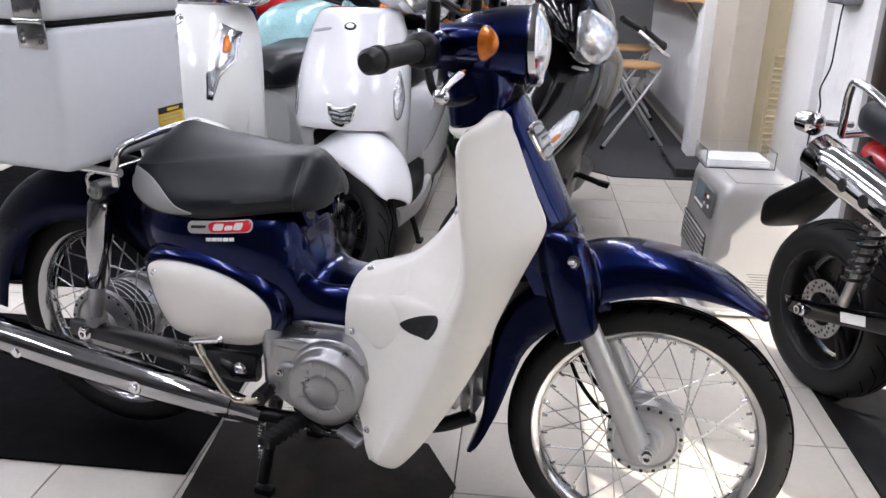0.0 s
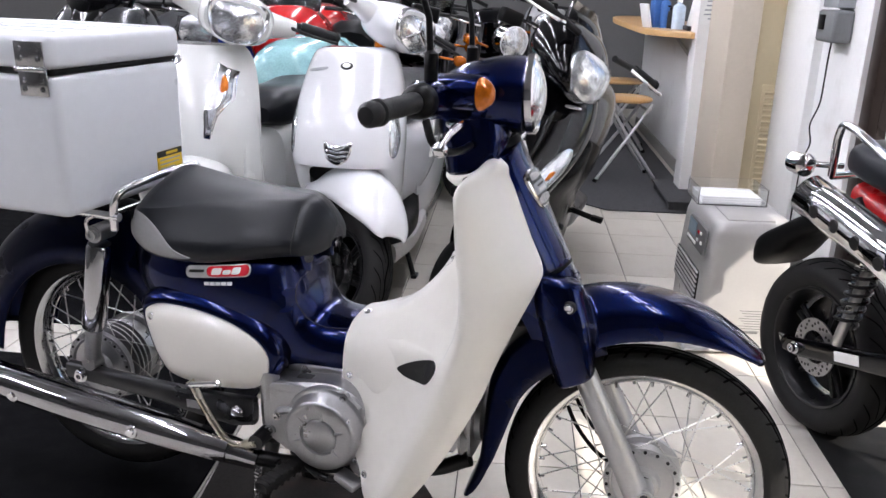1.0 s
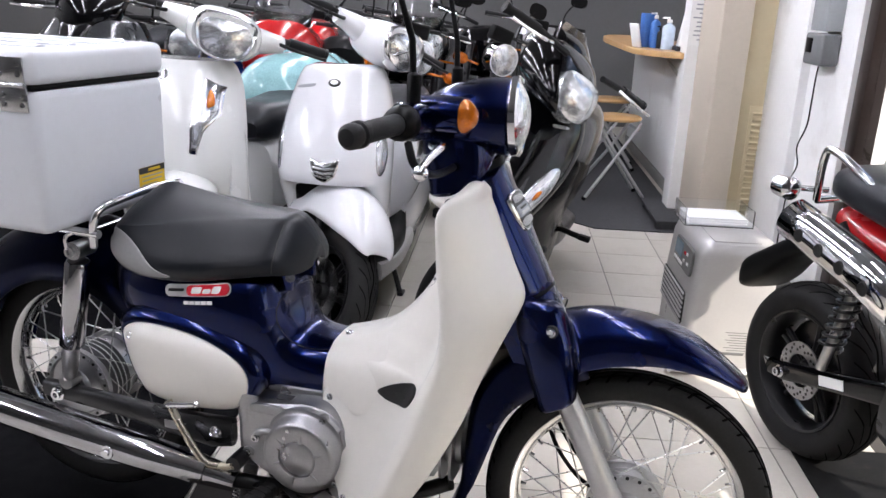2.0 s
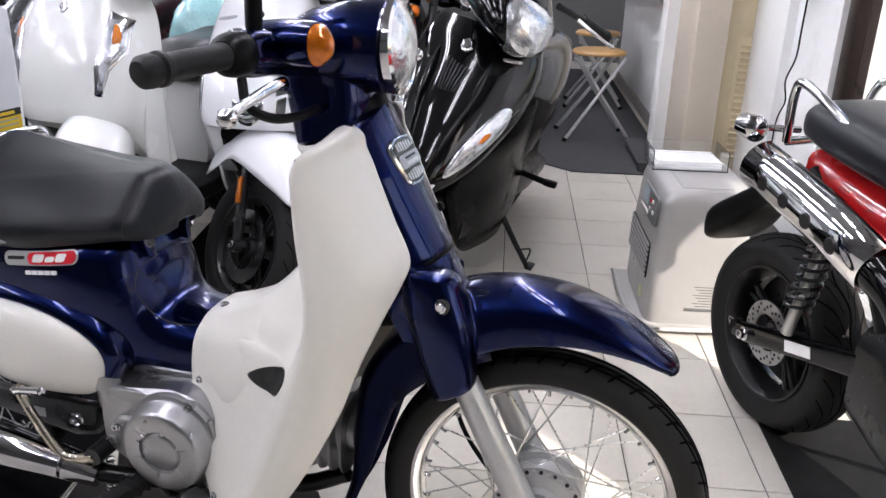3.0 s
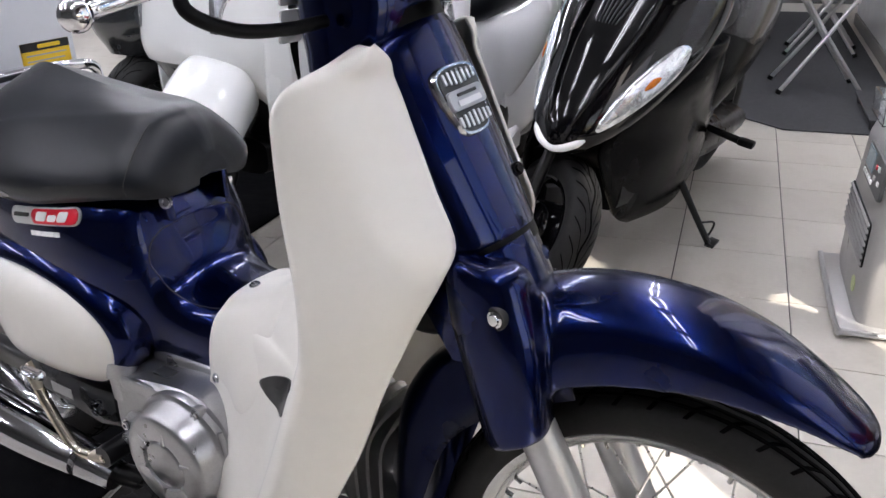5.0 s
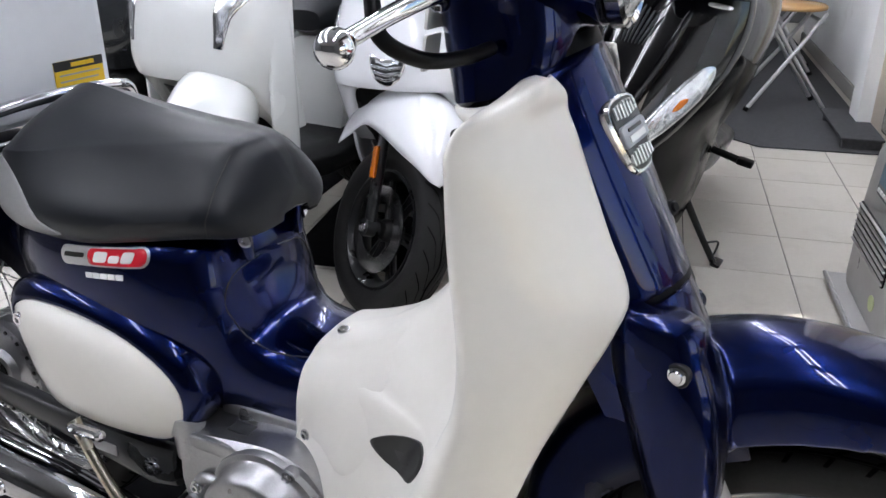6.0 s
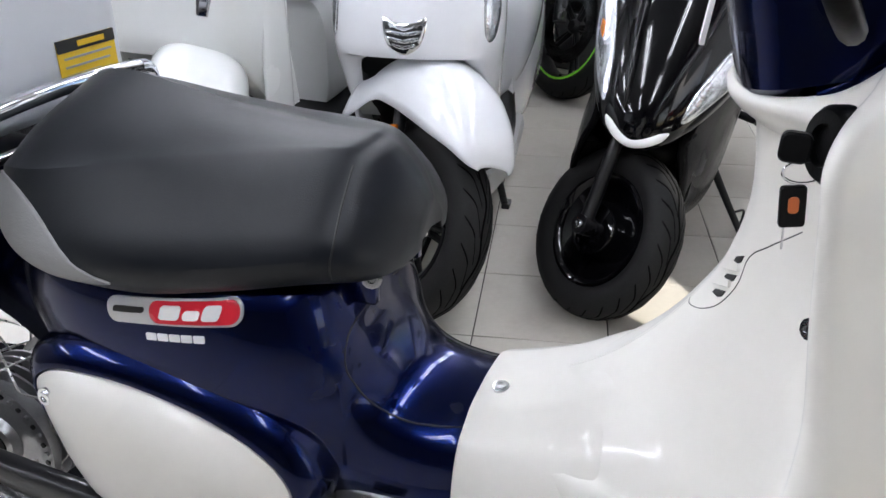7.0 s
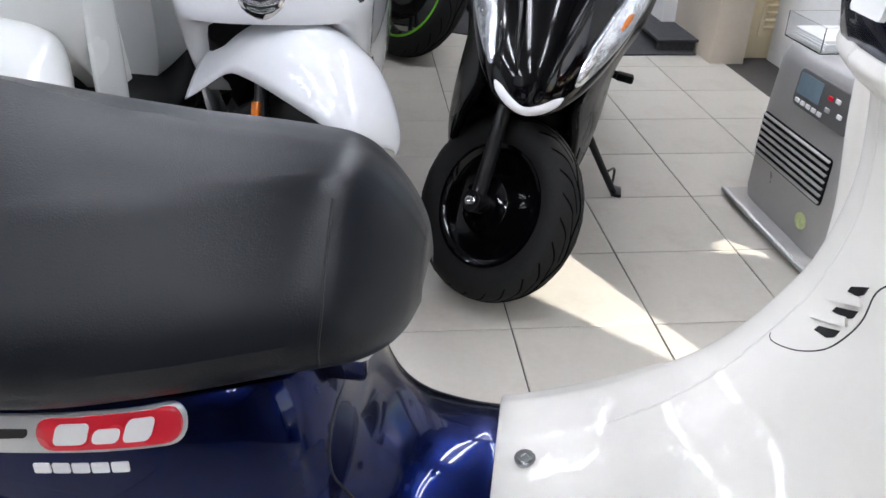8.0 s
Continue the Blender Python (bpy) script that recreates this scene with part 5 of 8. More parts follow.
def footpeg(mm):
    bm = bm_new()
    add_tube(bm, [(-0.66, -0.06, 0.222), (-0.668, -0.15, 0.222)], 0.010, 12, 0, mm)
    add_hull(bm, [(0, -0.012, 0.012, 0.016, 4), (0.10, -0.012, 0.012, 0.017, 4), (0.105, -0.006, 0.006, 0.010, 4)], 8, 16, mm @ basis((-0.668, -0.14, 0.225), (-0.25, -1, 0), (1, 0, 0)) )
    peg = part("footpeg", bm, RUBBER, bike, "black rubber footpeg")
    for k in range(6):
        bm = bm_new()
        add_box(bm, (0.012 + 0.017 * k, 0, 0.0), (0.006, 0.033, 0.0255), 0.001, mm @ basis((-0.668, -0.14, 0.225), (-0.25, -1, 0), (1, 0, 0)))
        part("rib", bm, RUBBER, peg)


both(footpeg)
bm = bm_new()
add_tube(bm, [(-0.70, -0.10, 0.222), (-0.62, -0.150, 0.215), (-0.575, -0.165, 0.222), (-0.545, -0.175, 0.232)], 0.008, 12, 18)
pedal = part("brake_pedal", bm, BLACK_METAL, bike)
bm = bm_new()
add_box(bm, (0, 0, 0), (0.052, 0.034, 0.016), 0.005, pose(-0.538, -0.182, 0.240, 0, 14, -18))
part("pedal_pad", bm, ALU, pedal)


def stand_leg(mm):
    bm = bm_new()
    add_tube(bm, [(-0.765, -0.070, 0.215), (-0.772, -0.095, 0.12), (-0.780, -0.118, 0.030)], [0.016, 0.014, 0.014], 14, 8, mm)
    add_box(bm, (0, 0, 0), (0.045, 0.026, 0.022), 0.006, mm @ Matrix.Translation((-0.775, -0.122, 0.0115)))
    part("centre_stand", bm, BLACK_METAL, bike, "black steel centre stand")


both(stand_leg)
bm = bm_new()
pts = []
for k in range(121):
    f = k / 120
    c = Vector((-0.795, -0.085, 0.200)).lerp(Vector((-0.785, -0.110, 0.085)), f)
    a = f * 2 * math.pi * 15
    pts.append(c + Vector((math.cos(a), math.sin(a), 0)) * 0.0065)
add_tube(bm, pts, 0.0016, 6)
part("stand_spring", bm, CHROME, bike)


# swingarm, shocks, rear fender, carrier
def rear_side(mm):
    bm = bm_new()
    rows = []
    for x, z, h, y in [(-0.775, 0.310, 0.030, 0.118), (-0.82, 0.306, 0.034, 0.122), (-0.90, 0.306, 0.028, 0.118), (-1.05, 0.312, 0.021, 0.112), (-1.18, 0.316, 0.019, 0.108), (-1.25, 0.318, 0.018, 0.106)]:
        rows.append([mm @ Vector((x, -y + cy * 0.013, z + cz * h)) for cy, cz in (superellipse(2 * math.pi * k / 16, 4) for k in range(16))])
    add_loft(bm, rows)
    arm = part("swingarm", bm, material("grey swingarm paint", (0.022, 0.022, 0.024), 0.32, 0.2, 0.2, vary=0.08, scale=14) if mm == Matrix.Identity(4) else BLACK_METAL, bike)
    bm = bm_new()
    add_bolt(bm, (-0.805, -0.136, 0.312), (0, -1, 0), 0.010, 0.010, mm)
    part("pivot_bolt", bm, CHROME, arm)
    bm = bm_new()
    add_bolt(bm, (-1.205, -0.122, 0.316), (0, -1, 0), 0.011, 0.012, mm)
    part("pivot_bolt", bm, CHROME, arm)
    bm = bm_new()
    add_box(bm, (-0.905, -0.1325, 0.306), (0.05, 0.001, 0.018), 0, mm)
    part("sticker", bm, SILVER_INK, arm)
    bm = bm_new()
    t0, t1 = Vector((-1.108, -0.128, 0.665)), Vector((-1.178, -0.118, 0.345))
    lerp = lambda f: t0.lerp(t1, f)
    add_tube(bm, [lerp(0.10), lerp(0.12), lerp(0.5), lerp(0.70), lerp(0.715)], [0.022, 0.0255, 0.0255, 0.0255, 0.022], 22, 0, mm)
    shock = part("shock_absorber", bm, DIMMED_CHROME, bike, "chromed rear shock absorber")
    bm = bm_new()
    add_tube(bm, [lerp(0.70), lerp(0.92), lerp(0.98)], [0.0175, 0.0165, 0.012], 18, 0, mm)
    add_tube(bm, [lerp(0.98) + Vector((0, -0.012, 0)), lerp(0.98) + Vector((0, 0.02, 0))], 0.017, 16, 0, mm)
    part("lower_tube", bm, ALU, shock)
    bm = bm_new()
    add_tube(bm, [lerp(0.02) + Vector((0, -0.020, 0)), lerp(0.02) + Vector((0, 0.03, 0))], 0.0185, 18, 0, mm)
    add_bolt(bm, lerp(0.02) + Vector((0, -0.020, 0)), (0, -1, 0), 0.011, 0.010, mm)
    part("upper_eye", bm, ALU, shock)


both(rear_side)
bm = bm_new()
rows = []
for a, r, w in [(40, 0.355, 0.085), (60, 0.370, 0.095), (80, 0.378, 0.100), (100, 0.376, 0.100), (120, 0.370, 0.098), (140, 0.366, 0.095), (160, 0.366, 0.090), (178, 0.376, 0.085)]:
    row = []
    for k in range(19):
        f = -1 + 2 * k / 18
        rr = r - 0.12 * abs(f) ** 4
        row.append(Vector((-1.205 + rr * math.cos(radians(a)), f * w, 0.31 + rr * math.sin(radians(a)))))
    rows.append(row)
dense = [spline([r[k] for r in rows], 40) for k in range(19)]
add_loft(bm, [[c[i] for c in dense] for i in range(41)], closed=False)
part("rear_fender", bm, NAVY_SHADED, bike, thick=0.003, sharp=60)


def carrier_side(mm):
    bm = bm_new()
    add_tube(bm, [(-1.040, -0.105, 0.757), (-1.046, -0.125, 0.752), (-1.052, -0.140, 0.738), (-1.058, -0.143, 0.71), (-1.062, -0.140, 0.672)], 0.0085, 12, 24, mm)
    add_tube(bm, [(-1.045, -0.143, 0.700), (-1.25, -0.143, 0.704), (-1.58, -0.143, 0.712)], 0.0085, 12, 12, mm)
    add_tube(bm, [(-1.10, -0.142, 0.700), (-1.115, -0.155, 0.69), (-1.115, -0.155, 0.665)], 0.004, 8, 10, mm)
    return bm


carrier = part("carrier", carrier_side(Matrix.Identity(4)), CHROME, bike, "chromed tubular luggage carrier")
part("carrier_rail", carrier_side(MIRROR), CHROME, carrier)
bm = bm_new()
add_tube(bm, [(-1.040, -0.105, 0.757), (-1.034, -0.06, 0.762), (-1.032, 0, 0.764), (-1.034, 0.06, 0.762), (-1.040, 0.105, 0.757)], 0.0085, 12, 24)
for x in (-1.07, -1.2, -1.33, -1.46, -1.57):
    add_tube(bm, [(x, -0.143, 0.702), (x, 0.143, 0.702)], 0.006, 10)
part("carrier_cross_bar", bm, CHROME, carrier)

# cargo box on the carrier
BOX = Matrix.Translation((-1.30, -0.055, 0.712))
box = thing("cargo_box", "white fibreglass delivery box with hinged lid on the carrier", "cargo box", BIKE @ BOX)
bm = bm_new()
add_box(bm, (0, 0, 0.139), (0.45, 0.372, 0.268), 0.018, None, 4)
part("box_body", bm, BOX_WHITE, box)
bm = bm_new()
add_box(bm, (0, 0, 0.276), (0.444, 0.366, 0.014), 0.012, None, 3)
part("lid_gasket", bm, BLACK_PLASTIC, box)
bm = bm_new()
add_box(bm, (0, 0, 0.311), (0.458, 0.380, 0.064), 0.018, None, 4)
lid = part("lid", bm, BOX_WHITE, box)
for k in range(4):
    bm = bm_new()
    add_hull(bm, [(-0.19, -0.004, 0.005, 0.012, 3), (0, -0.004, 0.006, 0.014, 3), (0.19, -0.004, 0.005, 0.012, 3)], 6, 14, Matrix.Translation((0, -0.12 + 0.08 * k, 0.3415)))
    part("lid_rib", bm, BOX_WHITE, lid)
for hx in (0.182, -0.150):
    bm = bm_new()
    add_box(bm, (hx, -0.1875, 0.255), (0.062, 0.004, 0.044), 0.001)
    add_box(bm, (hx, -0.1915, 0.308), (0.062, 0.004, 0.044), 0.001)
    add_tube(bm, [(hx - 0.032, -0.193, 0.281), (hx + 0.032, -0.193, 0.281)], 0.005, 10)
    for dx in (-0.02, 0.02):
        for z, y in ((0.245, -0.1895), (0.262, -0.1895), (0.30, -0.1935), (0.318, -0.1935)):
            add_bolt(bm, (hx + dx, y, z), (0, -1, 0), 0.004, 0.002)
    part("hinge", bm, RIM_STEEL, box, "zinc plated steel hinge")
STK = basis((0.2265, 0.125, 0.062), (0, 1, 0), (0.0, 0, 1))
bm = bm_new()
add_plate(bm, rounded(0.085, 0.046, 0.002), 0.003, STK)
sticker = part("warning_label", bm, YELLOW, box, "yellow warning label")
bm = bm_new()
add_plate(bm, [(p[0], p[1] + 0.0165) for p in rounded(0.085, 0.013, 0.001)], 0.002, STK @ Matrix.Translation((0, 0, 0.0008)))
part("label_band", bm, BLACK_INK, sticker)
bm = bm_new()
for k, w in enumerate((0.070, 0.066, 0.050)):
    add_plate(bm, [(p[0] - 0.035 + w / 2, p[1] + 0.003 - 0.009 * k) for p in rounded(w, 0.0022, 0.0005)], 0.002, STK @ Matrix.Translation((0, 0, 0.0008)))
part("text_line", bm, GREY_INK, sticker)
bm = bm_new()
add_plate(bm, [(p[0] + 0.006, p[1] + 0.0165) for p in rounded(0.040, 0.006, 0.001)], 0.002, STK @ Matrix.Translation((0, 0, 0.0016)))
part("lettering_bar", bm, YELLOW, sticker)

# ignition lock with key and fob
LK = basis((-0.338, -0.121, 0.822), (0.45, -0.85, 0), (0, 0.1, 1))
bm = bm_new()
add_loft(bm, [[LK @ Vector((p[0], p[1], h)) for p in circle(r, 28)] for r, h in ((0.024, -0.03), (0.024, 0.003), (0.021, 0.007), (0.013, 0.008), (0.012, 0.004), (0.006, 0.004))])
lock = part("ignition_lock", bm, BLACK_PLASTIC, bike)
bm = bm_new()
add_plate(bm, rounded(0.018, 0.019, 0.005), 0.006, LK @ Matrix.Translation((-0.006, -0.004, 0.020)) @ Matrix.Rotation(radians(62), 4, "Y"), 0.0015)
key = part("key", bm, BLACK_PLASTIC, lock, "black plastic key head")
bm = bm_new()
RING = Vector((-0.351, -0.119, 0.803))
add_tube(bm, [RING + Vector((0.004 * math.sin(a) , 0.003 * math.sin(a), 0)) * 1.5 + Vector((0.006 * math.sin(a), 0, 0.007 * math.cos(a))) for a in (2 * math.pi * k / 24 for k in range(25))], 0.0009, 6)
part("key_ring", bm, CHROME, lock)
bm = bm_new()
FOB = basis((-0.353, -0.120, 0.780), (0.96, 0.22, 0.10), (-0.1, 0, 1))
FOB = FOB @ Matrix.Diagonal((0.78, 0.82, 1, 1))
add_plate(bm, rounded(0.020, 0.033, 0.003), 0.004, FOB, 0.001)
fob = part("key_fob", bm, BLACK_PLASTIC, lock, "black fob with an orange print")
bm = bm_new()
add_plate(bm, rounded(0.008, 0.013, 0.003), 0.002, FOB @ Matrix.Translation((0, 0.002, 0.0006)))
part("orange_print", bm, material("orange print", (0.55, 0.12, 0.02), 0.5), fob)
bm = bm_new()
add_plate(bm, [(-0.0008, 0), (0.0008, 0), (0.0003, -0.018), (-0.0014, -0.018)], 0.001, FOB @ Matrix.Translation((-0.006, -0.016, 0)))
part("pull_tag", bm, CHROME, fob)
# paper labels on the back of the handlebar cover
for u, v, w, h, mt in ((0.0, 0.0, 0.040, 0.050, WHITE_INK), (0.0, -0.047, 0.036, 0.034, WHITE_INK), (0.0, 0.029, 0.038, 0.006, RED_INK)):
    bm = bm_new()
    LB = STEER @ basis((-0.4195, -0.046, 0.925), (0, -1, 0), (0.12, 0, 1))
    add_plate(bm, [(p[0] + u, p[1] + v) for p in rounded(w, h, 0.003)], 0.003, LB @ Matrix.Translation((0, 0, 0.0025)))
    part("label", bm, mt, bike, "paper label")


# ---- parked scooters ----
def cast_wheel(parent, name, m, R, w, rim_r, mat, spokes=5, label="black cast wheel", stripe=None, disc=True):
    """A cast-spoke wheel about the y axis of m."""
    bm = bm_new()
    h = w * 0.40
    add_lathe(bm, [(rim_r, -h), (rim_r - 0.006, -h), (rim_r - 0.016, -h * 0.75), (rim_r - 0.024, -h * 0.2), (rim_r - 0.024, h * 0.2), (rim_r - 0.016, h * 0.75), (rim_r - 0.006, h), (rim_r, h)], 48, closed_profile=True)
    add_lathe(bm, [(0.0, -0.03), (0.022, -0.03), (0.030, -0.02), (0.032, 0.02), (0.022, 0.03), (0.0, 0.03)], 24)
    wheel = part(name, bm, mat, parent, label, matrix=m)
    spoke = None
    for k in range(spokes * 2):
        if spoke:
            share(spoke, Matrix.Rotation(-math.pi * 2 / spokes * (k // 2) - (0.2 if k % 2 else 0), 4, "Y"))
        else:
            bm = bm_new()
            add_tube(bm, [Vector((r * math.cos(0.1 * f), 0, r * math.sin(0.1 * f))) for r, f in ((0.024, 1.6), (rim_r * 0.55, 1.2), (rim_r - 0.018, 1.0))], [0.013, 0.009, 0.009], 8)
            spoke = part("spoke", bm, mat, wheel)
    bm = bm_new()
    add_lathe(bm, tyre_profile(R, w, rim_r - 0.006), 60, closed_profile=True)
    part("tyre", bm, RUBBER, wheel, "black rubber tyre with slanted grooves")
    bm = bm_new()
    tread_strips(bm, R, w, rim_r - 0.006, 24, 0.26, 0.5, ((0.0, 0.045),))
    part("tread", bm, GROOVE_SHADE, wheel)
    if disc:
        bm = bm_new()
        add_lathe(bm, [(rim_r * 0.46, -0.036), (rim_r * 0.72, -0.036), (rim_r * 0.72, -0.040), (rim_r * 0.46, -0.040)], 40, closed_profile=True)
        part("brake_disc", bm, RIM_STEEL, wheel, "drilled steel brake disc")
    if stripe:
        bm = bm_new()
        add_lathe(bm, [(rim_r - 0.004, -h - 0.002), (rim_r + 0.005, -h - 0.002), (rim_r + 0.005, -h - 0.001), (rim_r - 0.004, -h - 0.001)], 60, closed_profile=True)
        part("rim_stripe", bm, stripe, wheel, "bright green rim stripe")
        bm = bm_new()
        add_lathe(bm, [(rim_r - 0.004, h + 0.002), (rim_r + 0.005, h + 0.002), (rim_r + 0.005, h + 0.001), (rim_r - 0.004, h + 0.001)], 60, closed_profile=True)
        part("rim_stripe", bm, stripe, wheel, "bright green rim stripe")
    return wheel


def apron_rows(table, seg=33, power=2.6, arch=0.0, flat=3.5):
    """Rings of a rounded front, stacked by height: z, front x, half width, depth. Below arch the middle is cut up into an arch."""
    out = []
    for (z, xf, w), (d, _, _) in zip(spline([t[:3] for t in table], 40), spline([(t[3], 0, 0) for t in table], 40)):
        ring = []
        for k in range(seg):
            cx, cy = superellipse(math.pi * (k / (seg - 1) - 0.5), power)
            zz = z + max(0.0, arch - z) * 0.98 * (1 - abs(cy) ** flat)
            ring.append(Vector((xf - d + cx * d, cy * w, zz)))
        out.append(ring)
    return out


def apron_at(table, z, y, power=2.6):
    """The point of an apron's front at height z and side y, and its outward normal."""
    def at(zz, yy):
        ts = sorted(table)
        for a, b in zip(ts, ts[1:]):
            if a[0] <= zz <= b[0]:
                f = (zz - a[0]) / (b[0] - a[0])
                xf, w, d = (a[i] + (b[i] - a[i]) * f for i in (1, 2, 3))
                c = max(0.0, 1 - min(1, abs(yy) / w) ** power) ** (1 / power)
                return Vector((xf - d + c * d, yy, zz))
    p = at(z, y)
    du = at(z, y + 0.004) - at(z, y - 0.004)
    dv = at(z + 0.006, y) - at(z - 0.006, y)
    return p, du.cross(dv).normalized()


def lens_on(parent, table, pts, name, mat, depth, label="", off=0.002, n=30, power=2.6, angular=False):
    """A bulging lens that follows an apron: pts are (y, z) corners of its outline."""
    ol = closed_spline([(p[0], p[1], 0) for p in pts], n)
    if angular:
        ol = [Vector((*a, 0)).lerp(Vector((*b, 0)), k / 5) for a, b in zip(pts, pts[1:] + pts[:1]) for k in range(5)]
    c = sum((Vector(p) for p in ol), Vector()) / len(ol)
    rings = []
    for s, h in ((1.0, -0.004), (1.0, off), (0.9, off + depth * 0.6), (0.6, off + depth), (0.05, off + depth)):
        ring = []
        for p in ol:
            q = c + (p - c) * s
            a, nn = apron_at(table, q.y, q.x, power)
            ring.append(a + nn * h)
        rings.append(ring)
    bm = bm_new()
    add_loft(bm, rings)
    return part(name, bm, mat, parent, label, sharp=50)


def handlebar(ob, S, z, half, back=0.0, mirrors=False, lever=CHROME):
    for s in (-1, 1):
        bm = bm_new()
        add_tube(bm, [(back, s * 0.09, z), (back - 0.02, s * (half - 0.13), z + 0.008), (back - 0.035, s * (half - 0.12), z + 0.008)], 0.011, 10, 0, S)
        add_tube(bm, [(back - 0.026, s * (half - 0.125), z + 0.008), (back - 0.045, s * half, z + 0.004)], 0.0165, 14, 0, S)
        add_tube(bm, [(back - 0.045, s * half, z + 0.004), (back - 0.047, s * (half + 0.012), z + 0.004)], 0.019, 14, 0, S)
        part("grip", bm, GRIP, ob)
        bm = bm_new()
        add_tube(bm, [(back + 0.01, s * (half - 0.17), z), (back + 0.035, s * (half - 0.12), z - 0.004), (back + 0.02, s * (half - 0.04), z - 0.008), (back + 0.012, s * (half + 0.005), z - 0.008)], [0.007, 0.006, 0.005, 0.006], 8, 14, S)
        part("brake_lever", bm, lever, ob)
        if mirrors:
            bm = bm_new()
            add_tube(bm, [(back, s * (half - 0.17), z + 0.01), (back - 0.01, s * (half - 0.16), z + 0.10), (back - 0.03, s * (half - 0.10), z + 0.19)], 0.005, 8, 10, S)
            add_pillow(bm, [(0.062 * a, 0.042 * b) for a, b in (superellipse(2 * math.pi * k / 24, 2.6) for k in range(24))], 0.018, S @ basis((back - 0.03, s * (half - 0.08), z + 0.20), (0, -1, 0), (-0.1, 0, 1)), 5, 2, back=0.003)
            part("mirror", bm, BLACK_PLASTIC, ob, "black rear-view mirror")


def scooter_rear(ob, paint, seat_z=0.76, length=1.25, dark=BLACK_PLASTIC, w=0.15):
    """Floorboard, seat, tail, rear wheel, stand."""
    bm = bm_new()
    add_hull(bm, [(-0.14, 0.25, 0.36, 0.14, 4), (-0.35, 0.24, 0.33, 0.17, 4), (-0.55, 0.24, 0.34, 0.17, 4), (-0.66, 0.26, 0.42, 0.15, 4)], 16, 24)
    part("floorboard", bm, dark, ob)
    bm = bm_new()
    add_hull(bm, [(-0.56, 0.30, 0.62, 0.10, 3.5), (-0.66, 0.34, 0.66, w, 3.5), (-0.85, 0.42, 0.68, w + 0.02, 3.2), (-1.1, 0.50, 0.72, w, 3), (-1.35, 0.58, 0.72, w - 0.05, 2.8), (-1.45, 0.62, 0.70, 0.05, 2.6)], 30, 28)
    part("rear_body", bm, paint, ob)
    bm = bm_new()
    add_hull(bm, [(-0.52, 0.64, 0.70, 0.06, 3), (-0.60, 0.62, seat_z - 0.01, 0.12, 3), (-0.80, 0.63, seat_z, 0.15, 3), (-1.05, 0.66, seat_z + 0.03, 0.15, 3), (-1.28, 0.69, seat_z + 0.02, 0.11, 3), (-1.36, 0.70, seat_z, 0.05, 3)], 30, 28)
    part("seat", bm, SEAT_VINYL, ob)
    cast_wheel(ob, "rear_wheel", Matrix.Translation((-length, 0, 0.235)), 0.235, 0.11, 0.155, BLACK_METAL, disc=False)
    bm = bm_new()
    add_hull(bm, [(-0.72, 0.20, 0.33, 0.13, 3), (-0.95, 0.18, 0.32, 0.15, 3), (-1.25, 0.19, 0.29, 0.14, 3)], 12, 20)
    part("engine", bm, BLACK_METAL, ob)


def stand_legs(ob, x, mat=BLACK_METAL, side=True):
    bm = bm_new()
    for s in (-1, 1):
        add_tube(bm, [(x, s * 0.06, 0.26), (x - 0.03, s * 0.11, 0.10), (x - 0.045, s * 0.13, 0.012)], 0.011, 10, 8)
        add_box(bm, (x - 0.05, s * 0.135, 0.008), (0.05, 0.025, 0.016), 0.004)
    part("centre_stand", bm, mat, ob)
    if side:
        bm = bm_new()
        add_tube(bm, [(x + 0.10, 0.10, 0.25), (x + 0.09, 0.19, 0.11), (x + 0.085, 0.235, 0.012)], 0.009, 10, 8)
        add_tube(bm, [(x + 0.09, 0.19, 0.11), (x + 0.05, 0.225, 0.10), (x + 0.085, 0.225, 0.05)], 0.0035, 8, 10)
        add_box(bm, (x + 0.075, 0.240, 0.007), (0.055, 0.026, 0.012), 0.003)
        part("side_stand", bm, mat, ob)


def side_stand(ob, x, mat=BLACK_METAL):
    """A side stand let down on the left, for a scooter that leans on it."""
    bm = bm_new()
    add_tube(bm, [(x + 0.02, 0.14, 0.26), (x + 0.01, 0.235, 0.14), (x, 0.295, 0.066)], [0.012, 0.010, 0.010], 10, 8)
    stand = part("side_stand", bm, mat, ob, "black steel side stand")
    bm = bm_new()
    add_tube(bm, [(x + 0.008, 0.26, 0.125), (x - 0.045, 0.28, 0.115), (x - 0.040, 0.285, 0.098), (x, 0.285, 0.078)], 0.0035, 8, 12)
    part("tang", bm, mat, stand)
    bm = bm_new()
    add_box(bm, (x - 0.012, 0.302, 0.0655), (0.060, 0.028, 0.010), 0.003, None)
    part("foot", bm, mat, stand)


def shell_fender(ob, S, paint, stations, power=2.3):
    """A front fender from stations of x, crest z, edge z and half width in the steered frame."""
    rows = []
    for (x, zc, ze), (w, _, _) in zip(spline([q[:3] for q in stations], 40), spline([(q[3], 0, 0) for q in stations], 40)):
        rows.append([S @ Vector((x, cy * w, ze + cz * (zc - ze))) for cy, cz in (superellipse(math.pi * k / 28, power) for k in range(29))])
    bm = bm_new()
    add_loft(bm, rows, closed=False)
    return part("front_fender", bm, paint, ob, thick=0.0035, sharp=60)


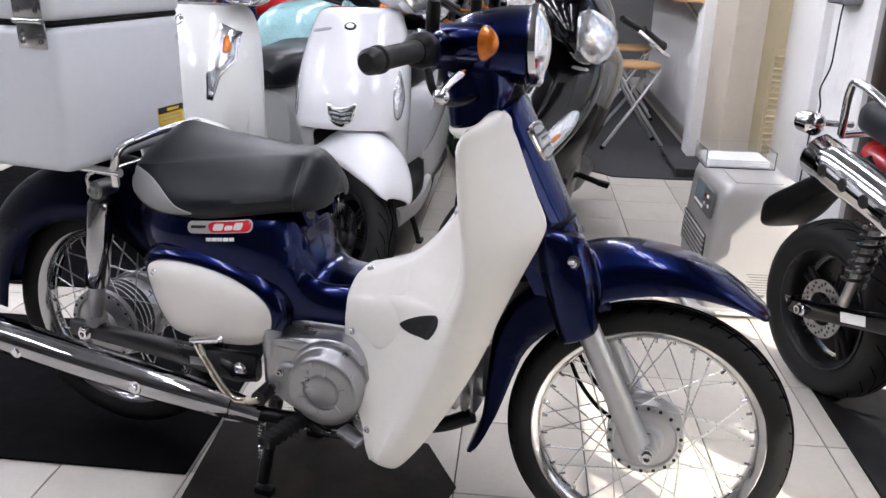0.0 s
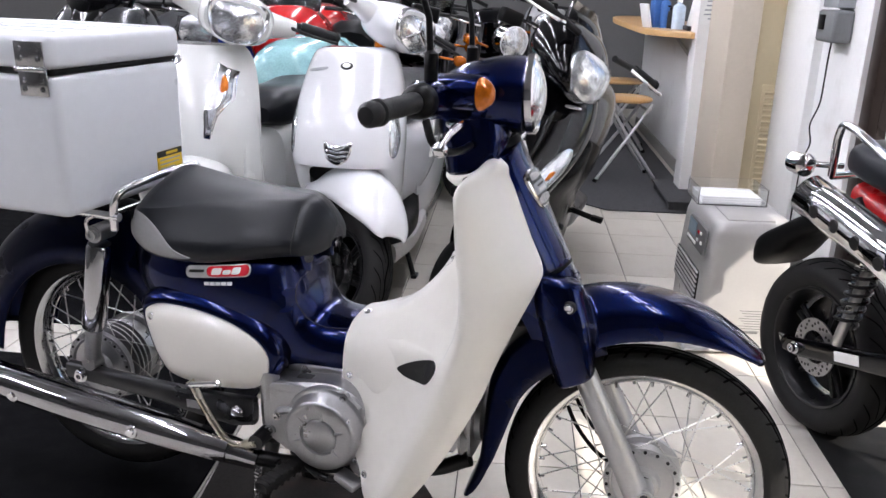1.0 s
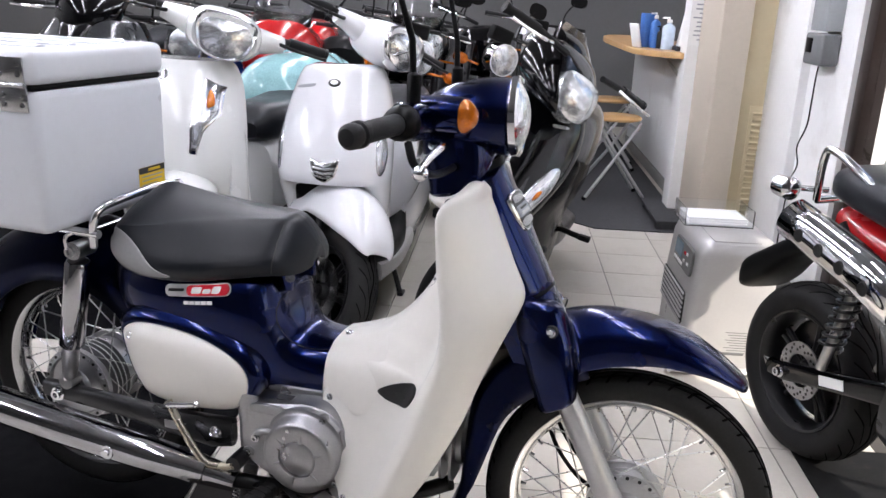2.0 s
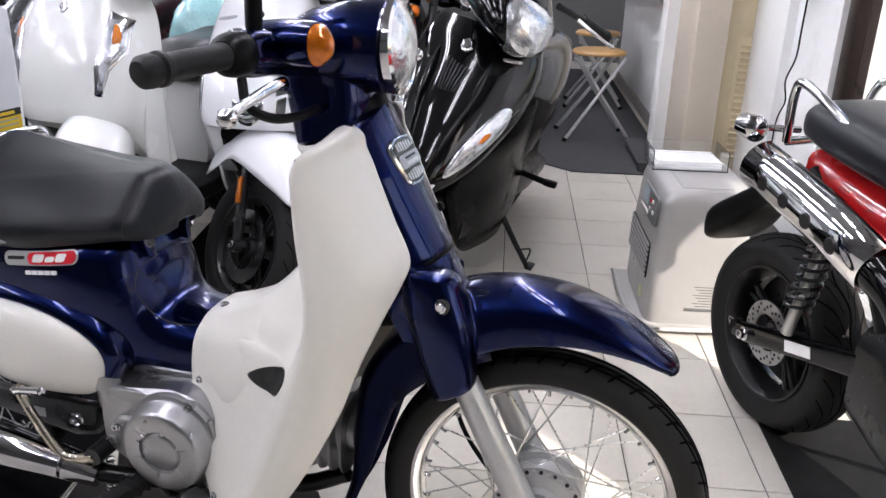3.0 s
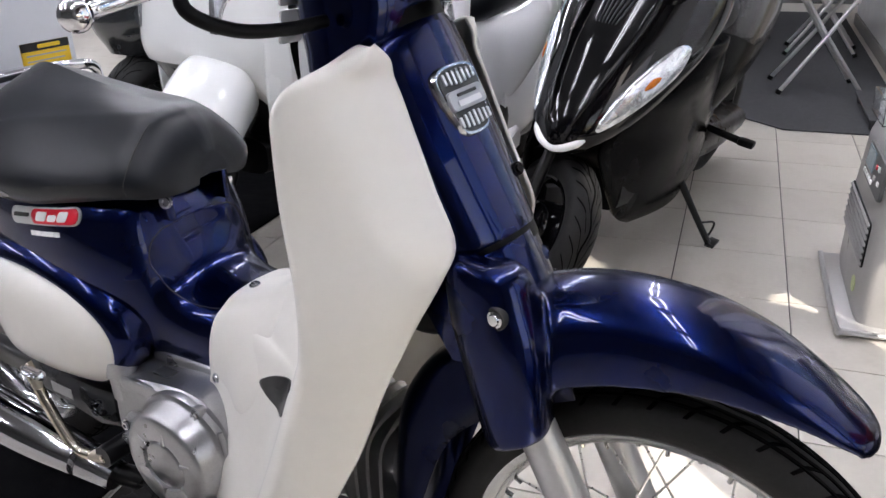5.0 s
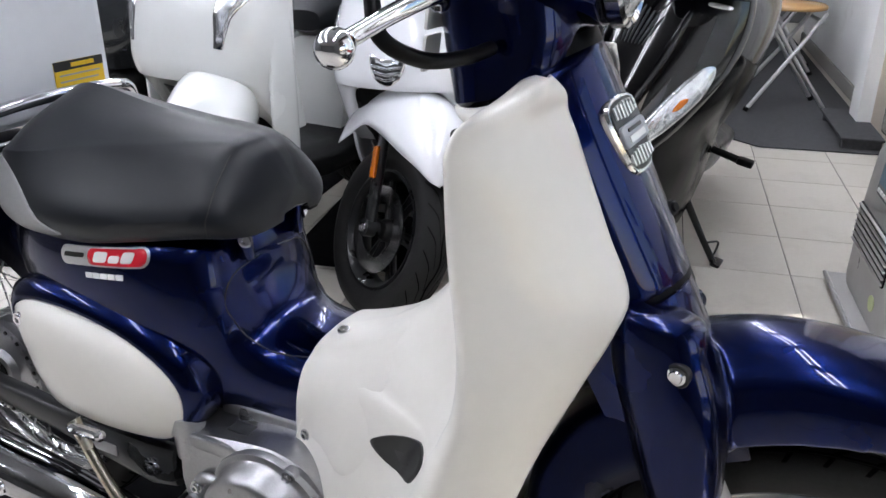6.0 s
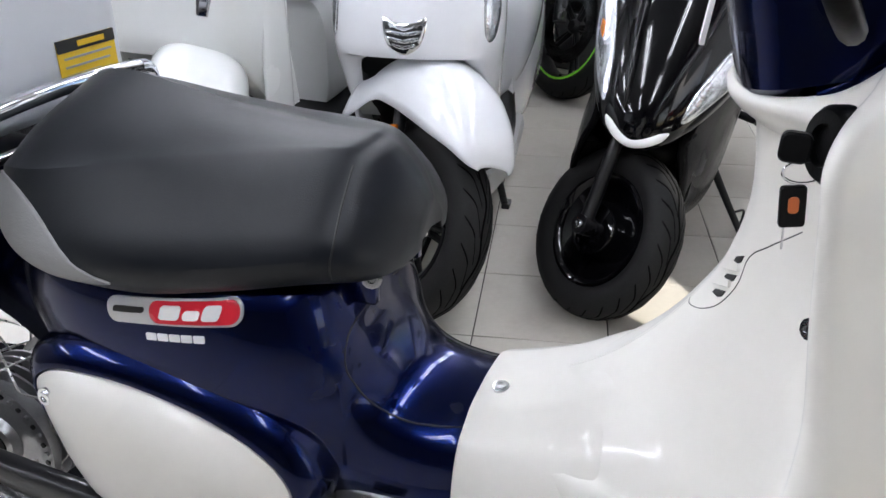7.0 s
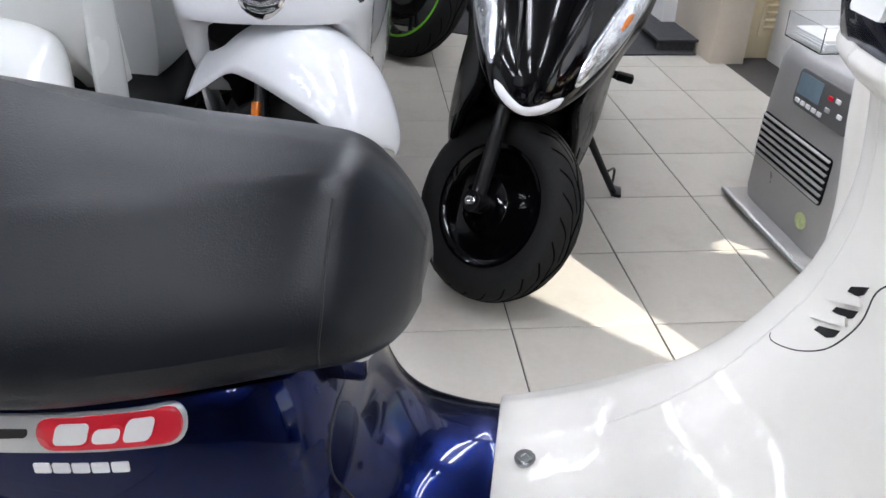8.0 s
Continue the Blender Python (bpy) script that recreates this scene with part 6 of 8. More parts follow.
def fork_pair(ob, S, zc, w=0.075, reflector=True, mat=BLACK_METAL):
    for s in (-1, 1):
        bm = bm_new()
        add_tube(bm, [(0.0, s * w, zc), (-0.06, s * w, zc + 0.13), (-0.10, s * w, zc + 0.215)], [0.016, 0.015, 0.014], 14, 0, S)
        add_tube(bm, [(0.0, s * (w - 0.02), zc), (0.0, s * (w + 0.018), zc)], 0.022, 14, 0, S)
        leg = part("fork_leg", bm, mat, ob)
        bm = bm_new()
        add_bolt(bm, (0, s * (w + 0.018), zc), (0, s, 0), 0.009, 0.008, S)
        part("axle_nut", bm, CHROME, leg)
        if reflector:
            bm = bm_new()
            add_box(bm, (0, 0, 0), (0.020, 0.010, 0.080), 0.003, S @ basis((-0.062, s * (w + 0.020), zc + 0.15), (0.90, 0, 0.42), (0, 1, 0)))
            part("reflector", bm, AMBER, leg, "amber side reflector")


KY = [(0.40, -0.118, 0.160, 0.120), (0.47, -0.090, 0.176, 0.130), (0.575, -0.058, 0.187, 0.14), (0.62, -0.056, 0.190, 0.145), (0.70, -0.075, 0.188, 0.14), (0.80, -0.125, 0.176, 0.13), (0.88, -0.170, 0.156, 0.11), (0.93, -0.200, 0.134, 0.09), (0.945, -0.225, 0.105, 0.06)]


def axis_turn(px, pz, degrees, rake=26):
    up = Vector((-math.sin(radians(rake)), 0, math.cos(radians(rake))))
    p = Vector((px, 0, pz))
    return Matrix.Translation(p) @ Matrix.Rotation(radians(degrees), 4, up) @ Matrix.Translation(-p)


def white_scooter(m):
    ob = thing("scooter", "glossy white retro scooter with chrome-ringed headlight", "scooter", m, "parked scooters")
    S = axis_turn(-0.14, 0.45, 55)
    cast_wheel(ob, "front_wheel", S @ Matrix.Translation((-0.012, 0, 0.232)), 0.230, 0.096, 0.154, BLACK_METAL, 6)
    fork_pair(ob, S, 0.236, 0.072)
    shell_fender(ob, S, WHITE_PAINT, [(0.158, 0.446, 0.434, 0.044), (0.142, 0.49, 0.438, 0.068), (0.098, 0.538, 0.448, 0.085), (0.036, 0.576, 0.452, 0.096), (-0.044, 0.592, 0.454, 0.099), (-0.114, 0.588, 0.452, 0.099), (-0.169, 0.57, 0.44, 0.098), (-0.224, 0.545, 0.388, 0.094), (-0.274, 0.51, 0.345, 0.086)])
    bm = bm_new()
    rows = apron_rows(KY, seg=61, arch=0.580, flat=6)
    add_loft(bm, [r + [r[-1] - Vector((0.05, 0.006, 0)), r[0] - Vector((0.05, -0.006, 0))] for r in rows])
    part("apron", bm, WHITE_PAINT, ob)
    for s in (-1, 1):
        bm = bm_new()
        rows = []
        for z, x, y, a, b in ((0.54, -0.225, 0.168, 0.030, 0.008), (0.46, -0.232, 0.166, 0.034, 0.009), (0.36, -0.26, 0.158, 0.045, 0.011), (0.28, -0.31, 0.150, 0.045, 0.011)):
            rows.append([Vector((x + cx * a, s * (y + cy * b), z)) for cx, cy in (superellipse(2 * math.pi * k / 20, 2.8) for k in range(20))])
        dense = [spline([r[k] for r in rows], 18) for k in range(20)]
        add_loft(bm, [[c[i] for c in dense] for i in range(19)])
        part("side_skirt", bm, WHITE_PAINT, ob)
    bm = bm_new()
    add_hull(bm, [(-0.13, 0.52, 0.57, 0.12, 4), (-0.20, 0.42, 0.60, 0.14, 4), (-0.27, 0.30, 0.90, 0.13, 4), (-0.33, 0.30, 0.90, 0.12, 4)], 14, 24)
    part("inner_panel", bm, BLACK_PLASTIC, ob)
    trim = lens_on(ob, KY, [(-0.047, 0.664), (-0.024, 0.655), (0.0, 0.652), (0.024, 0.655), (0.047, 0.664), (0.043, 0.628), (0.028, 0.600), (0.0, 0.588), (-0.028, 0.600), (-0.043, 0.628)], "grille_trim", CHROME, 0.004, "chrome grille trim with a small lamp")
    lens_on(ob, KY, [(-0.038, 0.648), (0.0, 0.640), (0.038, 0.648), (0.032, 0.620), (0.018, 0.603), (-0.018, 0.603), (-0.032, 0.620)], "grille_slot", BLACK_INK, 0.001, off=0.0052)
    for z, w in ((0.634, 0.035), (0.621, 0.031), (0.609, 0.022)):
        lens_on(ob, KY, [(-w, z + 0.005), (0.0, z - 0.001), (w, z + 0.005), (w, z - 0.002), (0.0, z - 0.008), (-w, z - 0.002)], "grille_bar", LENS, 0.002, off=0.0062, n=24)
    for s in (-1, 1):
        lens_on(ob, KY, [(s * 0.164, 0.765), (s * 0.176, 0.73), (s * 0.184, 0.68), (s * 0.179, 0.622), (s * 0.166, 0.612), (s * 0.158, 0.65), (s * 0.156, 0.71)], "turn_signal", LENS, 0.004, "clear slim turn signal lens")
    lens_on(ob, KY, [(0.021 * math.cos(a), 0.893 + 0.012 * math.sin(a)) for a in (k * math.pi / 6 for k in range(12))], "maker_badge", BLACK_INK, 0.003, "small oval badge")
    lens_on(ob, KY, [(0.013 * math.cos(a), 0.893 + 0.007 * math.sin(a)) for a in (k * math.pi / 6 for k in range(12))], "badge_ring", SILVER_INK, 0.001, off=0.0055)
    lens_on(ob, KY, [(-0.128, 0.870), (-0.070, 0.880), (-0.068, 0.888), (-0.126, 0.878)], "lettering_bar", GREY_INK, 0.0006, off=0.001)
    C = S @ Matrix.Translation((-0.03, 0.02, 0.035))
    # handlebar cowl with headlight
    bm = bm_new()
    add_hull(bm, [(-0.36, 0.975, 1.04, 0.07, 2.6), (-0.31, 0.945, 1.07, 0.10, 2.6), (-0.24, 0.935, 1.085, 0.105, 2.5), (-0.18, 0.945, 1.085, 0.10, 2.4), (-0.145, 0.955, 1.078, 0.088, 2.4)], 20, 32, C)
    part("handlebar_cowl", bm, WHITE_PAINT, ob)
    for s in (-1, 1):
        bm = bm_new()
        add_tube(bm, [(-0.28, s * 0.06, 1.015), (-0.29, s * 0.13, 1.025), (-0.30, s * 0.185, 1.03)], [0.05, 0.036, 0.026], 18, 10, C)
        part("cowl_arm", bm, WHITE_PAINT, ob)
    F = C @ basis((-0.145, 0, 1.015), (0, 1, 0), (-0.22, 0, 1))
    ol = [(p.x, p.y) for p in closed_spline([(0, 0.072, 0), (0.062, 0.055, 0), (0.080, 0.010, 0), (0.052, -0.045, 0), (0, -0.066, 0), (-0.052, -0.045, 0), (-0.080, 0.010, 0), (-0.062, 0.055, 0)], 40)]
    bm = bm_new()
    add_loft(bm, [[F @ Vector((p[0] * s, p[1] * s, h)) for p in ol] for s, h in ((1.06, -0.03), (1.06, 0.004), (1.0, 0.012), (0.90, 0.006))], cap=False)
    part("headlight_rim", bm, CHROME, ob, "chrome headlight rim")
    bm = bm_new()
    add_pillow(bm, [(p[0] * 0.92, p[1] * 0.92) for p in ol], 0.022, F @ Matrix.Translation((0, 0, 0.002)), 7, 2.2)
    part("headlight_lens", bm, LENS, ob)
    bm = bm_new()
    for a in (90, 215, 325):
        add_tube(bm, [F @ Vector((0, 0, 0.026)), F @ Vector((0.05 * math.cos(radians(a)), 0.05 * math.sin(radians(a)), 0.018))], 0.004, 8)
    part("reflector_rib", bm, CHROME, ob)
    handlebar(ob, C, 1.03, 0.33, -0.29, lever=BLACK_METAL)
    scooter_rear(ob, WHITE_PAINT, 0.77, w=0.17)
    bm = bm_new()
    add_hull(bm, [(-0.62, 0.22, 0.50, 0.150, 3.5), (-0.80, 0.20, 0.60, 0.178, 3.5), (-1.10, 0.26, 0.64, 0.178, 3.2), (-1.38, 0.40, 0.64, 0.12, 3)], 18, 24)
    part("side_cover", bm, WHITE_PAINT, ob)
    bm = bm_new()
    add_hull(bm, [(-0.20, 0.20, 0.30, 0.165, 4), (-0.45, 0.19, 0.27, 0.182, 4), (-0.70, 0.20, 0.30, 0.175, 4)], 12, 20)
    part("floor_trim", bm, SILVER, ob, "silver floorboard trim")
    stand_legs(ob, -0.62, side=False)
    return ob


SZ = [(0.44, -0.035, 0.205, 0.165), (0.595, 0.016, 0.218, 0.17), (0.66, 0.020, 0.223, 0.17), (0.76, 0.000, 0.218, 0.16), (0.86, -0.045, 0.196, 0.14), (0.92, -0.085, 0.170, 0.11), (0.95, -0.115, 0.140, 0.08)]


def offwhite_scooter(m):
    ob = thing("scooter", "off-white scooter with large trapezoid headlight", "scooter", m, "parked scooters")
    S = axis_turn(-0.12, 0.45, 38)
    cast_wheel(ob, "front_wheel", S @ Matrix.Translation((0, 0, 0.215)), 0.215, 0.10, 0.135, BLACK_METAL, 5)
    fork_pair(ob, S, 0.215, 0.072, False)
    shell_fender(ob, S, OFFWHITE_PAINT, [(0.228, 0.430, 0.412, 0.070), (0.240, 0.490, 0.412, 0.094), (0.225, 0.552, 0.425, 0.107), (0.165, 0.603, 0.448, 0.112), (0.08, 0.628, 0.460, 0.114), (0.0, 0.632, 0.462, 0.114), (-0.10, 0.618, 0.460, 0.110)], 2.8)
    bm = bm_new()
    rows = apron_rows(SZ, seg=61, arch=0.590, flat=6)
    add_loft(bm, [r + [r[-1] - Vector((0.05, 0.006, 0)), r[0] - Vector((0.05, -0.006, 0))] for r in rows])
    part("apron", bm, OFFWHITE_PAINT, ob)
    for s in (-1, 1):
        bm = bm_new()
        rows = []
        for z, x, y, a, b in ((0.80, -0.165, 0.196, 0.035, 0.010), (0.70, -0.150, 0.212, 0.045, 0.011), (0.55, -0.145, 0.216, 0.050, 0.011), (0.43, -0.150, 0.212, 0.050, 0.011), (0.34, -0.175, 0.196, 0.045, 0.012), (0.29, -0.23, 0.178, 0.05, 0.012)):
            rows.append([Vector((x + cx * a, s * (y + cy * b), z)) for cx, cy in (superellipse(2 * math.pi * k / 20, 2.8) for k in range(20))])
        dense = [spline([r[k] for r in rows], 22) for k in range(20)]
        add_loft(bm, [[c[i] for c in dense] for i in range(23)])
        part("side_skirt", bm, OFFWHITE_PAINT, ob)
    bm = bm_new()
    add_hull(bm, [(-0.08, 0.54, 0.58, 0.14, 4), (-0.15, 0.44, 0.60, 0.16, 4), (-0.22, 0.30, 0.90, 0.15, 4), (-0.27, 0.30, 0.90, 0.14, 4)], 14, 24)
    part("inner_panel", bm, BLACK_PLASTIC, ob)
    for s in (-1, 1):
        sh = [(s * 0.138, 0.900), (s * 0.186, 0.872), (s * 0.196, 0.790), (s * 0.166, 0.742), (s * 0.152, 0.672), (s * 0.132, 0.676), (s * 0.128, 0.750), (s * 0.136, 0.820)]
        lens_on(ob, SZ, sh, "signal_trim", CHROME, 0.003, "chrome turn signal trim", angular=True)
        c = Vector((s * 0.163, 0.80))
        lens_on(ob, SZ, [tuple(c + (Vector(p) - c) * 0.80) for p in sh], "turn_signal", LENS, 0.004, "clear angular turn signal lens", off=0.004, angular=True)
        lens_on(ob, SZ, [(s * 0.158, 0.862), (s * 0.170, 0.850), (s * 0.176, 0.818), (s * 0.160, 0.815)], "bulb_cover", AMBER, 0.002, off=0.0075)
    lens_on(ob, SZ, [(-0.018, 0.905), (0, 0.922), (0.018, 0.905), (0.0, 0.888)], "maker_badge", CHROME, 0.003, "small chrome badge")
    C = S @ Matrix.Translation((-0.02, 0, 0.03))
    bm = bm_new()
    add_hull(bm, [(-0.28, 0.985, 1.05, 0.08, 2.6), (-0.22, 0.95, 1.09, 0.115, 2.6), (-0.14, 0.945, 1.105, 0.12, 2.5), (-0.08, 0.955, 1.10, 0.115, 2.4), (-0.045, 0.962, 1.092, 0.10, 2.4)], 20, 32, C)
    part("handlebar_cowl", bm, OFFWHITE_PAINT, ob)
    for s in (-1, 1):
        bm = bm_new()
        add_tube(bm, [(-0.19, s * 0.07, 1.02), (-0.20, s * 0.14, 1.03), (-0.21, s * 0.195, 1.035)], [0.055, 0.038, 0.027], 18, 10, C)
        part("cowl_arm", bm, OFFWHITE_PAINT, ob)
    F = C @ basis((-0.045, 0, 1.025), (0, 1, 0), (-0.20, 0, 1))
    ol = [(p.x, p.y) for p in closed_spline([(-0.04, 0.068, 0), (0.04, 0.068, 0), (0.085, 0.052, 0), (0.088, 0.0, 0), (0.060, -0.050, 0), (0.0, -0.066, 0), (-0.060, -0.050, 0), (-0.088, 0.0, 0), (-0.085, 0.052, 0)], 44)]
    bm = bm_new()
    add_loft(bm, [[F @ Vector((p[0] * s, p[1] * s, h)) for p in ol] for s, h in ((1.05, -0.03), (1.05, 0.004), (1.0, 0.014), (0.90, 0.006))], cap=False)
    part("headlight_rim", bm, CHROME, ob, "chrome headlight rim")
    bm = bm_new()
    add_pillow(bm, [(p[0] * 0.92, p[1] * 0.92) for p in ol], 0.022, F @ Matrix.Translation((0, 0, 0.002)), 7, 2.2)
    part("headlight_lens", bm, LENS, ob)
    handlebar(ob, C, 1.04, 0.34, -0.20, lever=BLACK_METAL)
    scooter_rear(ob, OFFWHITE_PAINT, 0.77)
    stand_legs(ob, -0.62, side=False)
    return ob


BK = [(0.428, 0.020, 0.040, 0.030), (0.45, 0.032, 0.080, 0.070), (0.5, 0.022, 0.126, 0.13), (0.57, -0.018, 0.166, 0.18), (0.66, -0.085, 0.198, 0.215), (0.75, -0.165, 0.206, 0.20), (0.83, -0.235, 0.192, 0.16), (0.88, -0.285, 0.165, 0.12), (0.9, -0.305, 0.140, 0.09)]
BP = 1.75


def black_scooter(m):
    ob = thing("scooter", "glossy black sporty scooter with pointed nose", "scooter", m, "parked scooters")
    S = axis_turn(-0.13, 0.42, 52)
    cast_wheel(ob, "front_wheel", S @ Matrix.Translation((-0.020, 0, 0.205)), 0.198, 0.088, 0.130, BLACK_PAINT, 3, "black gloss pressed wheel", disc=False)
    bm = bm_new()
    add_lathe(bm, [(0.0, -0.052), (0.03, -0.052), (0.058, -0.045), (0.066, -0.03), (0.068, 0.03), (0.0, 0.04)], 36, S @ Matrix.Translation((-0.020, 0, 0.205)))
    part("brake_drum", bm, BLACK_PAINT, ob)
    bm = bm_new()
    add_lathe(bm, [(0.0, -0.012), (0.060, -0.012), (0.100, -0.020), (0.118, -0.024), (0.118, -0.014), (0.100, -0.010), (0.0, -0.002)], 40, S @ Matrix.Translation((-0.020, 0, 0.205)))
    part("wheel_dish", bm, BLACK_PAINT, ob, "pressed black wheel dish")
    fork_pair(ob, S @ Matrix.Translation((-0.020, 0, 0)), 0.205, 0.070, False)
    bm = bm_new()
    rows = apron_rows(BK, power=BP)
    add_loft(bm, [r + [r[-1] - Vector((0.05, 0.008, 0)), r[0] - Vector((0.05, -0.008, 0))] for r in rows])
    part("apron", bm, BLACK_PAINT, ob)
    bm = bm_new()
    add_hull(bm, [(-0.02, 0.42, 0.46, 0.05, 3), (-0.12, 0.37, 0.50, 0.09, 3), (-0.26, 0.24, 0.58, 0.13, 4), (-0.38, 0.22, 0.78, 0.15, 4), (-0.44, 0.24, 0.76, 0.14, 4)], 18, 26)
    part("inner_panel", bm, BLACK_PLASTIC, ob)
    # white strip under the nose
    bm = bm_new()
    pts = []
    for k in range(21):
        y = -0.070 + 0.14 * k / 20
        p, nn = apron_at(BK, 0.441 + 0.032 * (abs(y) / 0.070) ** 1.7, y * 0.94, BP)
        pts.append(p + nn * 0.001)
    add_tube(bm, pts, [0.003, 0.007] + [0.0095] * 17 + [0.007, 0.003], 10)
    part("nose_strip", bm, WHITE_INK, ob, "white trim strip under the nose")
    for s in (-1, 1):
        sh = [(s * 0.080, 0.500), (s * 0.100, 0.506), (s * 0.140, 0.556), (s * 0.174, 0.622), (s * 0.180, 0.682), (s * 0.158, 0.690), (s * 0.124, 0.640), (s * 0.092, 0.566)]
        lens_on(ob, BK, sh, "turn_signal", LENS, 0.006, "long clear turn signal lens", power=BP)
        lens_on(ob, BK, [(s * 0.132, 0.594), (s * 0.144, 0.600), (s * 0.151, 0.622), (s * 0.138, 0.618)], "bulb_cover", AMBER, 0.002, off=0.008, power=BP)
        lens_on(ob, BK, [(s * 0.03, 0.52), (s * 0.040, 0.52), (s * 0.085, 0.70), (s * 0.090, 0.80), (s * 0.078, 0.80), (s * 0.070, 0.70)], "nose_crease", BLACK_PAINT, 0.012, power=BP)
    for k in range(7):
        lens_on(ob, BK, [(-0.040 + 0.012 * k, 0.79 - 0.003 * k), (-0.035 + 0.012 * k, 0.79 - 0.003 * k), (-0.028 + 0.0085 * k, 0.72), (-0.032 + 0.0085 * k, 0.72)], "grille_slat", GREY_PLASTIC, 0.003, power=BP, n=12)
    lens_on(ob, BK, [(0.020 * math.cos(a), 0.835 + 0.018 * math.sin(a)) for a in (k * math.pi / 6 for k in range(12))], "maker_badge", CHROME, 0.003, "round silver badge", power=BP)
    lens_on(ob, BK, [(0.115, 0.815), (0.155, 0.812), (0.155, 0.820), (0.115, 0.823)], "lettering_bar", SILVER_INK, 0.0006, off=0.001, power=BP)
    # side panels and cowl
    for s in (-1, 1):
        bm = bm_new()
        rows = []
        for z, xf, yf, xb, yb in ((0.68, -0.27, 0.180, -0.50, 0.190), (0.58, -0.165, 0.158, -0.53, 0.190), (0.50, -0.075, 0.112, -0.56, 0.182), (0.44, -0.045, 0.098, -0.60, 0.178), (0.37, -0.065, 0.116, -0.64, 0.172), (0.30, -0.105, 0.128, -0.68, 0.166), (0.23, -0.17, 0.134, -0.70, 0.158), (0.18, -0.27, 0.132, -0.68, 0.146)):
            rows.append([Vector((xf + (xb - xf) * f, s * (yf + (yb - yf) * f + 0.030 * math.sin(math.pi * f)), z)) for f in (k / 16 for k in range(17))])
        dense = [spline([r[k] for r in rows], 26) for k in range(17)]
        add_loft(bm, [[c[i] for c in dense] for i in range(27)], closed=False)
        part("side_panel", bm, SATIN_BLACK, ob, "matt black side panel", thick=0.012)
    bm = bm_new()
    add_hull(bm, [(-0.20, 0.24, 0.40, 0.11, 3), (-0.30, 0.18, 0.44, 0.160, 3.4), (-0.45, 0.165, 0.42, 0.165, 3.6), (-0.62, 0.19, 0.42, 0.160, 3.4), (-0.78, 0.28, 0.50, 0.140, 3)], 18, 28)
    part("floor_body", bm, BLACK_PLASTIC, ob, "matt black floorboard body")
    C = axis_turn(-0.13, 0.42, 52) @ Matrix.Translation((-0.10, 0, 0.02))
    bm = bm_new()
    add_hull(bm, [(-0.34, 0.93, 1.00, 0.08, 2.8), (-0.28, 0.89, 1.06, 0.125, 2.8), (-0.20, 0.865, 1.07, 0.135, 2.6), (-0.12, 0.86, 1.02, 0.125, 2.4), (-0.06, 0.865, 0.96, 0.095, 2.3), (-0.04, 0.88, 0.93, 0.06, 2.2)], 24, 32, C)
    part("handlebar_cowl", bm, BLACK_PAINT, ob)
    bm = bm_new()
    rows = []
    for z, x, w in ((0.93, -0.06, 0.09), (1.0, -0.125, 0.105), (1.07, -0.19, 0.095), (1.12, -0.24, 0.06)):
        rows.append([C @ Vector((x - 0.05 * (abs(g) ** 2), g * w, z)) for g in (-1 + 2 * k / 16 for k in range(17))])
    add_loft(bm, rows, closed=False)
    part("visor", bm, BLACK_PAINT, ob, thick=0.004)
    F = C @ basis((-0.060, 0, 0.945), (0, 1, 0), (-0.50, 0, 1))
    ol = [(p.x, p.y) for p in closed_spline([(-0.050, 0.070, 0), (0.050, 0.070, 0), (0.086, 0.040, 0), (0.078, -0.020, 0), (0.045, -0.066, 0), (0.0, -0.078, 0), (-0.045, -0.066, 0), (-0.078, -0.020, 0), (-0.086, 0.040, 0)], 40)]
    bm = bm_new()
    add_pillow(bm, ol, 0.030, F @ Matrix.Translation((0, 0, 0.006)), 8, 2.2, back=0.05)
    part("headlight_lens", bm, LENS, ob, "clear faceted headlight lens")
    handlebar(ob, S, 1.06, 0.34, -0.22)
    scooter_rear(ob, SATIN_BLACK, 0.77, w=0.16)
    side_stand(ob, -0.575)
    bm = bm_new()
    add_hull(bm, [(-0.62, 0.55, 0.80, 0.10, 3), (-0.80, 0.50, 0.82, 0.175, 3), (-1.0, 0.52, 0.84, 0.18, 3), (-1.15, 0.60, 0.82, 0.12, 3)], 16, 24)
    part("seat_wrap", bm, material("clear wrapping film", (0.035, 0.036, 0.038), 0.2, 0, 0.5, vary=0.3, scale=14, bump=0.9, bump_scale=30), ob, "crinkled clear plastic film over the seat")
    bm = bm_new()
    add_tube(bm, [(-0.85, 0.10, 0.31), (-0.85, 0.23, 0.30)], 0.012, 10)
    add_box(bm, (-0.85, 0.25, 0.30), (0.035, 0.05, 0.022), 0.005)
    part("footpeg", bm, BLACK_PLASTIC, ob)
    return ob


white_scooter(pose(-0.320, 3.03, 0, 0, 0, -95))
offwhite_scooter(pose(-0.848, 3.03, 0, 0, 0, -104))
black_scooter(pose(0.085, 3.095, 0, -11, 0, -106))


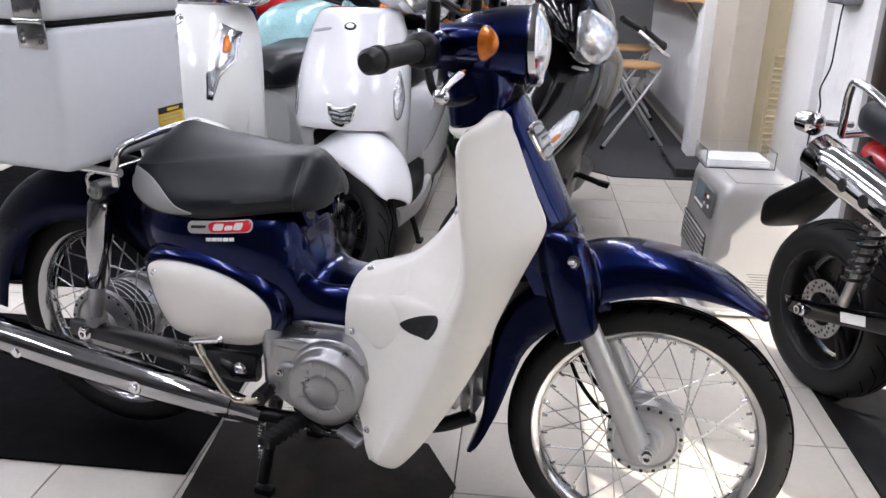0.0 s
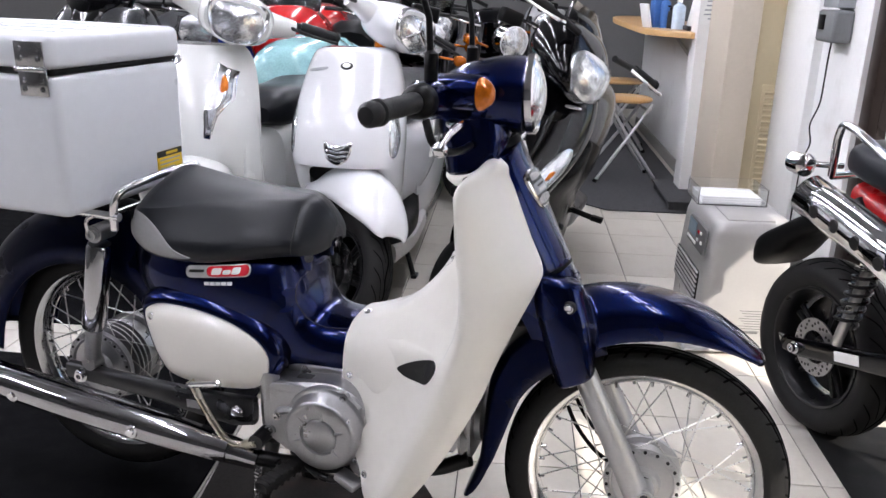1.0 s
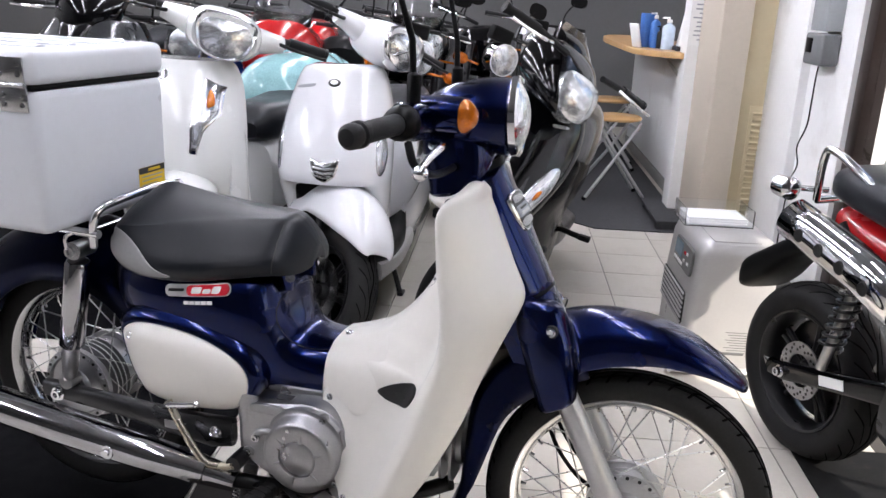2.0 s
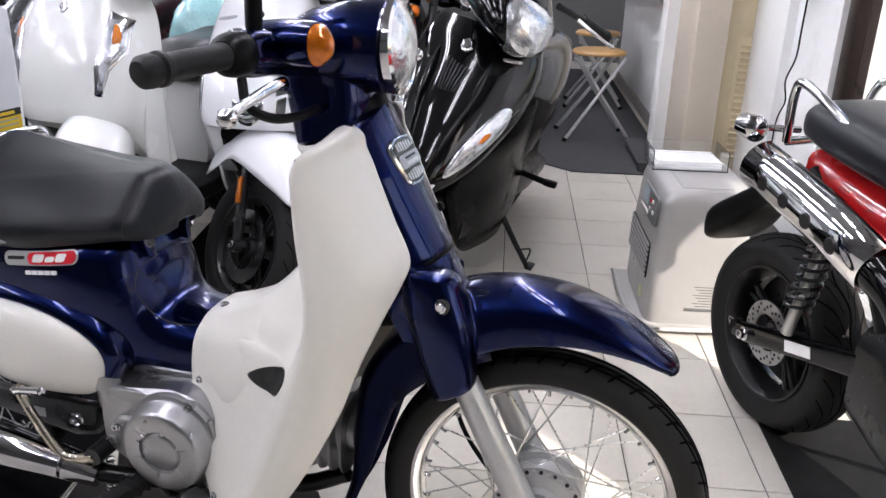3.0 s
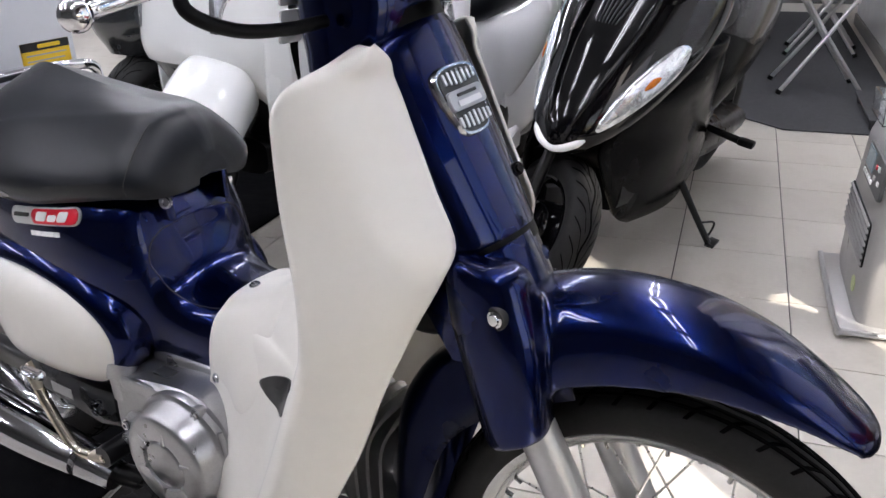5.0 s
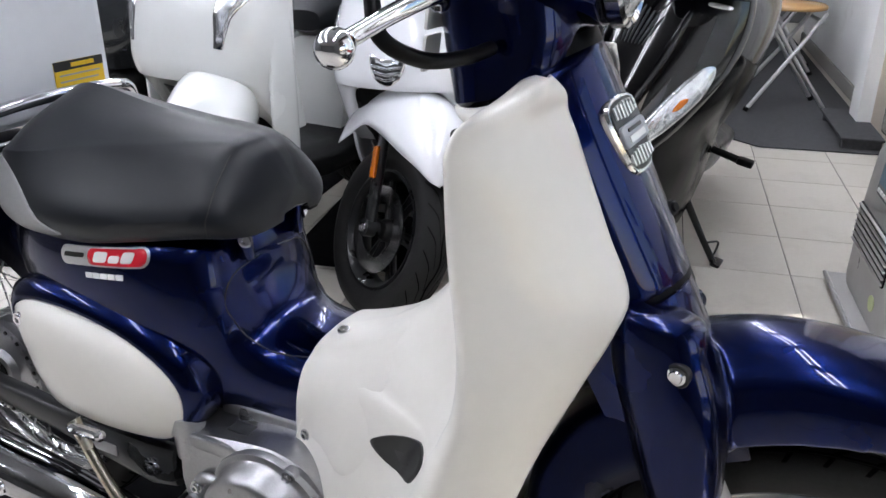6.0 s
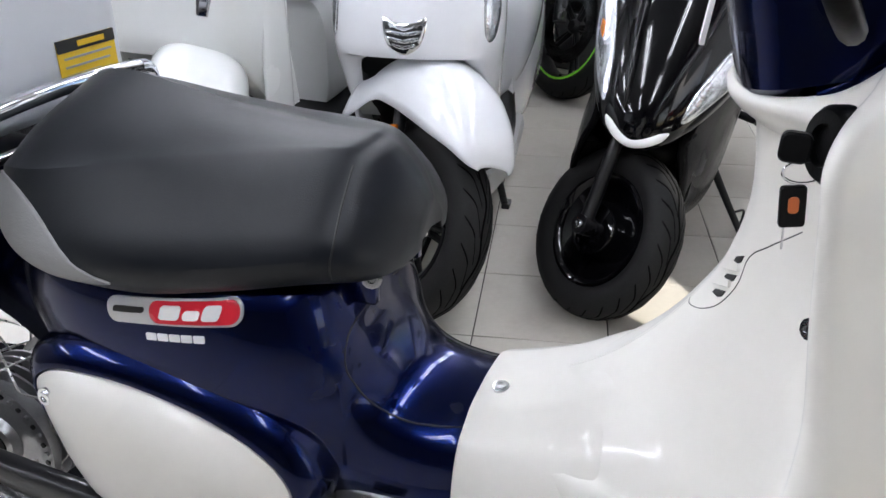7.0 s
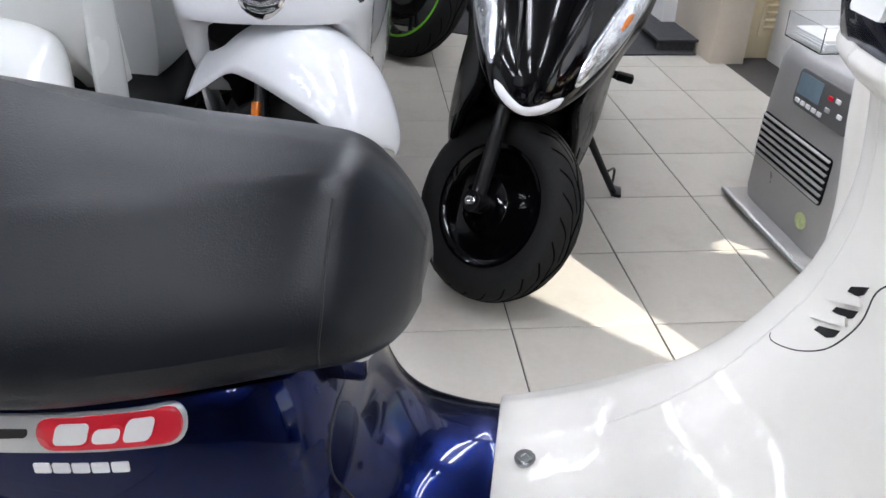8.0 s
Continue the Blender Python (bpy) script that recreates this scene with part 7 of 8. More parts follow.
# ---- small black and red motorcycle by the entrance ----
def mini_bike(m):
    ob = thing("motorcycle", "small black and red motorcycle with upswept chrome exhaust", "motorcycle", m)
    w = cast_wheel(ob, "rear_wheel", Matrix.Translation((0, 0, 0.242)), 0.242, 0.127, 0.166, BLACK_METAL, 5, "black cast rear wheel with wide tyre", disc=False)
    cast_wheel(ob, "front_wheel", Matrix.Translation((1.15, 0, 0.25)), 0.25, 0.115, 0.156, BLACK_METAL, 5, "black cast front wheel with wide tyre")
    bm = bm_new()
    add_lathe(bm, [(0.046, -0.040), (0.080, -0.040), (0.080, -0.044), (0.046, -0.044)], 40, closed_profile=True)
    disc = part("brake_disc", bm, ALU, w, "drilled steel brake disc")
    bm = bm_new()
    add_lathe(bm, [(0.0, -0.0005), (0.0042, -0.0005), (0.0045, 0.001)], 8)
    hole = part("drill_hole", bm, BLACK_INK, disc, matrix=Matrix.Translation((0.072, -0.0442, 0)))
    for k in range(1, 36):
        a, r = 2 * math.pi * k / 36, 0.072 - 0.007 * (k % 3)
        share(hole, Matrix.Translation((r * math.cos(a), -0.0442, r * math.sin(a))))
    bm = bm_new()
    add_lathe(bm, [(0.0, 0.030), (0.135, 0.030), (0.138, 0.024), (0.135, 0.020), (0.0, 0.020)], 40)
    part("brake_backing", bm, BLACK_METAL, w)
    for s in (-1, 1):
        bm = bm_new()
        rows = [[Vector((x, s * (0.090 + cy * 0.011), z + cz * h)) for cy, cz in (superellipse(2 * math.pi * k / 14, 4) for k in range(14))] for x, z, h in ((-0.055, 0.236, 0.020), (0.0, 0.246, 0.026), (0.20, 0.305, 0.026), (0.42, 0.37, 0.032))]
        add_loft(bm, rows)
        arm = part("swingarm", bm, BLACK_PAINT, ob)
        bm = bm_new()
        add_bolt(bm, (0.0, s * 0.102, 0.246), (0, s, 0), 0.012, 0.018)
        part("axle_nut", bm, CHROME, arm)
        bm = bm_new()
        add_box(bm, (0, 0, 0), (0.085, 0.002, 0.026), 0, pose(0.185, s * 0.1025, 0.300, 0, -16, 0))
        part("sticker", bm, WHITE_INK, arm, "plain white sticker")
        bm = bm_new()
        add_tube(bm, [(-0.055, s * 0.092, 0.246), (-0.085, s * 0.092, 0.250)], [0.018, 0.004], 10)
        part("chain_adjuster", bm, RIM_STEEL, arm)
        bm = bm_new()
        add_tube(bm, [(0.16, s * 0.118, 0.33), (0.225, s * 0.118, 0.58)], 0.013, 12)
        shock = part("shock_absorber", bm, ALU, ob)
        bm = bm_new()
        pts = []
        for k in range(113):
            f = k / 112
            c = Vector((0.176, s * 0.118, 0.39)).lerp(Vector((0.219, s * 0.118, 0.555)), f)
            pts.append(c + Vector((math.cos(f * 44), math.sin(f * 44), 0)) * 0.027)
        add_tube(bm, pts, 0.0045, 6)
        part("coil_spring", bm, BLACK_METAL, shock)
        bm = bm_new()
        add_tube(bm, [(-0.02, s * 0.04, 0.74), (-0.035, s * 0.13, 0.745)], 0.008, 10)
        add_tube(bm, [(-0.068, s * 0.155, 0.747), (-0.06, s * 0.155, 0.747), (-0.012, s * 0.155, 0.747), (0.0, s * 0.155, 0.747)], [0.018, 0.027, 0.030, 0.014], 18)
        part("turn_signal", bm, CHROME, ob, "round chrome turn signal")
        bm = bm_new()
        add_tube(bm, [(0.0, s * 0.085, 0.72), (0.02, s * 0.10, 0.83), (0.06, s * 0.105, 0.855), (0.20, s * 0.105, 0.80), (0.30, s * 0.10, 0.74)], 0.010, 12, 24)
        part("grab_rail", bm, CHROME, ob, "chrome grab rail")
    bm = bm_new()
    add_tube(bm, [(0.0, -0.085, 0.72), (-0.004, 0, 0.722), (0.0, 0.085, 0.72)], 0.010, 12, 10)
    part("grab_rail", bm, CHROME, ob)
    bm = bm_new()
    add_tube(bm, [(0.0, -0.130, 0.672), (0.02, -0.132, 0.668), (0.16, -0.140, 0.640), (0.34, -0.146, 0.596), (0.46, -0.146, 0.540), (0.54, -0.14, 0.40)], [0.030, 0.044, 0.050, 0.048, 0.034, 0.02], 24, 36)
    ex = part("exhaust", bm, BLACK_PAINT, ob, "black exhaust with chrome heat shield")
    bm = bm_new()
    rows = []
    for x, z in ((0.005, 0.674), (0.09, 0.657), (0.18, 0.638), (0.28, 0.614), (0.40, 0.578)):
        rows.append([Vector((x + 0.05 * math.sin(a) * 0.3, -0.140 - 0.054 * math.cos(a), z + 0.054 * math.sin(a))) for a in (radians(-75 + 165 * k / 14) for k in range(15))])
    add_loft(bm, rows, closed=False)
    part("heat_shield", bm, CHROME, ex, thick=0.003)
    for x, z in ((0.09, 0.655), (0.165, 0.640), (0.24, 0.622), (0.32, 0.600)):
        bm = bm_new()
        add_lathe(bm, [(0.0, -0.0005), (0.014, -0.0005), (0.017, 0.003)], 20, Matrix.Translation((x, -0.1955, z)))
        part("shield_hole", bm, BLACK_INK, ex)
    # plate holder behind
    bm = bm_new()
    add_hull(bm, [(-0.285, 0.395, 0.440, 0.05, 3.5), (-0.26, 0.390, 0.490, 0.090, 3.5), (-0.20, 0.435, 0.535, 0.085, 3.5), (-0.10, 0.53, 0.60, 0.06, 3.5), (0.04, 0.60, 0.66, 0.055, 3.5)], 20, 20)
    part("plate_holder", bm, BLACK_PLASTIC, ob)
    bm = bm_new()
    add_hull(bm, [(0.02, 0.74, 0.79, 0.06, 3), (0.10, 0.73, 0.83, 0.115, 3.2), (0.30, 0.70, 0.81, 0.125, 3.2), (0.50, 0.68, 0.77, 0.11, 3.2), (0.58, 0.68, 0.73, 0.06, 3)], 20, 26)
    part("seat", bm, SEAT_VINYL, ob)
    bm = bm_new()
    add_hull(bm, [(0.06, 0.64, 0.72, 0.07, 3), (0.20, 0.58, 0.71, 0.10, 3), (0.42, 0.52, 0.69, 0.11, 3), (0.55, 0.55, 0.72, 0.10, 3)], 14, 22)
    part("side_cover", bm, RED_PAINT, ob)
    bm = bm_new()
    add_hull(bm, [(0.54, 0.66, 0.74, 0.09, 2.8), (0.66, 0.64, 0.82, 0.13, 2.6), (0.82, 0.64, 0.86, 0.135, 2.6), (0.93, 0.66, 0.82, 0.09, 2.6)], 16, 24)
    part("fuel_tank", bm, RED_PAINT, ob, "red fuel tank")
    bm = bm_new()
    add_hull(bm, [(0.34, 0.22, 0.44, 0.10, 4), (0.50, 0.18, 0.46, 0.13, 4), (0.70, 0.18, 0.42, 0.12, 4), (0.86, 0.24, 0.38, 0.08, 4)], 14, 22)
    part("engine", bm, BLACK_METAL, ob)
    bm = bm_new()
    add_tube(bm, [(0.42, -0.06, 0.32), (0.30, -0.08, 0.55), (0.10, -0.08, 0.68)], 0.016, 12, 14)
    add_tube(bm, [(0.42, 0.06, 0.32), (0.30, 0.08, 0.55), (0.10, 0.08, 0.68)], 0.016, 12, 14)
    add_tube(bm, [(0.36, 0, 0.56), (0.62, 0, 0.62), (0.96, 0, 0.74)], 0.024, 12, 14)
    part("frame", bm, BLACK_METAL, ob)
    for s in (-1, 1):
        bm = bm_new()
        add_tube(bm, [(1.15, s * 0.085, 0.25), (1.02, s * 0.085, 0.60), (0.95, s * 0.085, 0.80)], [0.024, 0.022, 0.016], 12)
        part("fork_leg", bm, BLACK_METAL, ob)
    bm = bm_new()
    add_pillow(bm, circle(0.08, 28), 0.02, basis((1.06, 0, 0.80), (0, 1, 0), (-0.1, 0, 1)), 6, 2.0, back=0.08)
    part("headlight", bm, CHROME, ob)
    handlebar(ob, Matrix.Identity(4), 0.95, 0.28, 0.90)
    bm = bm_new()
    add_tube(bm, [(0.40, 0.10, 0.22), (0.38, 0.20, 0.06), (0.37, 0.22, 0.012)], 0.010, 10)
    part("side_stand", bm, BLACK_METAL, ob)
    return ob


mini_bike(pose(1.133, 2.665, 0, 0, 0, -71.4))


# ---- oil fan heater with paper tray ----
heater = thing("fan_heater", "silver grey kerosene fan heater on a tray base", "heater", pose(1.005, 3.335, 0, 0, 0, 1))
bm = bm_new()
add_box(bm, (0.015, 0, 0.014), (0.35, 0.46, 0.016), 0.007, None, 3)
part("base_tray", bm, HEATER_GREY, heater)
bm = bm_new()
add_tube(bm, [(-0.160, 0.225, 0.020), (-0.163, 0.0, 0.020), (-0.160, -0.225, 0.020), (-0.13, -0.242, 0.020), (0.13, -0.235, 0.020)], 0.007, 8, 24)
part("base_rim", bm, ALU_FRAME, heater)
bm = bm_new()
rows = []
for z, xf, hy, bx in ((0.022, -0.118, 0.205, 0.17), (0.05, -0.122, 0.208, 0.17), (0.25, -0.118, 0.208, 0.17), (0.40, -0.105, 0.206, 0.17), (0.43, -0.094, 0.202, 0.168), (0.445, -0.075, 0.190, 0.155)):
    cxm, hx = (xf + bx) / 2, (bx - xf) / 2
    rows.append([Vector((cxm + cx * hx, cy * hy, z)) for cx, cy in (superellipse(2 * math.pi * k / 44, 9) for k in range(44))])
add_loft(bm, rows)
hbody = part("body", bm, HEATER_GREY, heater, sharp=50)
HF = basis((-0.1195, 0, 0), (0, -1, 0), (0.03, 0, 1))   # the front, which faces the scooters
bm = bm_new()
add_plate(bm, [(p[0] - 0.01, p[1] + 0.205) for p in rounded(0.33, 0.115, 0.012)], 0.006, HF @ Matrix.Translation((0, 0, 0.0078)), 0.001)
part("grille_panel", bm, BLACK_PLASTIC, hbody, "dark grille recess")
for k in range(7):
    bm = bm_new()
    add_box(bm, (0, 0, 0), (0.32, 0.0042, 0.008), 0.0015, HF @ Matrix.Translation((-0.01, 0.156 + 0.0165 * k, 0.0095)) @ Matrix.Rotation(radians(30), 4, "X"))
    part("louvre", bm, HEATER_GREY, hbody)
PF = basis((-0.113, 0, 0.365), (0, -1, 0), (0.075, 0, 1))
bm = bm_new()
add_plate(bm, rounded(0.24, 0.088, 0.016), 0.008, PF @ Matrix.Translation((0.055, 0, 0.004)), 0.002)
panel = part("control_panel", bm, HEATER_DARK, hbody)
bm = bm_new()
add_plate(bm, rounded(0.10, 0.05, 0.004), 0.002, PF @ Matrix.Translation((-0.005, 0.010, 0.0055)))
part("display", bm, material("liquid crystal display", (0.22, 0.30, 0.36), 0.15, 0, 0.3, vary=0.1, scale=60), panel)
for u, v, mt in ((0.085, 0.015, RED_INK), (0.115, 0.018, WHITE_INK), (0.135, -0.01, WHITE_INK), (0.085, -0.012, SILVER_INK), (-0.04, -0.030, WHITE_INK), (-0.015, -0.030, WHITE_INK), (0.01, -0.030, WHITE_INK), (0.035, -0.030, WHITE_INK), (0.06, -0.030, WHITE_INK)):
    bm = bm_new()
    add_plate(bm, rounded(0.018, 0.010, 0.002), 0.003, PF @ Matrix.Translation((u, v, 0.0075)), 0.001)
    part("button", bm, mt, panel)
bm = bm_new()
add_plate(bm, [(0.024 * math.cos(2 * math.pi * k / 28), 0.020 * math.sin(2 * math.pi * k / 28)) for k in range(28)], 0.002, HF @ Matrix.Translation((0.10, 0.085, 0.0058)))
part("round_sticker", bm, material("pale green sticker", (0.55, 0.62, 0.30), 0.4, vary=0.25, scale=80), hbody, "small oval green sticker")
for k in range(9):
    bm = bm_new()
    add_plate(bm, rounded(0.09 - 0.018 * (k % 3), 0.0022, 0.0008), 0.002, basis((0.062, -0.2087, 0.150 - 0.009 * k), (1, 0, 0), (0, 0, 1)))
    part("text_line", bm, HEATER_DARK, hbody)
bm = bm_new()
add_box(bm, (0.04, -0.2092, 0.075), (0.09, 0.003, 0.010), 0.001)
part("handle_slot", bm, HEATER_DARK, hbody)
bm = bm_new()
add_box(bm, (0.03, -0.06, 0.4465), (0.15, 0.20, 0.004), 0.001)
part("tank_lid", bm, HEATER_GREY, hbody)

tray = thing("paper_tray", "clear plastic tray with white paper on the heater", "tray", pose(1.015, 3.44, 0.4485, 0, 0, 1))
bm = bm_new()
for c, sz in (((0, 0, 0.002), (0.235, 0.17, 0.003)), ((0, -0.0845, 0.032), (0.235, 0.003, 0.058)), ((0, 0.0845, 0.032), (0.235, 0.003, 0.058)), ((-0.116, 0, 0.032), (0.003, 0.166, 0.058)), ((0.116, 0, 0.032), (0.003, 0.166, 0.058))):
    add_box(bm, c, sz)
shell = part("tray_shell", bm, CLEAR, tray, "clear acrylic", smooth=False)
shell.visible_shadow = False
bm = bm_new()
for k in range(6):
    add_box(bm, (0.003 * math.sin(k * 2.1), 0.002 * math.cos(k * 3.3), 0.0055 + 0.0042 * k), (0.20, 0.140, 0.0038), 0, Matrix.Rotation(radians(1.2 * math.sin(k * 5)), 4, "Z"))
part("paper_stack", bm, WHITE_INK, tray, "stack of white paper", smooth=False)


# ---- mats, boards ----
def mat_thing(name, label, corners, thick, mtl, category="mat", z=0.0):
    bm = bm_new()
    add_plate(bm, corners, thick, Matrix.Translation((0, 0, z + thick)), 0.001)
    ob = part(name, bm, mtl, smooth=False)
    return tagged(ob, label, category)


mat_thing("floor_mat", "black rubber mat under the rear wheel", [(-2.2, 2.05), (-0.455, 2.035), (-0.46, 2.75), (-2.2, 2.80)], 0.006, MAT_BLACK, z=0.0015)
mat_thing("floor_board", "dark worn board under the centre stand", [(-0.415, 1.60), (0.02, 1.62), (0.155, 2.065), (0.075, 2.225), (-0.445, 2.26)], 0.005, MAT_WORN, "board", z=0.0015)
mat_thing("floor_mat", "black rubber mat under the small motorcycle", [(1.095, 1.0), (1.58, 1.0), (1.58, 2.66), (1.105, 2.66)], 0.006, MAT_GREY, z=0.0015)
mat_thing("floor_mat", "black rubber mat under the white scooter", [(-0.72, 3.26), (-0.32, 3.27), (-0.28, 4.6), (-0.78, 4.6)], 0.005, MAT_BLACK, z=0.0015)
# dark sheet in place of the floor shade beneath the off-white scooter
mat_thing("floor_mat", "black sheet added as the shade under the off-white scooter", [(-2.4, 3.02), (-0.86, 3.02), (-0.80, 4.6), (-2.4, 4.6)], 0.005, MAT_BLACK, z=0.0015)
mat_thing("carpet", "grey carpet mat in front of the counter", [(0.62, 5.05), (0.78, 4.90), (1.27, 4.905), (1.30, 5.2), (1.30, 8.4), (-0.3, 8.4), (-0.3, 5.6)], 0.006, CARPET, "carpet", z=0.0015)
bm = bm_new()
add_box(bm, (1.20, 5.22, 0.052), (0.18, 0.56, 0.012), 0.002)
add_box(bm, (1.20, 4.97, 0.028), (0.16, 0.03, 0.040), 0.003)
add_box(bm, (1.20, 5.45, 0.028), (0.16, 0.03, 0.040), 0.003)
tagged(part("step_board", bm, CARPET), "low grey carpeted step board by the post", "step")


# ---- folding stools ----
def stool(m):
    ob = thing("folding_stool", "folding stool with round wooden seat and steel legs", "stool", m, "folding stools")
    bm = bm_new()
    add_lathe(bm, [(0.0, -0.013), (0.145, -0.013), (0.155, -0.006), (0.157, 0.002), (0.152, 0.011), (0.0, 0.013)], 40, Matrix.Translation((0, 0, 0.50)) @ Matrix.Rotation(radians(-90), 4, "X"))
    part("seat", bm, WOOD, ob, "round light wooden seat")
    for s in (-1, 1):
        for e in (-1, 1):
            bm = bm_new()
            y = s * (0.125 if e > 0 else 0.105)
            add_tube(bm, [(e * 0.13, y * 0.9, 0.482), (0.0, y, 0.28), (-e * 0.19, y * 1.3, 0.014)], 0.0105, 12)
            leg = part("leg", bm, ALU_FRAME, ob, "grey steel tube leg")
            bm = bm_new()
            add_tube(bm, [(-e * 0.188, y * 1.3, 0.024), (-e * 0.196, y * 1.3, 0.004)], 0.0145, 12)
            part("foot_cap", bm, BLACK_PLASTIC, leg)
    bm = bm_new()
    add_tube(bm, [(-0.12, -0.115, 0.44), (-0.12, 0.115, 0.44)], 0.008, 10)
    part("cross_bar", bm, ALU_FRAME, ob)
    bm = bm_new()
    add_tube(bm, [(0.12, -0.115, 0.44), (0.12, 0.115, 0.44)], 0.008, 10)
    part("cross_bar", bm, ALU_FRAME, ob)
    return ob


st = stool(pose(0.945, 5.72, 0.0075, 0, 0, 6))
copy_thing(st, pose(1.03, 6.72, 0.0075, 0, 0, -4))

# ---- counter ----
counter = thing("counter", "light wooden counter top on the white partition", "counter", pose(0, 0, 0))
bm = bm_new()
add_plate(bm, [(p.x, p.y) for p in chaikin([(1.225, 5.30, 0), (1.20, 5.30, 0), (1.02, 5.50, 0), (0.98, 5.72, 0), (0.98, 7.9, 0), (1.50, 7.9, 0), (1.50, 5.43, 0), (1.225, 5.43, 0)], 2)], 0.034, Matrix.Translation((0, 0, 0.934)), 0.003)
part("worktop", bm, WOOD, counter)
bm = bm_new()
add_tube(bm, [(1.34, 5.6, 0.70), (1.18, 5.6, 0.895)], 0.010, 8)
part("bracket", bm, ALU_FRAME, counter)
bm = bm_new()
add_box(bm, (1.335, 6.66, 0.045), (0.014, 2.4, 0.075), 0.002)
structure(part("baseboard", bm, material("grey skirting", (0.32, 0.31, 0.29), 0.6, vary=0.08)), "grey skirting board along the partition", "baseboard")


def bottle(name, label, m, body, cap, r, h):
    ob = thing(name, label, "bottle", m)
    bm = bm_new()
    add_lathe(bm, [(0.0, 0.0), (r, 0.0), (r, h * 0.7), (r * 0.9, h * 0.78), (r * 0.35, h * 0.86), (r * 0.35, h * 0.9), (0.0, h * 0.9)], 24, Matrix.Rotation(radians(90), 4, "X"))
    part("bottle_body", bm, body, ob)
    bm = bm_new()
    add_lathe(bm, [(0.0, h * 0.89), (r * 0.42, h * 0.89), (r * 0.42, h), (0.0, h)], 16, Matrix.Rotation(radians(90), 4, "X"))
    add_tube(bm, [(0, 0, h), (0, 0, h * 1.06), (-r * 1.1, 0, h * 1.05)], 0.005, 8)
    part("pump", bm, cap, ob)


BLUE_LABEL = material("blue label", (0.05, 0.16, 0.45), 0.4, vary=0.2, scale=40)
bottle("pump_bottle", "clear pump bottle of hand sanitiser on the counter", pose(1.185, 5.62, 0.9355), material("clear gel bottle", (0.55, 0.66, 0.78), 0.2, 0, 0.3, vary=0.2, scale=30), WHITE_INK, 0.038, 0.17)
bottle("spray_can", "blue and white spray can on the counter", pose(1.13, 5.76, 0.9355), BLUE_LABEL, WHITE_INK, 0.030, 0.19)
bottle("spray_can", "black spray can on the counter", pose(1.15, 5.69, 0.9355), BLACK_INK, BLACK_PLASTIC, 0.018, 0.12)
bm = bm_new()
add_box(bm, (0, 0, 0.10), (0.075, 0.06, 0.20), 0.004)
tagged(part("packet", bm, BLUE_LABEL, matrix=pose(1.09, 5.80, 0.9355, 0, 0, 20)), "blue and white upright packet on the counter", "packet")
bm = bm_new()
add_box(bm, (0, 0, 0.07), (0.012, 0.10, 0.14), 0.002, Matrix.Rotation(radians(-14), 4, "Y"))
tagged(part("menu_card", bm, WHITE_INK, matrix=pose(1.03, 5.76, 0.9365, 0, 0, 20)), "white folded price card on the counter", "card")
rack = thing("brochure_rack", "wire rack of leaning brochures on the counter", "rack", pose(1.275, 5.545, 0.9355))
for k in range(5):
    bm = bm_new()
    add_box(bm, (0, 0, 0.14), (0.004, 0.17, 0.27), 0, Matrix.Translation((-0.04 + 0.022 * k, 0.012 * math.sin(k * 4), 0)) @ Matrix.Rotation(radians(9), 4, "Y"))
    part("brochure", bm, (WHITE_INK, GREY_INK, SILVER_INK, WHITE_INK, GREY_INK)[k], rack, smooth=False)
bm = bm_new()
add_box(bm, (0.015, 0, 0.012), (0.16, 0.19, 0.024), 0.003)
part("rack_base", bm, GREY_PLASTIC, rack)

# notices and switch box on the walls
poster = thing("notice", "white notice sheet with grey table print on the post", "notice", pose(0, 0, 0))
bm = bm_new()
add_box(bm, (1.300, 5.2455, 1.10), (0.135, 0.003, 0.24))
part("sheet", bm, WHITE_INK, poster, smooth=False)
for k in range(9):
    bm = bm_new()
    add_box(bm, (1.295 - 0.012 * (k % 2), 5.2432, 1.195 - 0.023 * k), (0.09 - 0.02 * (k % 3), 0.0012, 0.007))
    part("text_line", bm, GREY_INK, poster, smooth=False)
sw = thing("switch_box", "grey wall box with a round-edged intercom beneath", "switch box", pose(0, 0, 0))
bm = bm_new()
add_box(bm, (1.565, 4.19, 1.19), (0.07, 0.17, 0.17), 0.004)
part("upper_box", bm, material("grey cabinet paint", (0.34, 0.36, 0.37), 0.5, 0.2, vary=0.05), sw)
bm = bm_new()
add_box(bm, (1.560, 4.19, 1.03), (0.08, 0.20, 0.13), 0.014, None, 4)
part("lower_box", bm, material("grey intercom plastic", (0.17, 0.175, 0.18), 0.5, vary=0.08), sw)
bm = bm_new()
add_box(bm, (1.518, 4.225, 1.045), (0.006, 0.06, 0.06), 0.001)
part("speaker_grille", bm, BLACK_PLASTIC, sw)
bm = bm_new()
add_tube(bm, [(1.57, 4.22, 0.97), (1.572, 4.235, 0.90), (1.566, 4.22, 0.80), (1.572, 4.245, 0.70), (1.565, 4.30, 0.60), (1.572, 4.28, 0.52), (1.568, 4.33, 0.44), (1.57, 4.35, 0.34), (1.57, 4.36, 0.10), (1.57, 4.3, 0.01)], 0.0035, 8, 60)
tagged(part("cable", bm, BLACK_PLASTIC), "thin black cable hanging down the white wall", "cable")


# ---- motorcycles further back ----
GREEN_PAINT = material("bright green rim tape", (0.25, 0.75, 0.05), 0.35, vary=0.05)


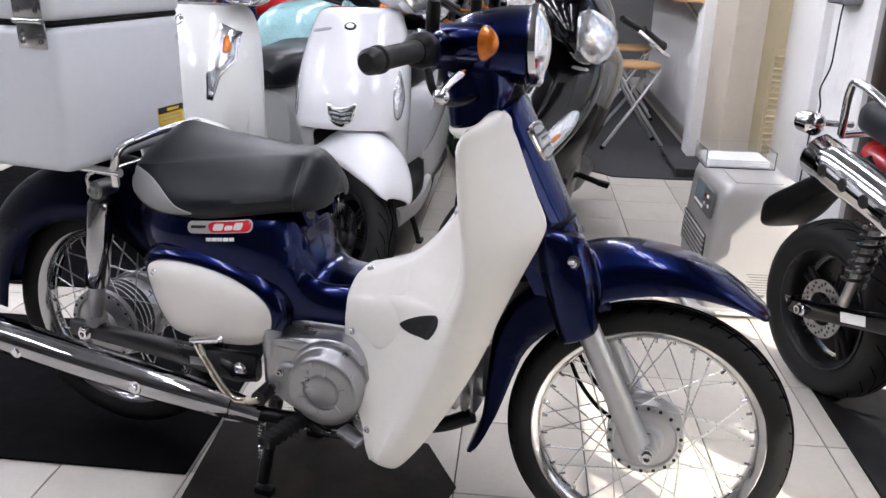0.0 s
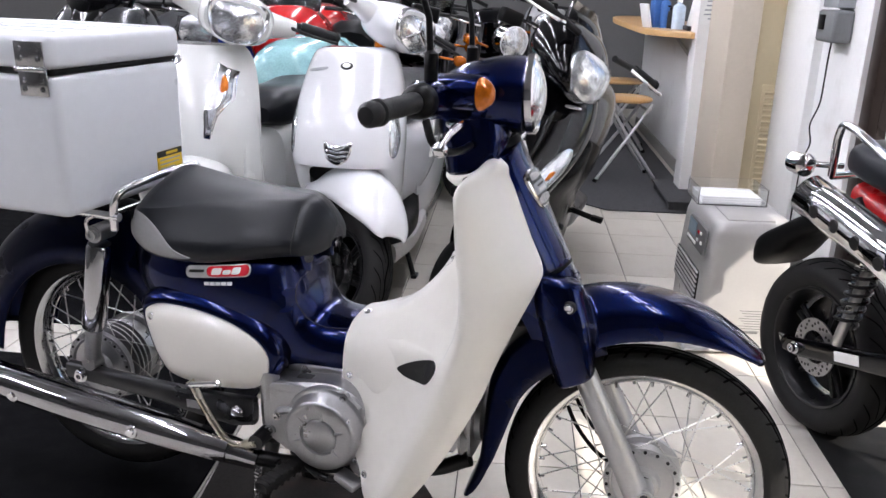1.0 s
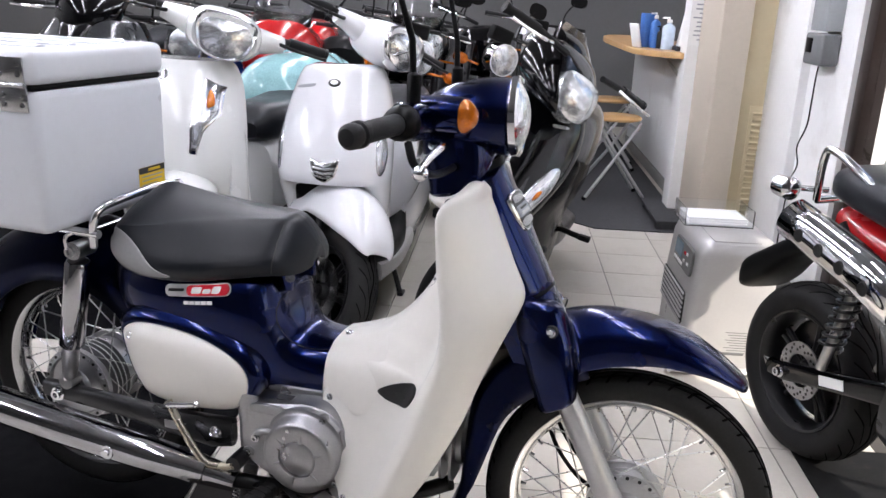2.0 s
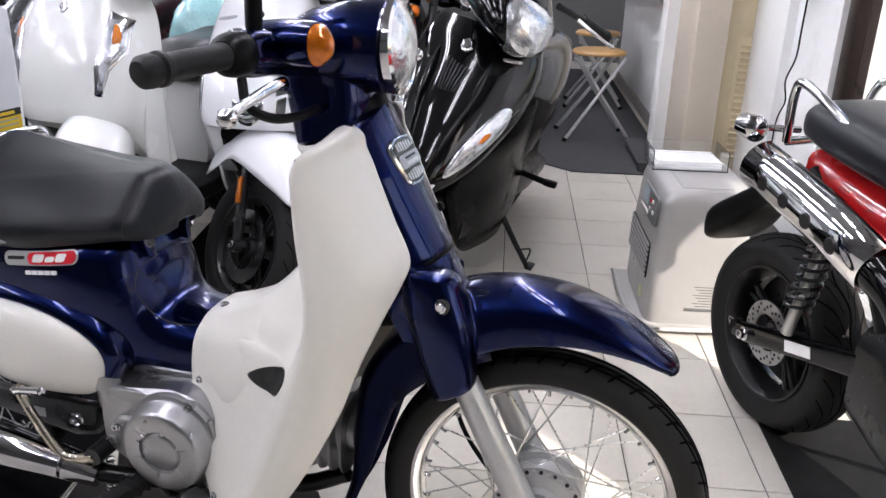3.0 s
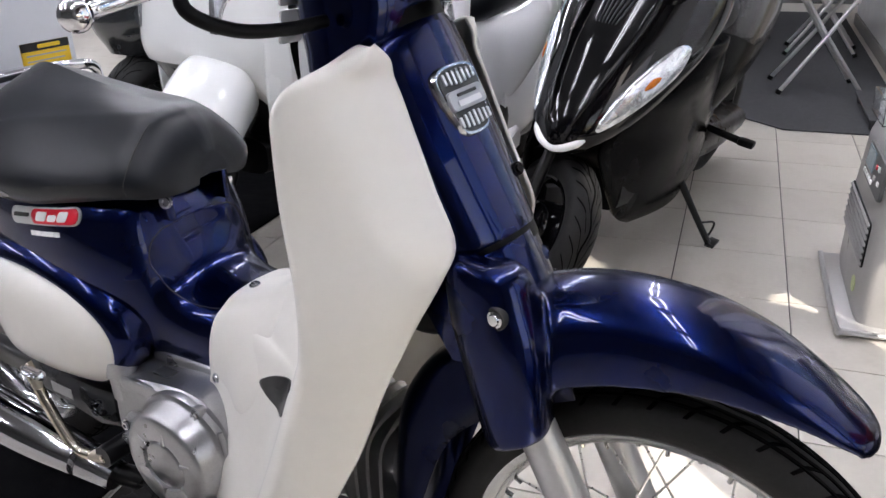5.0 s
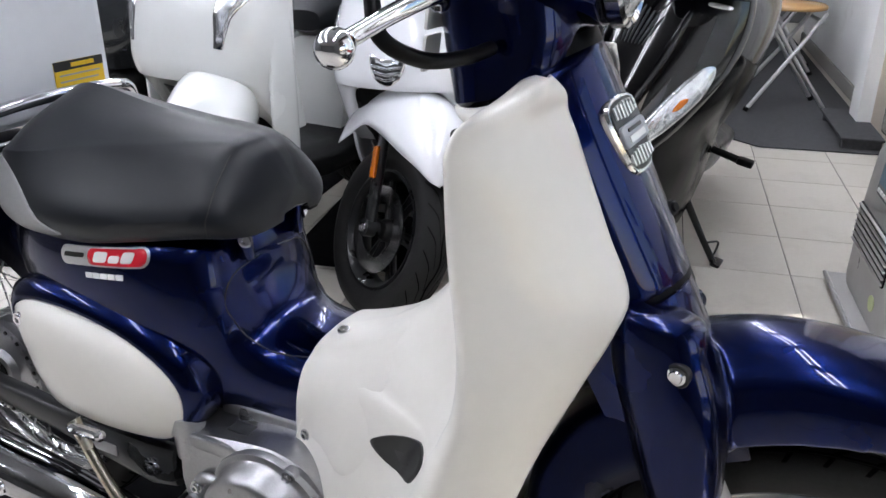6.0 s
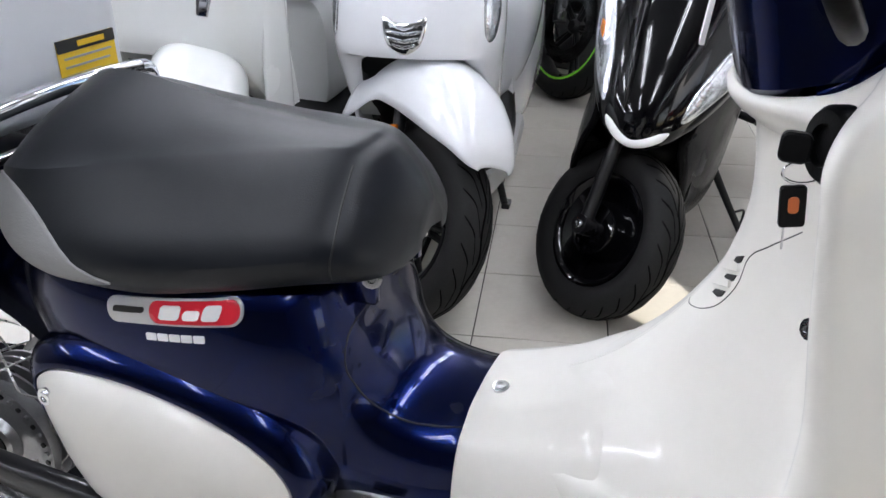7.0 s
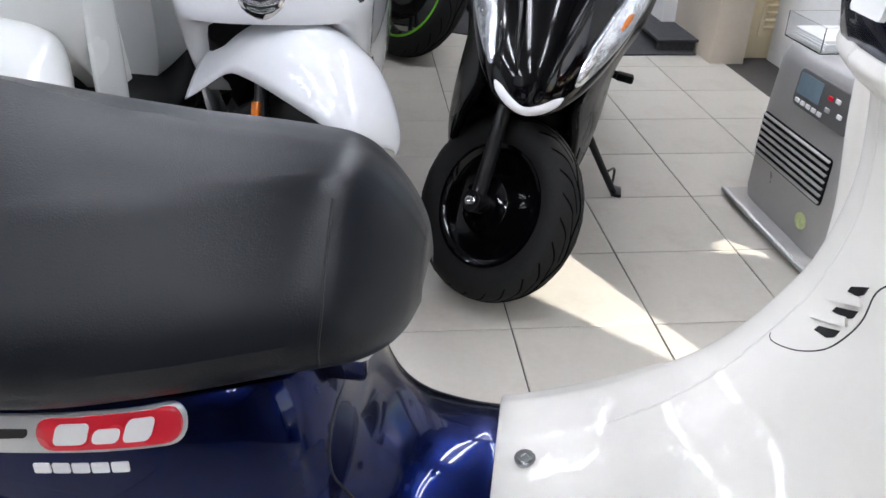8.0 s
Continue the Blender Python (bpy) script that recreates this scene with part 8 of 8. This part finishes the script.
def road_bike(label, m, paint, steer=0.0, screen=False, stripe=None, wheel_mat=BLACK_METAL, lamp=CHROME, faired=False):
    ob = thing("motorcycle", label, "motorcycle", m, "parked motorcycles")
    S = axis_turn(-0.30, 0.80, steer)
    cast_wheel(ob, "front_wheel", S @ Matrix.Translation((0, 0, 0.30)), 0.30, 0.11, 0.222, wheel_mat, 5, stripe=stripe)
    cast_wheel(ob, "rear_wheel", Matrix.Translation((-1.36, 0, 0.30)), 0.30, 0.14, 0.222, wheel_mat, 5, stripe=stripe)
    for s in (-1, 1):
        bm = bm_new()
        add_tube(bm, [(0, s * 0.095, 0.30), (-0.14, s * 0.095, 0.58), (-0.29, s * 0.095, 0.93)], [0.028, 0.024, 0.02], 12, 0, S)
        part("fork_leg", bm, BLACK_METAL, ob)
    bm = bm_new()
    add_hull(bm, [(-0.42, 0.78, 0.95, 0.09, 2.8), (-0.52, 0.74, 1.02, 0.15, 2.6), (-0.70, 0.74, 1.02, 0.155, 2.6), (-0.88, 0.76, 0.90, 0.10, 2.6)], 18, 24)
    part("fuel_tank", bm, paint, ob)
    bm = bm_new()
    add_hull(bm, [(-0.84, 0.76, 0.84, 0.09, 3), (-1.05, 0.78, 0.86, 0.13, 3), (-1.30, 0.84, 0.93, 0.11, 3), (-1.50, 0.90, 0.96, 0.05, 3)], 18, 22)
    part("seat", bm, SEAT_VINYL, ob)
    bm = bm_new()
    add_hull(bm, [(-1.0, 0.66, 0.78, 0.09, 3), (-1.3, 0.74, 0.84, 0.09, 3), (-1.58, 0.84, 0.90, 0.03, 3)], 12, 18)
    part("tail", bm, paint, ob)
    bm = bm_new()
    add_hull(bm, [(-0.36, 0.34, 0.56, 0.12, 4), (-0.50, 0.26, 0.72, 0.17, 4), (-0.75, 0.26, 0.70, 0.18, 4), (-0.95, 0.30, 0.60, 0.13, 4)], 16, 24)
    part("engine", bm, BLACK_METAL, ob)
    bm = bm_new()
    add_tube(bm, [(-0.42, -0.10, 0.55), (-0.36, -0.14, 0.34), (-0.55, -0.16, 0.24), (-0.95, -0.17, 0.26)], 0.024, 12, 20)
    add_tube(bm, [(-0.95, -0.17, 0.26), (-1.05, -0.18, 0.30), (-1.45, -0.20, 0.42)], [0.03, 0.05, 0.05], 16)
    part("exhaust", bm, RIM_STEEL, ob)
    bm = bm_new()
    add_hull(bm, [(-0.02, 0.62, 0.66, 0.05, 3), (-0.12, 0.60, 0.645, 0.06, 3)], 4, 14, S)
    part("front_fender", bm, paint if faired else BLACK_PLASTIC, ob)
    if faired:
        bm = bm_new()
        add_hull(bm, [(0.10, 0.84, 0.90, 0.05, 2.6), (0.03, 0.76, 0.99, 0.16, 2.6), (-0.12, 0.62, 1.04, 0.20, 2.8), (-0.35, 0.50, 0.96, 0.21, 3), (-0.50, 0.45, 0.80, 0.19, 3)], 18, 26)
        part("fairing", bm, paint, ob)
        for s in (-1, 1):
            bm = bm_new()
            add_pillow(bm, [(0.06 * math.cos(2 * math.pi * k / 20), 0.032 * math.sin(2 * math.pi * k / 20)) for k in range(20)], 0.012, basis((0.045, s * 0.10, 0.885), (-s * 0.7, 1, 0), (-0.3, 0, 1)), 4)
            part("headlight", bm, LENS, ob)
    else:
        bm = bm_new()
        add_hull(bm, [(-0.22, 0.84, 0.96, 0.05, 2.2), (-0.14, 0.82, 0.98, 0.085, 2.2), (-0.06, 0.815, 0.985, 0.088, 2.2)], 10, 26, S)
        head = part("headlight", bm, lamp, ob)
        bm = bm_new()
        add_pillow(bm, circle(0.082, 26), 0.02, S @ basis((-0.06, 0, 0.90), (0, 1, 0), (0, 0, 1)), 5, 2.0, back=0.002)
        part("lens", bm, LENS, head)
    if screen:
        bm = bm_new()
        rows = [[Vector((x - 0.10 * abs(g) ** 2, g * w, z)) for g in (-1 + k / 8 for k in range(17))] for x, z, w in ((0.0, 0.98, 0.15), (-0.10, 1.10, 0.17), (-0.20, 1.20, 0.15), (-0.25, 1.25, 0.09))]
        add_loft(bm, rows, closed=False)
        sc = part("windscreen", bm, CLEAR, ob, "clear curved windscreen", thick=0.003)
        sc.visible_shadow = False
    handlebar(ob, S, 1.03, 0.36, -0.30, mirrors=True)
    bm = bm_new()
    add_box(bm, (-0.18, 0, 1.02), (0.06, 0.14, 0.08), 0.015, S, 3)
    part("instrument_panel", bm, BLACK_PLASTIC, ob)
    for s in (-1, 1):
        bm = bm_new()
        add_tube(bm, [(-0.15, s * 0.09, 0.83), (-0.15, s * 0.19, 0.83)], 0.007, 8, 0, S)
        add_hull(bm, [(-0.185, 0.805, 0.855, 0.02, 2.4, s * 0.215), (-0.12, 0.80, 0.86, 0.032, 2.4, s * 0.215), (-0.105, 0.815, 0.845, 0.02, 2.4, s * 0.215)], 6, 14, S)
        part("turn_signal", bm, AMBER, ob)
    bm = bm_new()
    add_tube(bm, [(-0.78, 0.12, 0.28), (-0.76, 0.24, 0.10), (-0.75, 0.27, 0.012)], 0.011, 10)
    part("side_stand", bm, BLACK_METAL, ob)
    return ob


road_bike("black naked motorcycle with green rim stripes", pose(0.03, 4.93, 0, 0, 0, -97), BLACK_PAINT, 46, stripe=GREEN_PAINT)
road_bike("black motorcycle with round chrome headlight", pose(-0.28, 4.50, 0, 0, 0, -84), BLACK_PAINT, 25)
road_bike("red and white faired motorcycle with clear windscreen", pose(-0.95, 4.75, 0, 0, 0, -95), RED_PAINT, 20, screen=True, faired=True)
road_bike("blue motorcycle with black fork legs", pose(-1.55, 4.75, 0, 0, 0, -95), BLUE_PAINT, 25)
road_bike("black touring motorcycle with clear windscreen", pose(-0.30, 5.35, 0, 0, 0, -92), BLACK_PAINT, 20, screen=True)
road_bike("blue motorcycle in the back row", pose(-0.55, 6.6, 0, 0, 0, -95), BLUE_PAINT, 20)
road_bike("black motorcycle in the back row", pose(-1.25, 6.5, 0, 0, 0, -90), BLACK_PAINT, 20)
road_bike("black motorcycle beside the wall", pose(-2.15, 4.8, 0, 0, 0, -95), BLACK_PAINT, 20)
road_bike("silver motorcycle in the back row", pose(0.35, 6.4, 0, 0, 0, -100), SILVER, 20)
road_bike("red motorcycle in the back row", pose(-2.0, 6.6, 0, 0, 0, -90), RED_PAINT, 20)


def dark_scooter(m):
    ob = thing("scooter", "dark grey maxi scooter with black windscreen", "scooter", m, "parked scooters")
    S = axis_turn(-0.2, 0.6, 12)
    cast_wheel(ob, "front_wheel", S @ Matrix.Translation((0, 0, 0.25)), 0.25, 0.12, 0.165, BLACK_METAL, 5)
    fork_pair(ob, S, 0.25, 0.08, False)
    DARK = material("dark grey metallic paint", (0.035, 0.038, 0.042), 0.25, 0.4, 0.8, vary=0.06)
    table = [(0.50, 0.06, 0.12, 0.14), (0.60, 0.09, 0.19, 0.18), (0.72, 0.07, 0.23, 0.20), (0.84, 0.02, 0.24, 0.20), (0.94, -0.05, 0.22, 0.17), (1.02, -0.12, 0.17, 0.12), (1.05, -0.16, 0.13, 0.08)]
    bm = bm_new()
    rows = apron_rows(table)
    add_loft(bm, [r + [r[-1] - Vector((0.05, 0.006, 0)), r[0] - Vector((0.05, -0.006, 0))] for r in rows])
    part("apron", bm, DARK, ob)
    for s in (-1, 1):
        lens_on(ob, table, [(s * 0.10, 0.965), (s * 0.17, 0.975), (s * 0.205, 0.945), (s * 0.17, 0.92), (s * 0.12, 0.93)], "turn_signal", LENS, 0.006)
        lens_on(ob, table, [(s * 0.15, 0.955), (s * 0.175, 0.958), (s * 0.18, 0.938), (s * 0.155, 0.936)], "bulb_cover", AMBER, 0.002, off=0.008)
        lens_on(ob, table, [(s * 0.05, 0.80), (s * 0.13, 0.86), (s * 0.17, 0.88), (s * 0.14, 0.83), (s * 0.06, 0.76)], "headlight_lens", LENS, 0.006)
    lens_on(ob, table, [(-0.06, 1.02), (0.06, 1.02), (0.05, 0.96), (0.0, 0.92), (-0.05, 0.96)], "nose_panel", BLACK_PAINT, 0.01)
    bm = bm_new()
    rows = [[Vector((x - 0.08 * abs(g) ** 2, g * w, z)) for g in (-1 + k / 8 for k in range(17))] for x, z, w in ((-0.09, 1.0, 0.14), (-0.17, 1.12, 0.16), (-0.24, 1.22, 0.13))]
    add_loft(bm, rows, closed=False)
    part("windscreen", bm, BLACK_PAINT, ob, "smoked black windscreen", thick=0.004)
    handlebar(ob, S, 1.06, 0.36, -0.26, mirrors=True)
    bm = bm_new()
    add_hull(bm, [(-0.10, 0.30, 0.60, 0.16, 3), (-0.25, 0.24, 0.90, 0.18, 4), (-0.45, 0.24, 0.60, 0.18, 4), (-0.7, 0.26, 0.66, 0.18, 3.5)], 16, 24)
    part("inner_panel", bm, BLACK_PLASTIC, ob)
    scooter_rear(ob, DARK, 0.80)
    stand_legs(ob, -0.6, side=False)
    return ob


dark_scooter(pose(-1.42, 3.55, 0, 0, 0, -97))


# ---- scooter under plastic film between the white scooters ----
def wrapped_scooter(m):
    ob = thing("scooter", "scooter wrapped in crinkled pale blue plastic film", "scooter", m, "parked scooters")
    bm = bm_new()
    add_hull(bm, [(0.10, 0.58, 0.70, 0.06, 2.6), (0.02, 0.50, 0.86, 0.18, 2.8), (-0.25, 0.50, 0.92, 0.21, 2.8), (-0.55, 0.56, 0.90, 0.18, 2.8), (-0.85, 0.60, 0.84, 0.12, 2.8)], 40, 40)
    for v in bm.verts:
        v.co += v.normal * 0.0 + Vector((0, 1, 0.6)) * 0.012 * noise.noise(v.co * 14) + Vector((1, 0, 0.5)) * 0.008 * noise.noise(v.co * 31)
    part("film_cover", bm, TEAL_FILM, ob, "crinkled pale blue film")
    bm = bm_new()
    add_hull(bm, [(0.0, 0.26, 0.62, 0.10, 3), (-0.10, 0.22, 0.64, 0.16, 3), (-0.5, 0.22, 0.64, 0.18, 3), (-0.9, 0.30, 0.62, 0.12, 3)], 14, 22)
    part("lower_body", bm, BLACK_PLASTIC, ob)
    cast_wheel(ob, "rear_wheel", Matrix.Translation((-0.05, 0, 0.23)), 0.23, 0.11, 0.15, BLACK_METAL, disc=False)
    cast_wheel(ob, "front_wheel", Matrix.Translation((-1.3, 0, 0.23)), 0.23, 0.10, 0.15, BLACK_METAL, disc=False)
    bm = bm_new()
    add_hull(bm, [(-1.2, 0.4, 0.9, 0.12, 3), (-1.05, 0.5, 0.96, 0.17, 3), (-0.95, 0.3, 0.9, 0.15, 3)], 10, 20)
    part("apron", bm, BLACK_PLASTIC, ob)
    return ob


wrapped_scooter(pose(-0.72, 3.98, 0, 0, 0, -95))


# ---- floor tiles, the nearest as pieces ----
bm = bm_new()
add_box(bm, (0, 0, -0.002), (0.2968, 0.2968, 0.004), 0.0008, None, 1)
tile = part("tile", bm, TILE, floor, matrix=Matrix.Translation((0.0, 2.20, 0)))
near = {(i, j) for i in range(-4, 6) for j in range(-2, 14)}
for i, j in sorted(near):
    if (i, j) != (0, 0) and 0.3 * i + 0.15 < X_RIGHT:
        share(tile, Matrix.Translation((0.3 * i, 2.20 + 0.3 * j, 0)), floor)
me_v, me_f = [], []
for i in range(-19, 6):
    for j in range(-17, 23):
        x, y = 0.3 * i, 2.20 + 0.3 * j
        if (i, j) in near or x + 0.15 > X_RIGHT + 0.15 or not (Y_NEAR < y < Y_FAR):
            continue
        b = len(me_v)
        h = 0.1484
        for z in (0.0, -0.004):
            me_v += [(x - h, y - h, z), (x + h, y - h, z), (x + h, y + h, z), (x - h, y + h, z)]
        me_f += [(b, b + 1, b + 2, b + 3)] + [(b + k, b + 4 + k, b + 4 + (k + 1) % 4, b + (k + 1) % 4) for k in range(4)]
far_me = bpy.data.meshes.new("far_tiles")
far_me.from_pydata(me_v, [], me_f)
far_me.materials.append(TILE)
far_tiles = new("far_tiles", far_me)
far_tiles.parent = floor
tagged(far_tiles, kind="stuff")
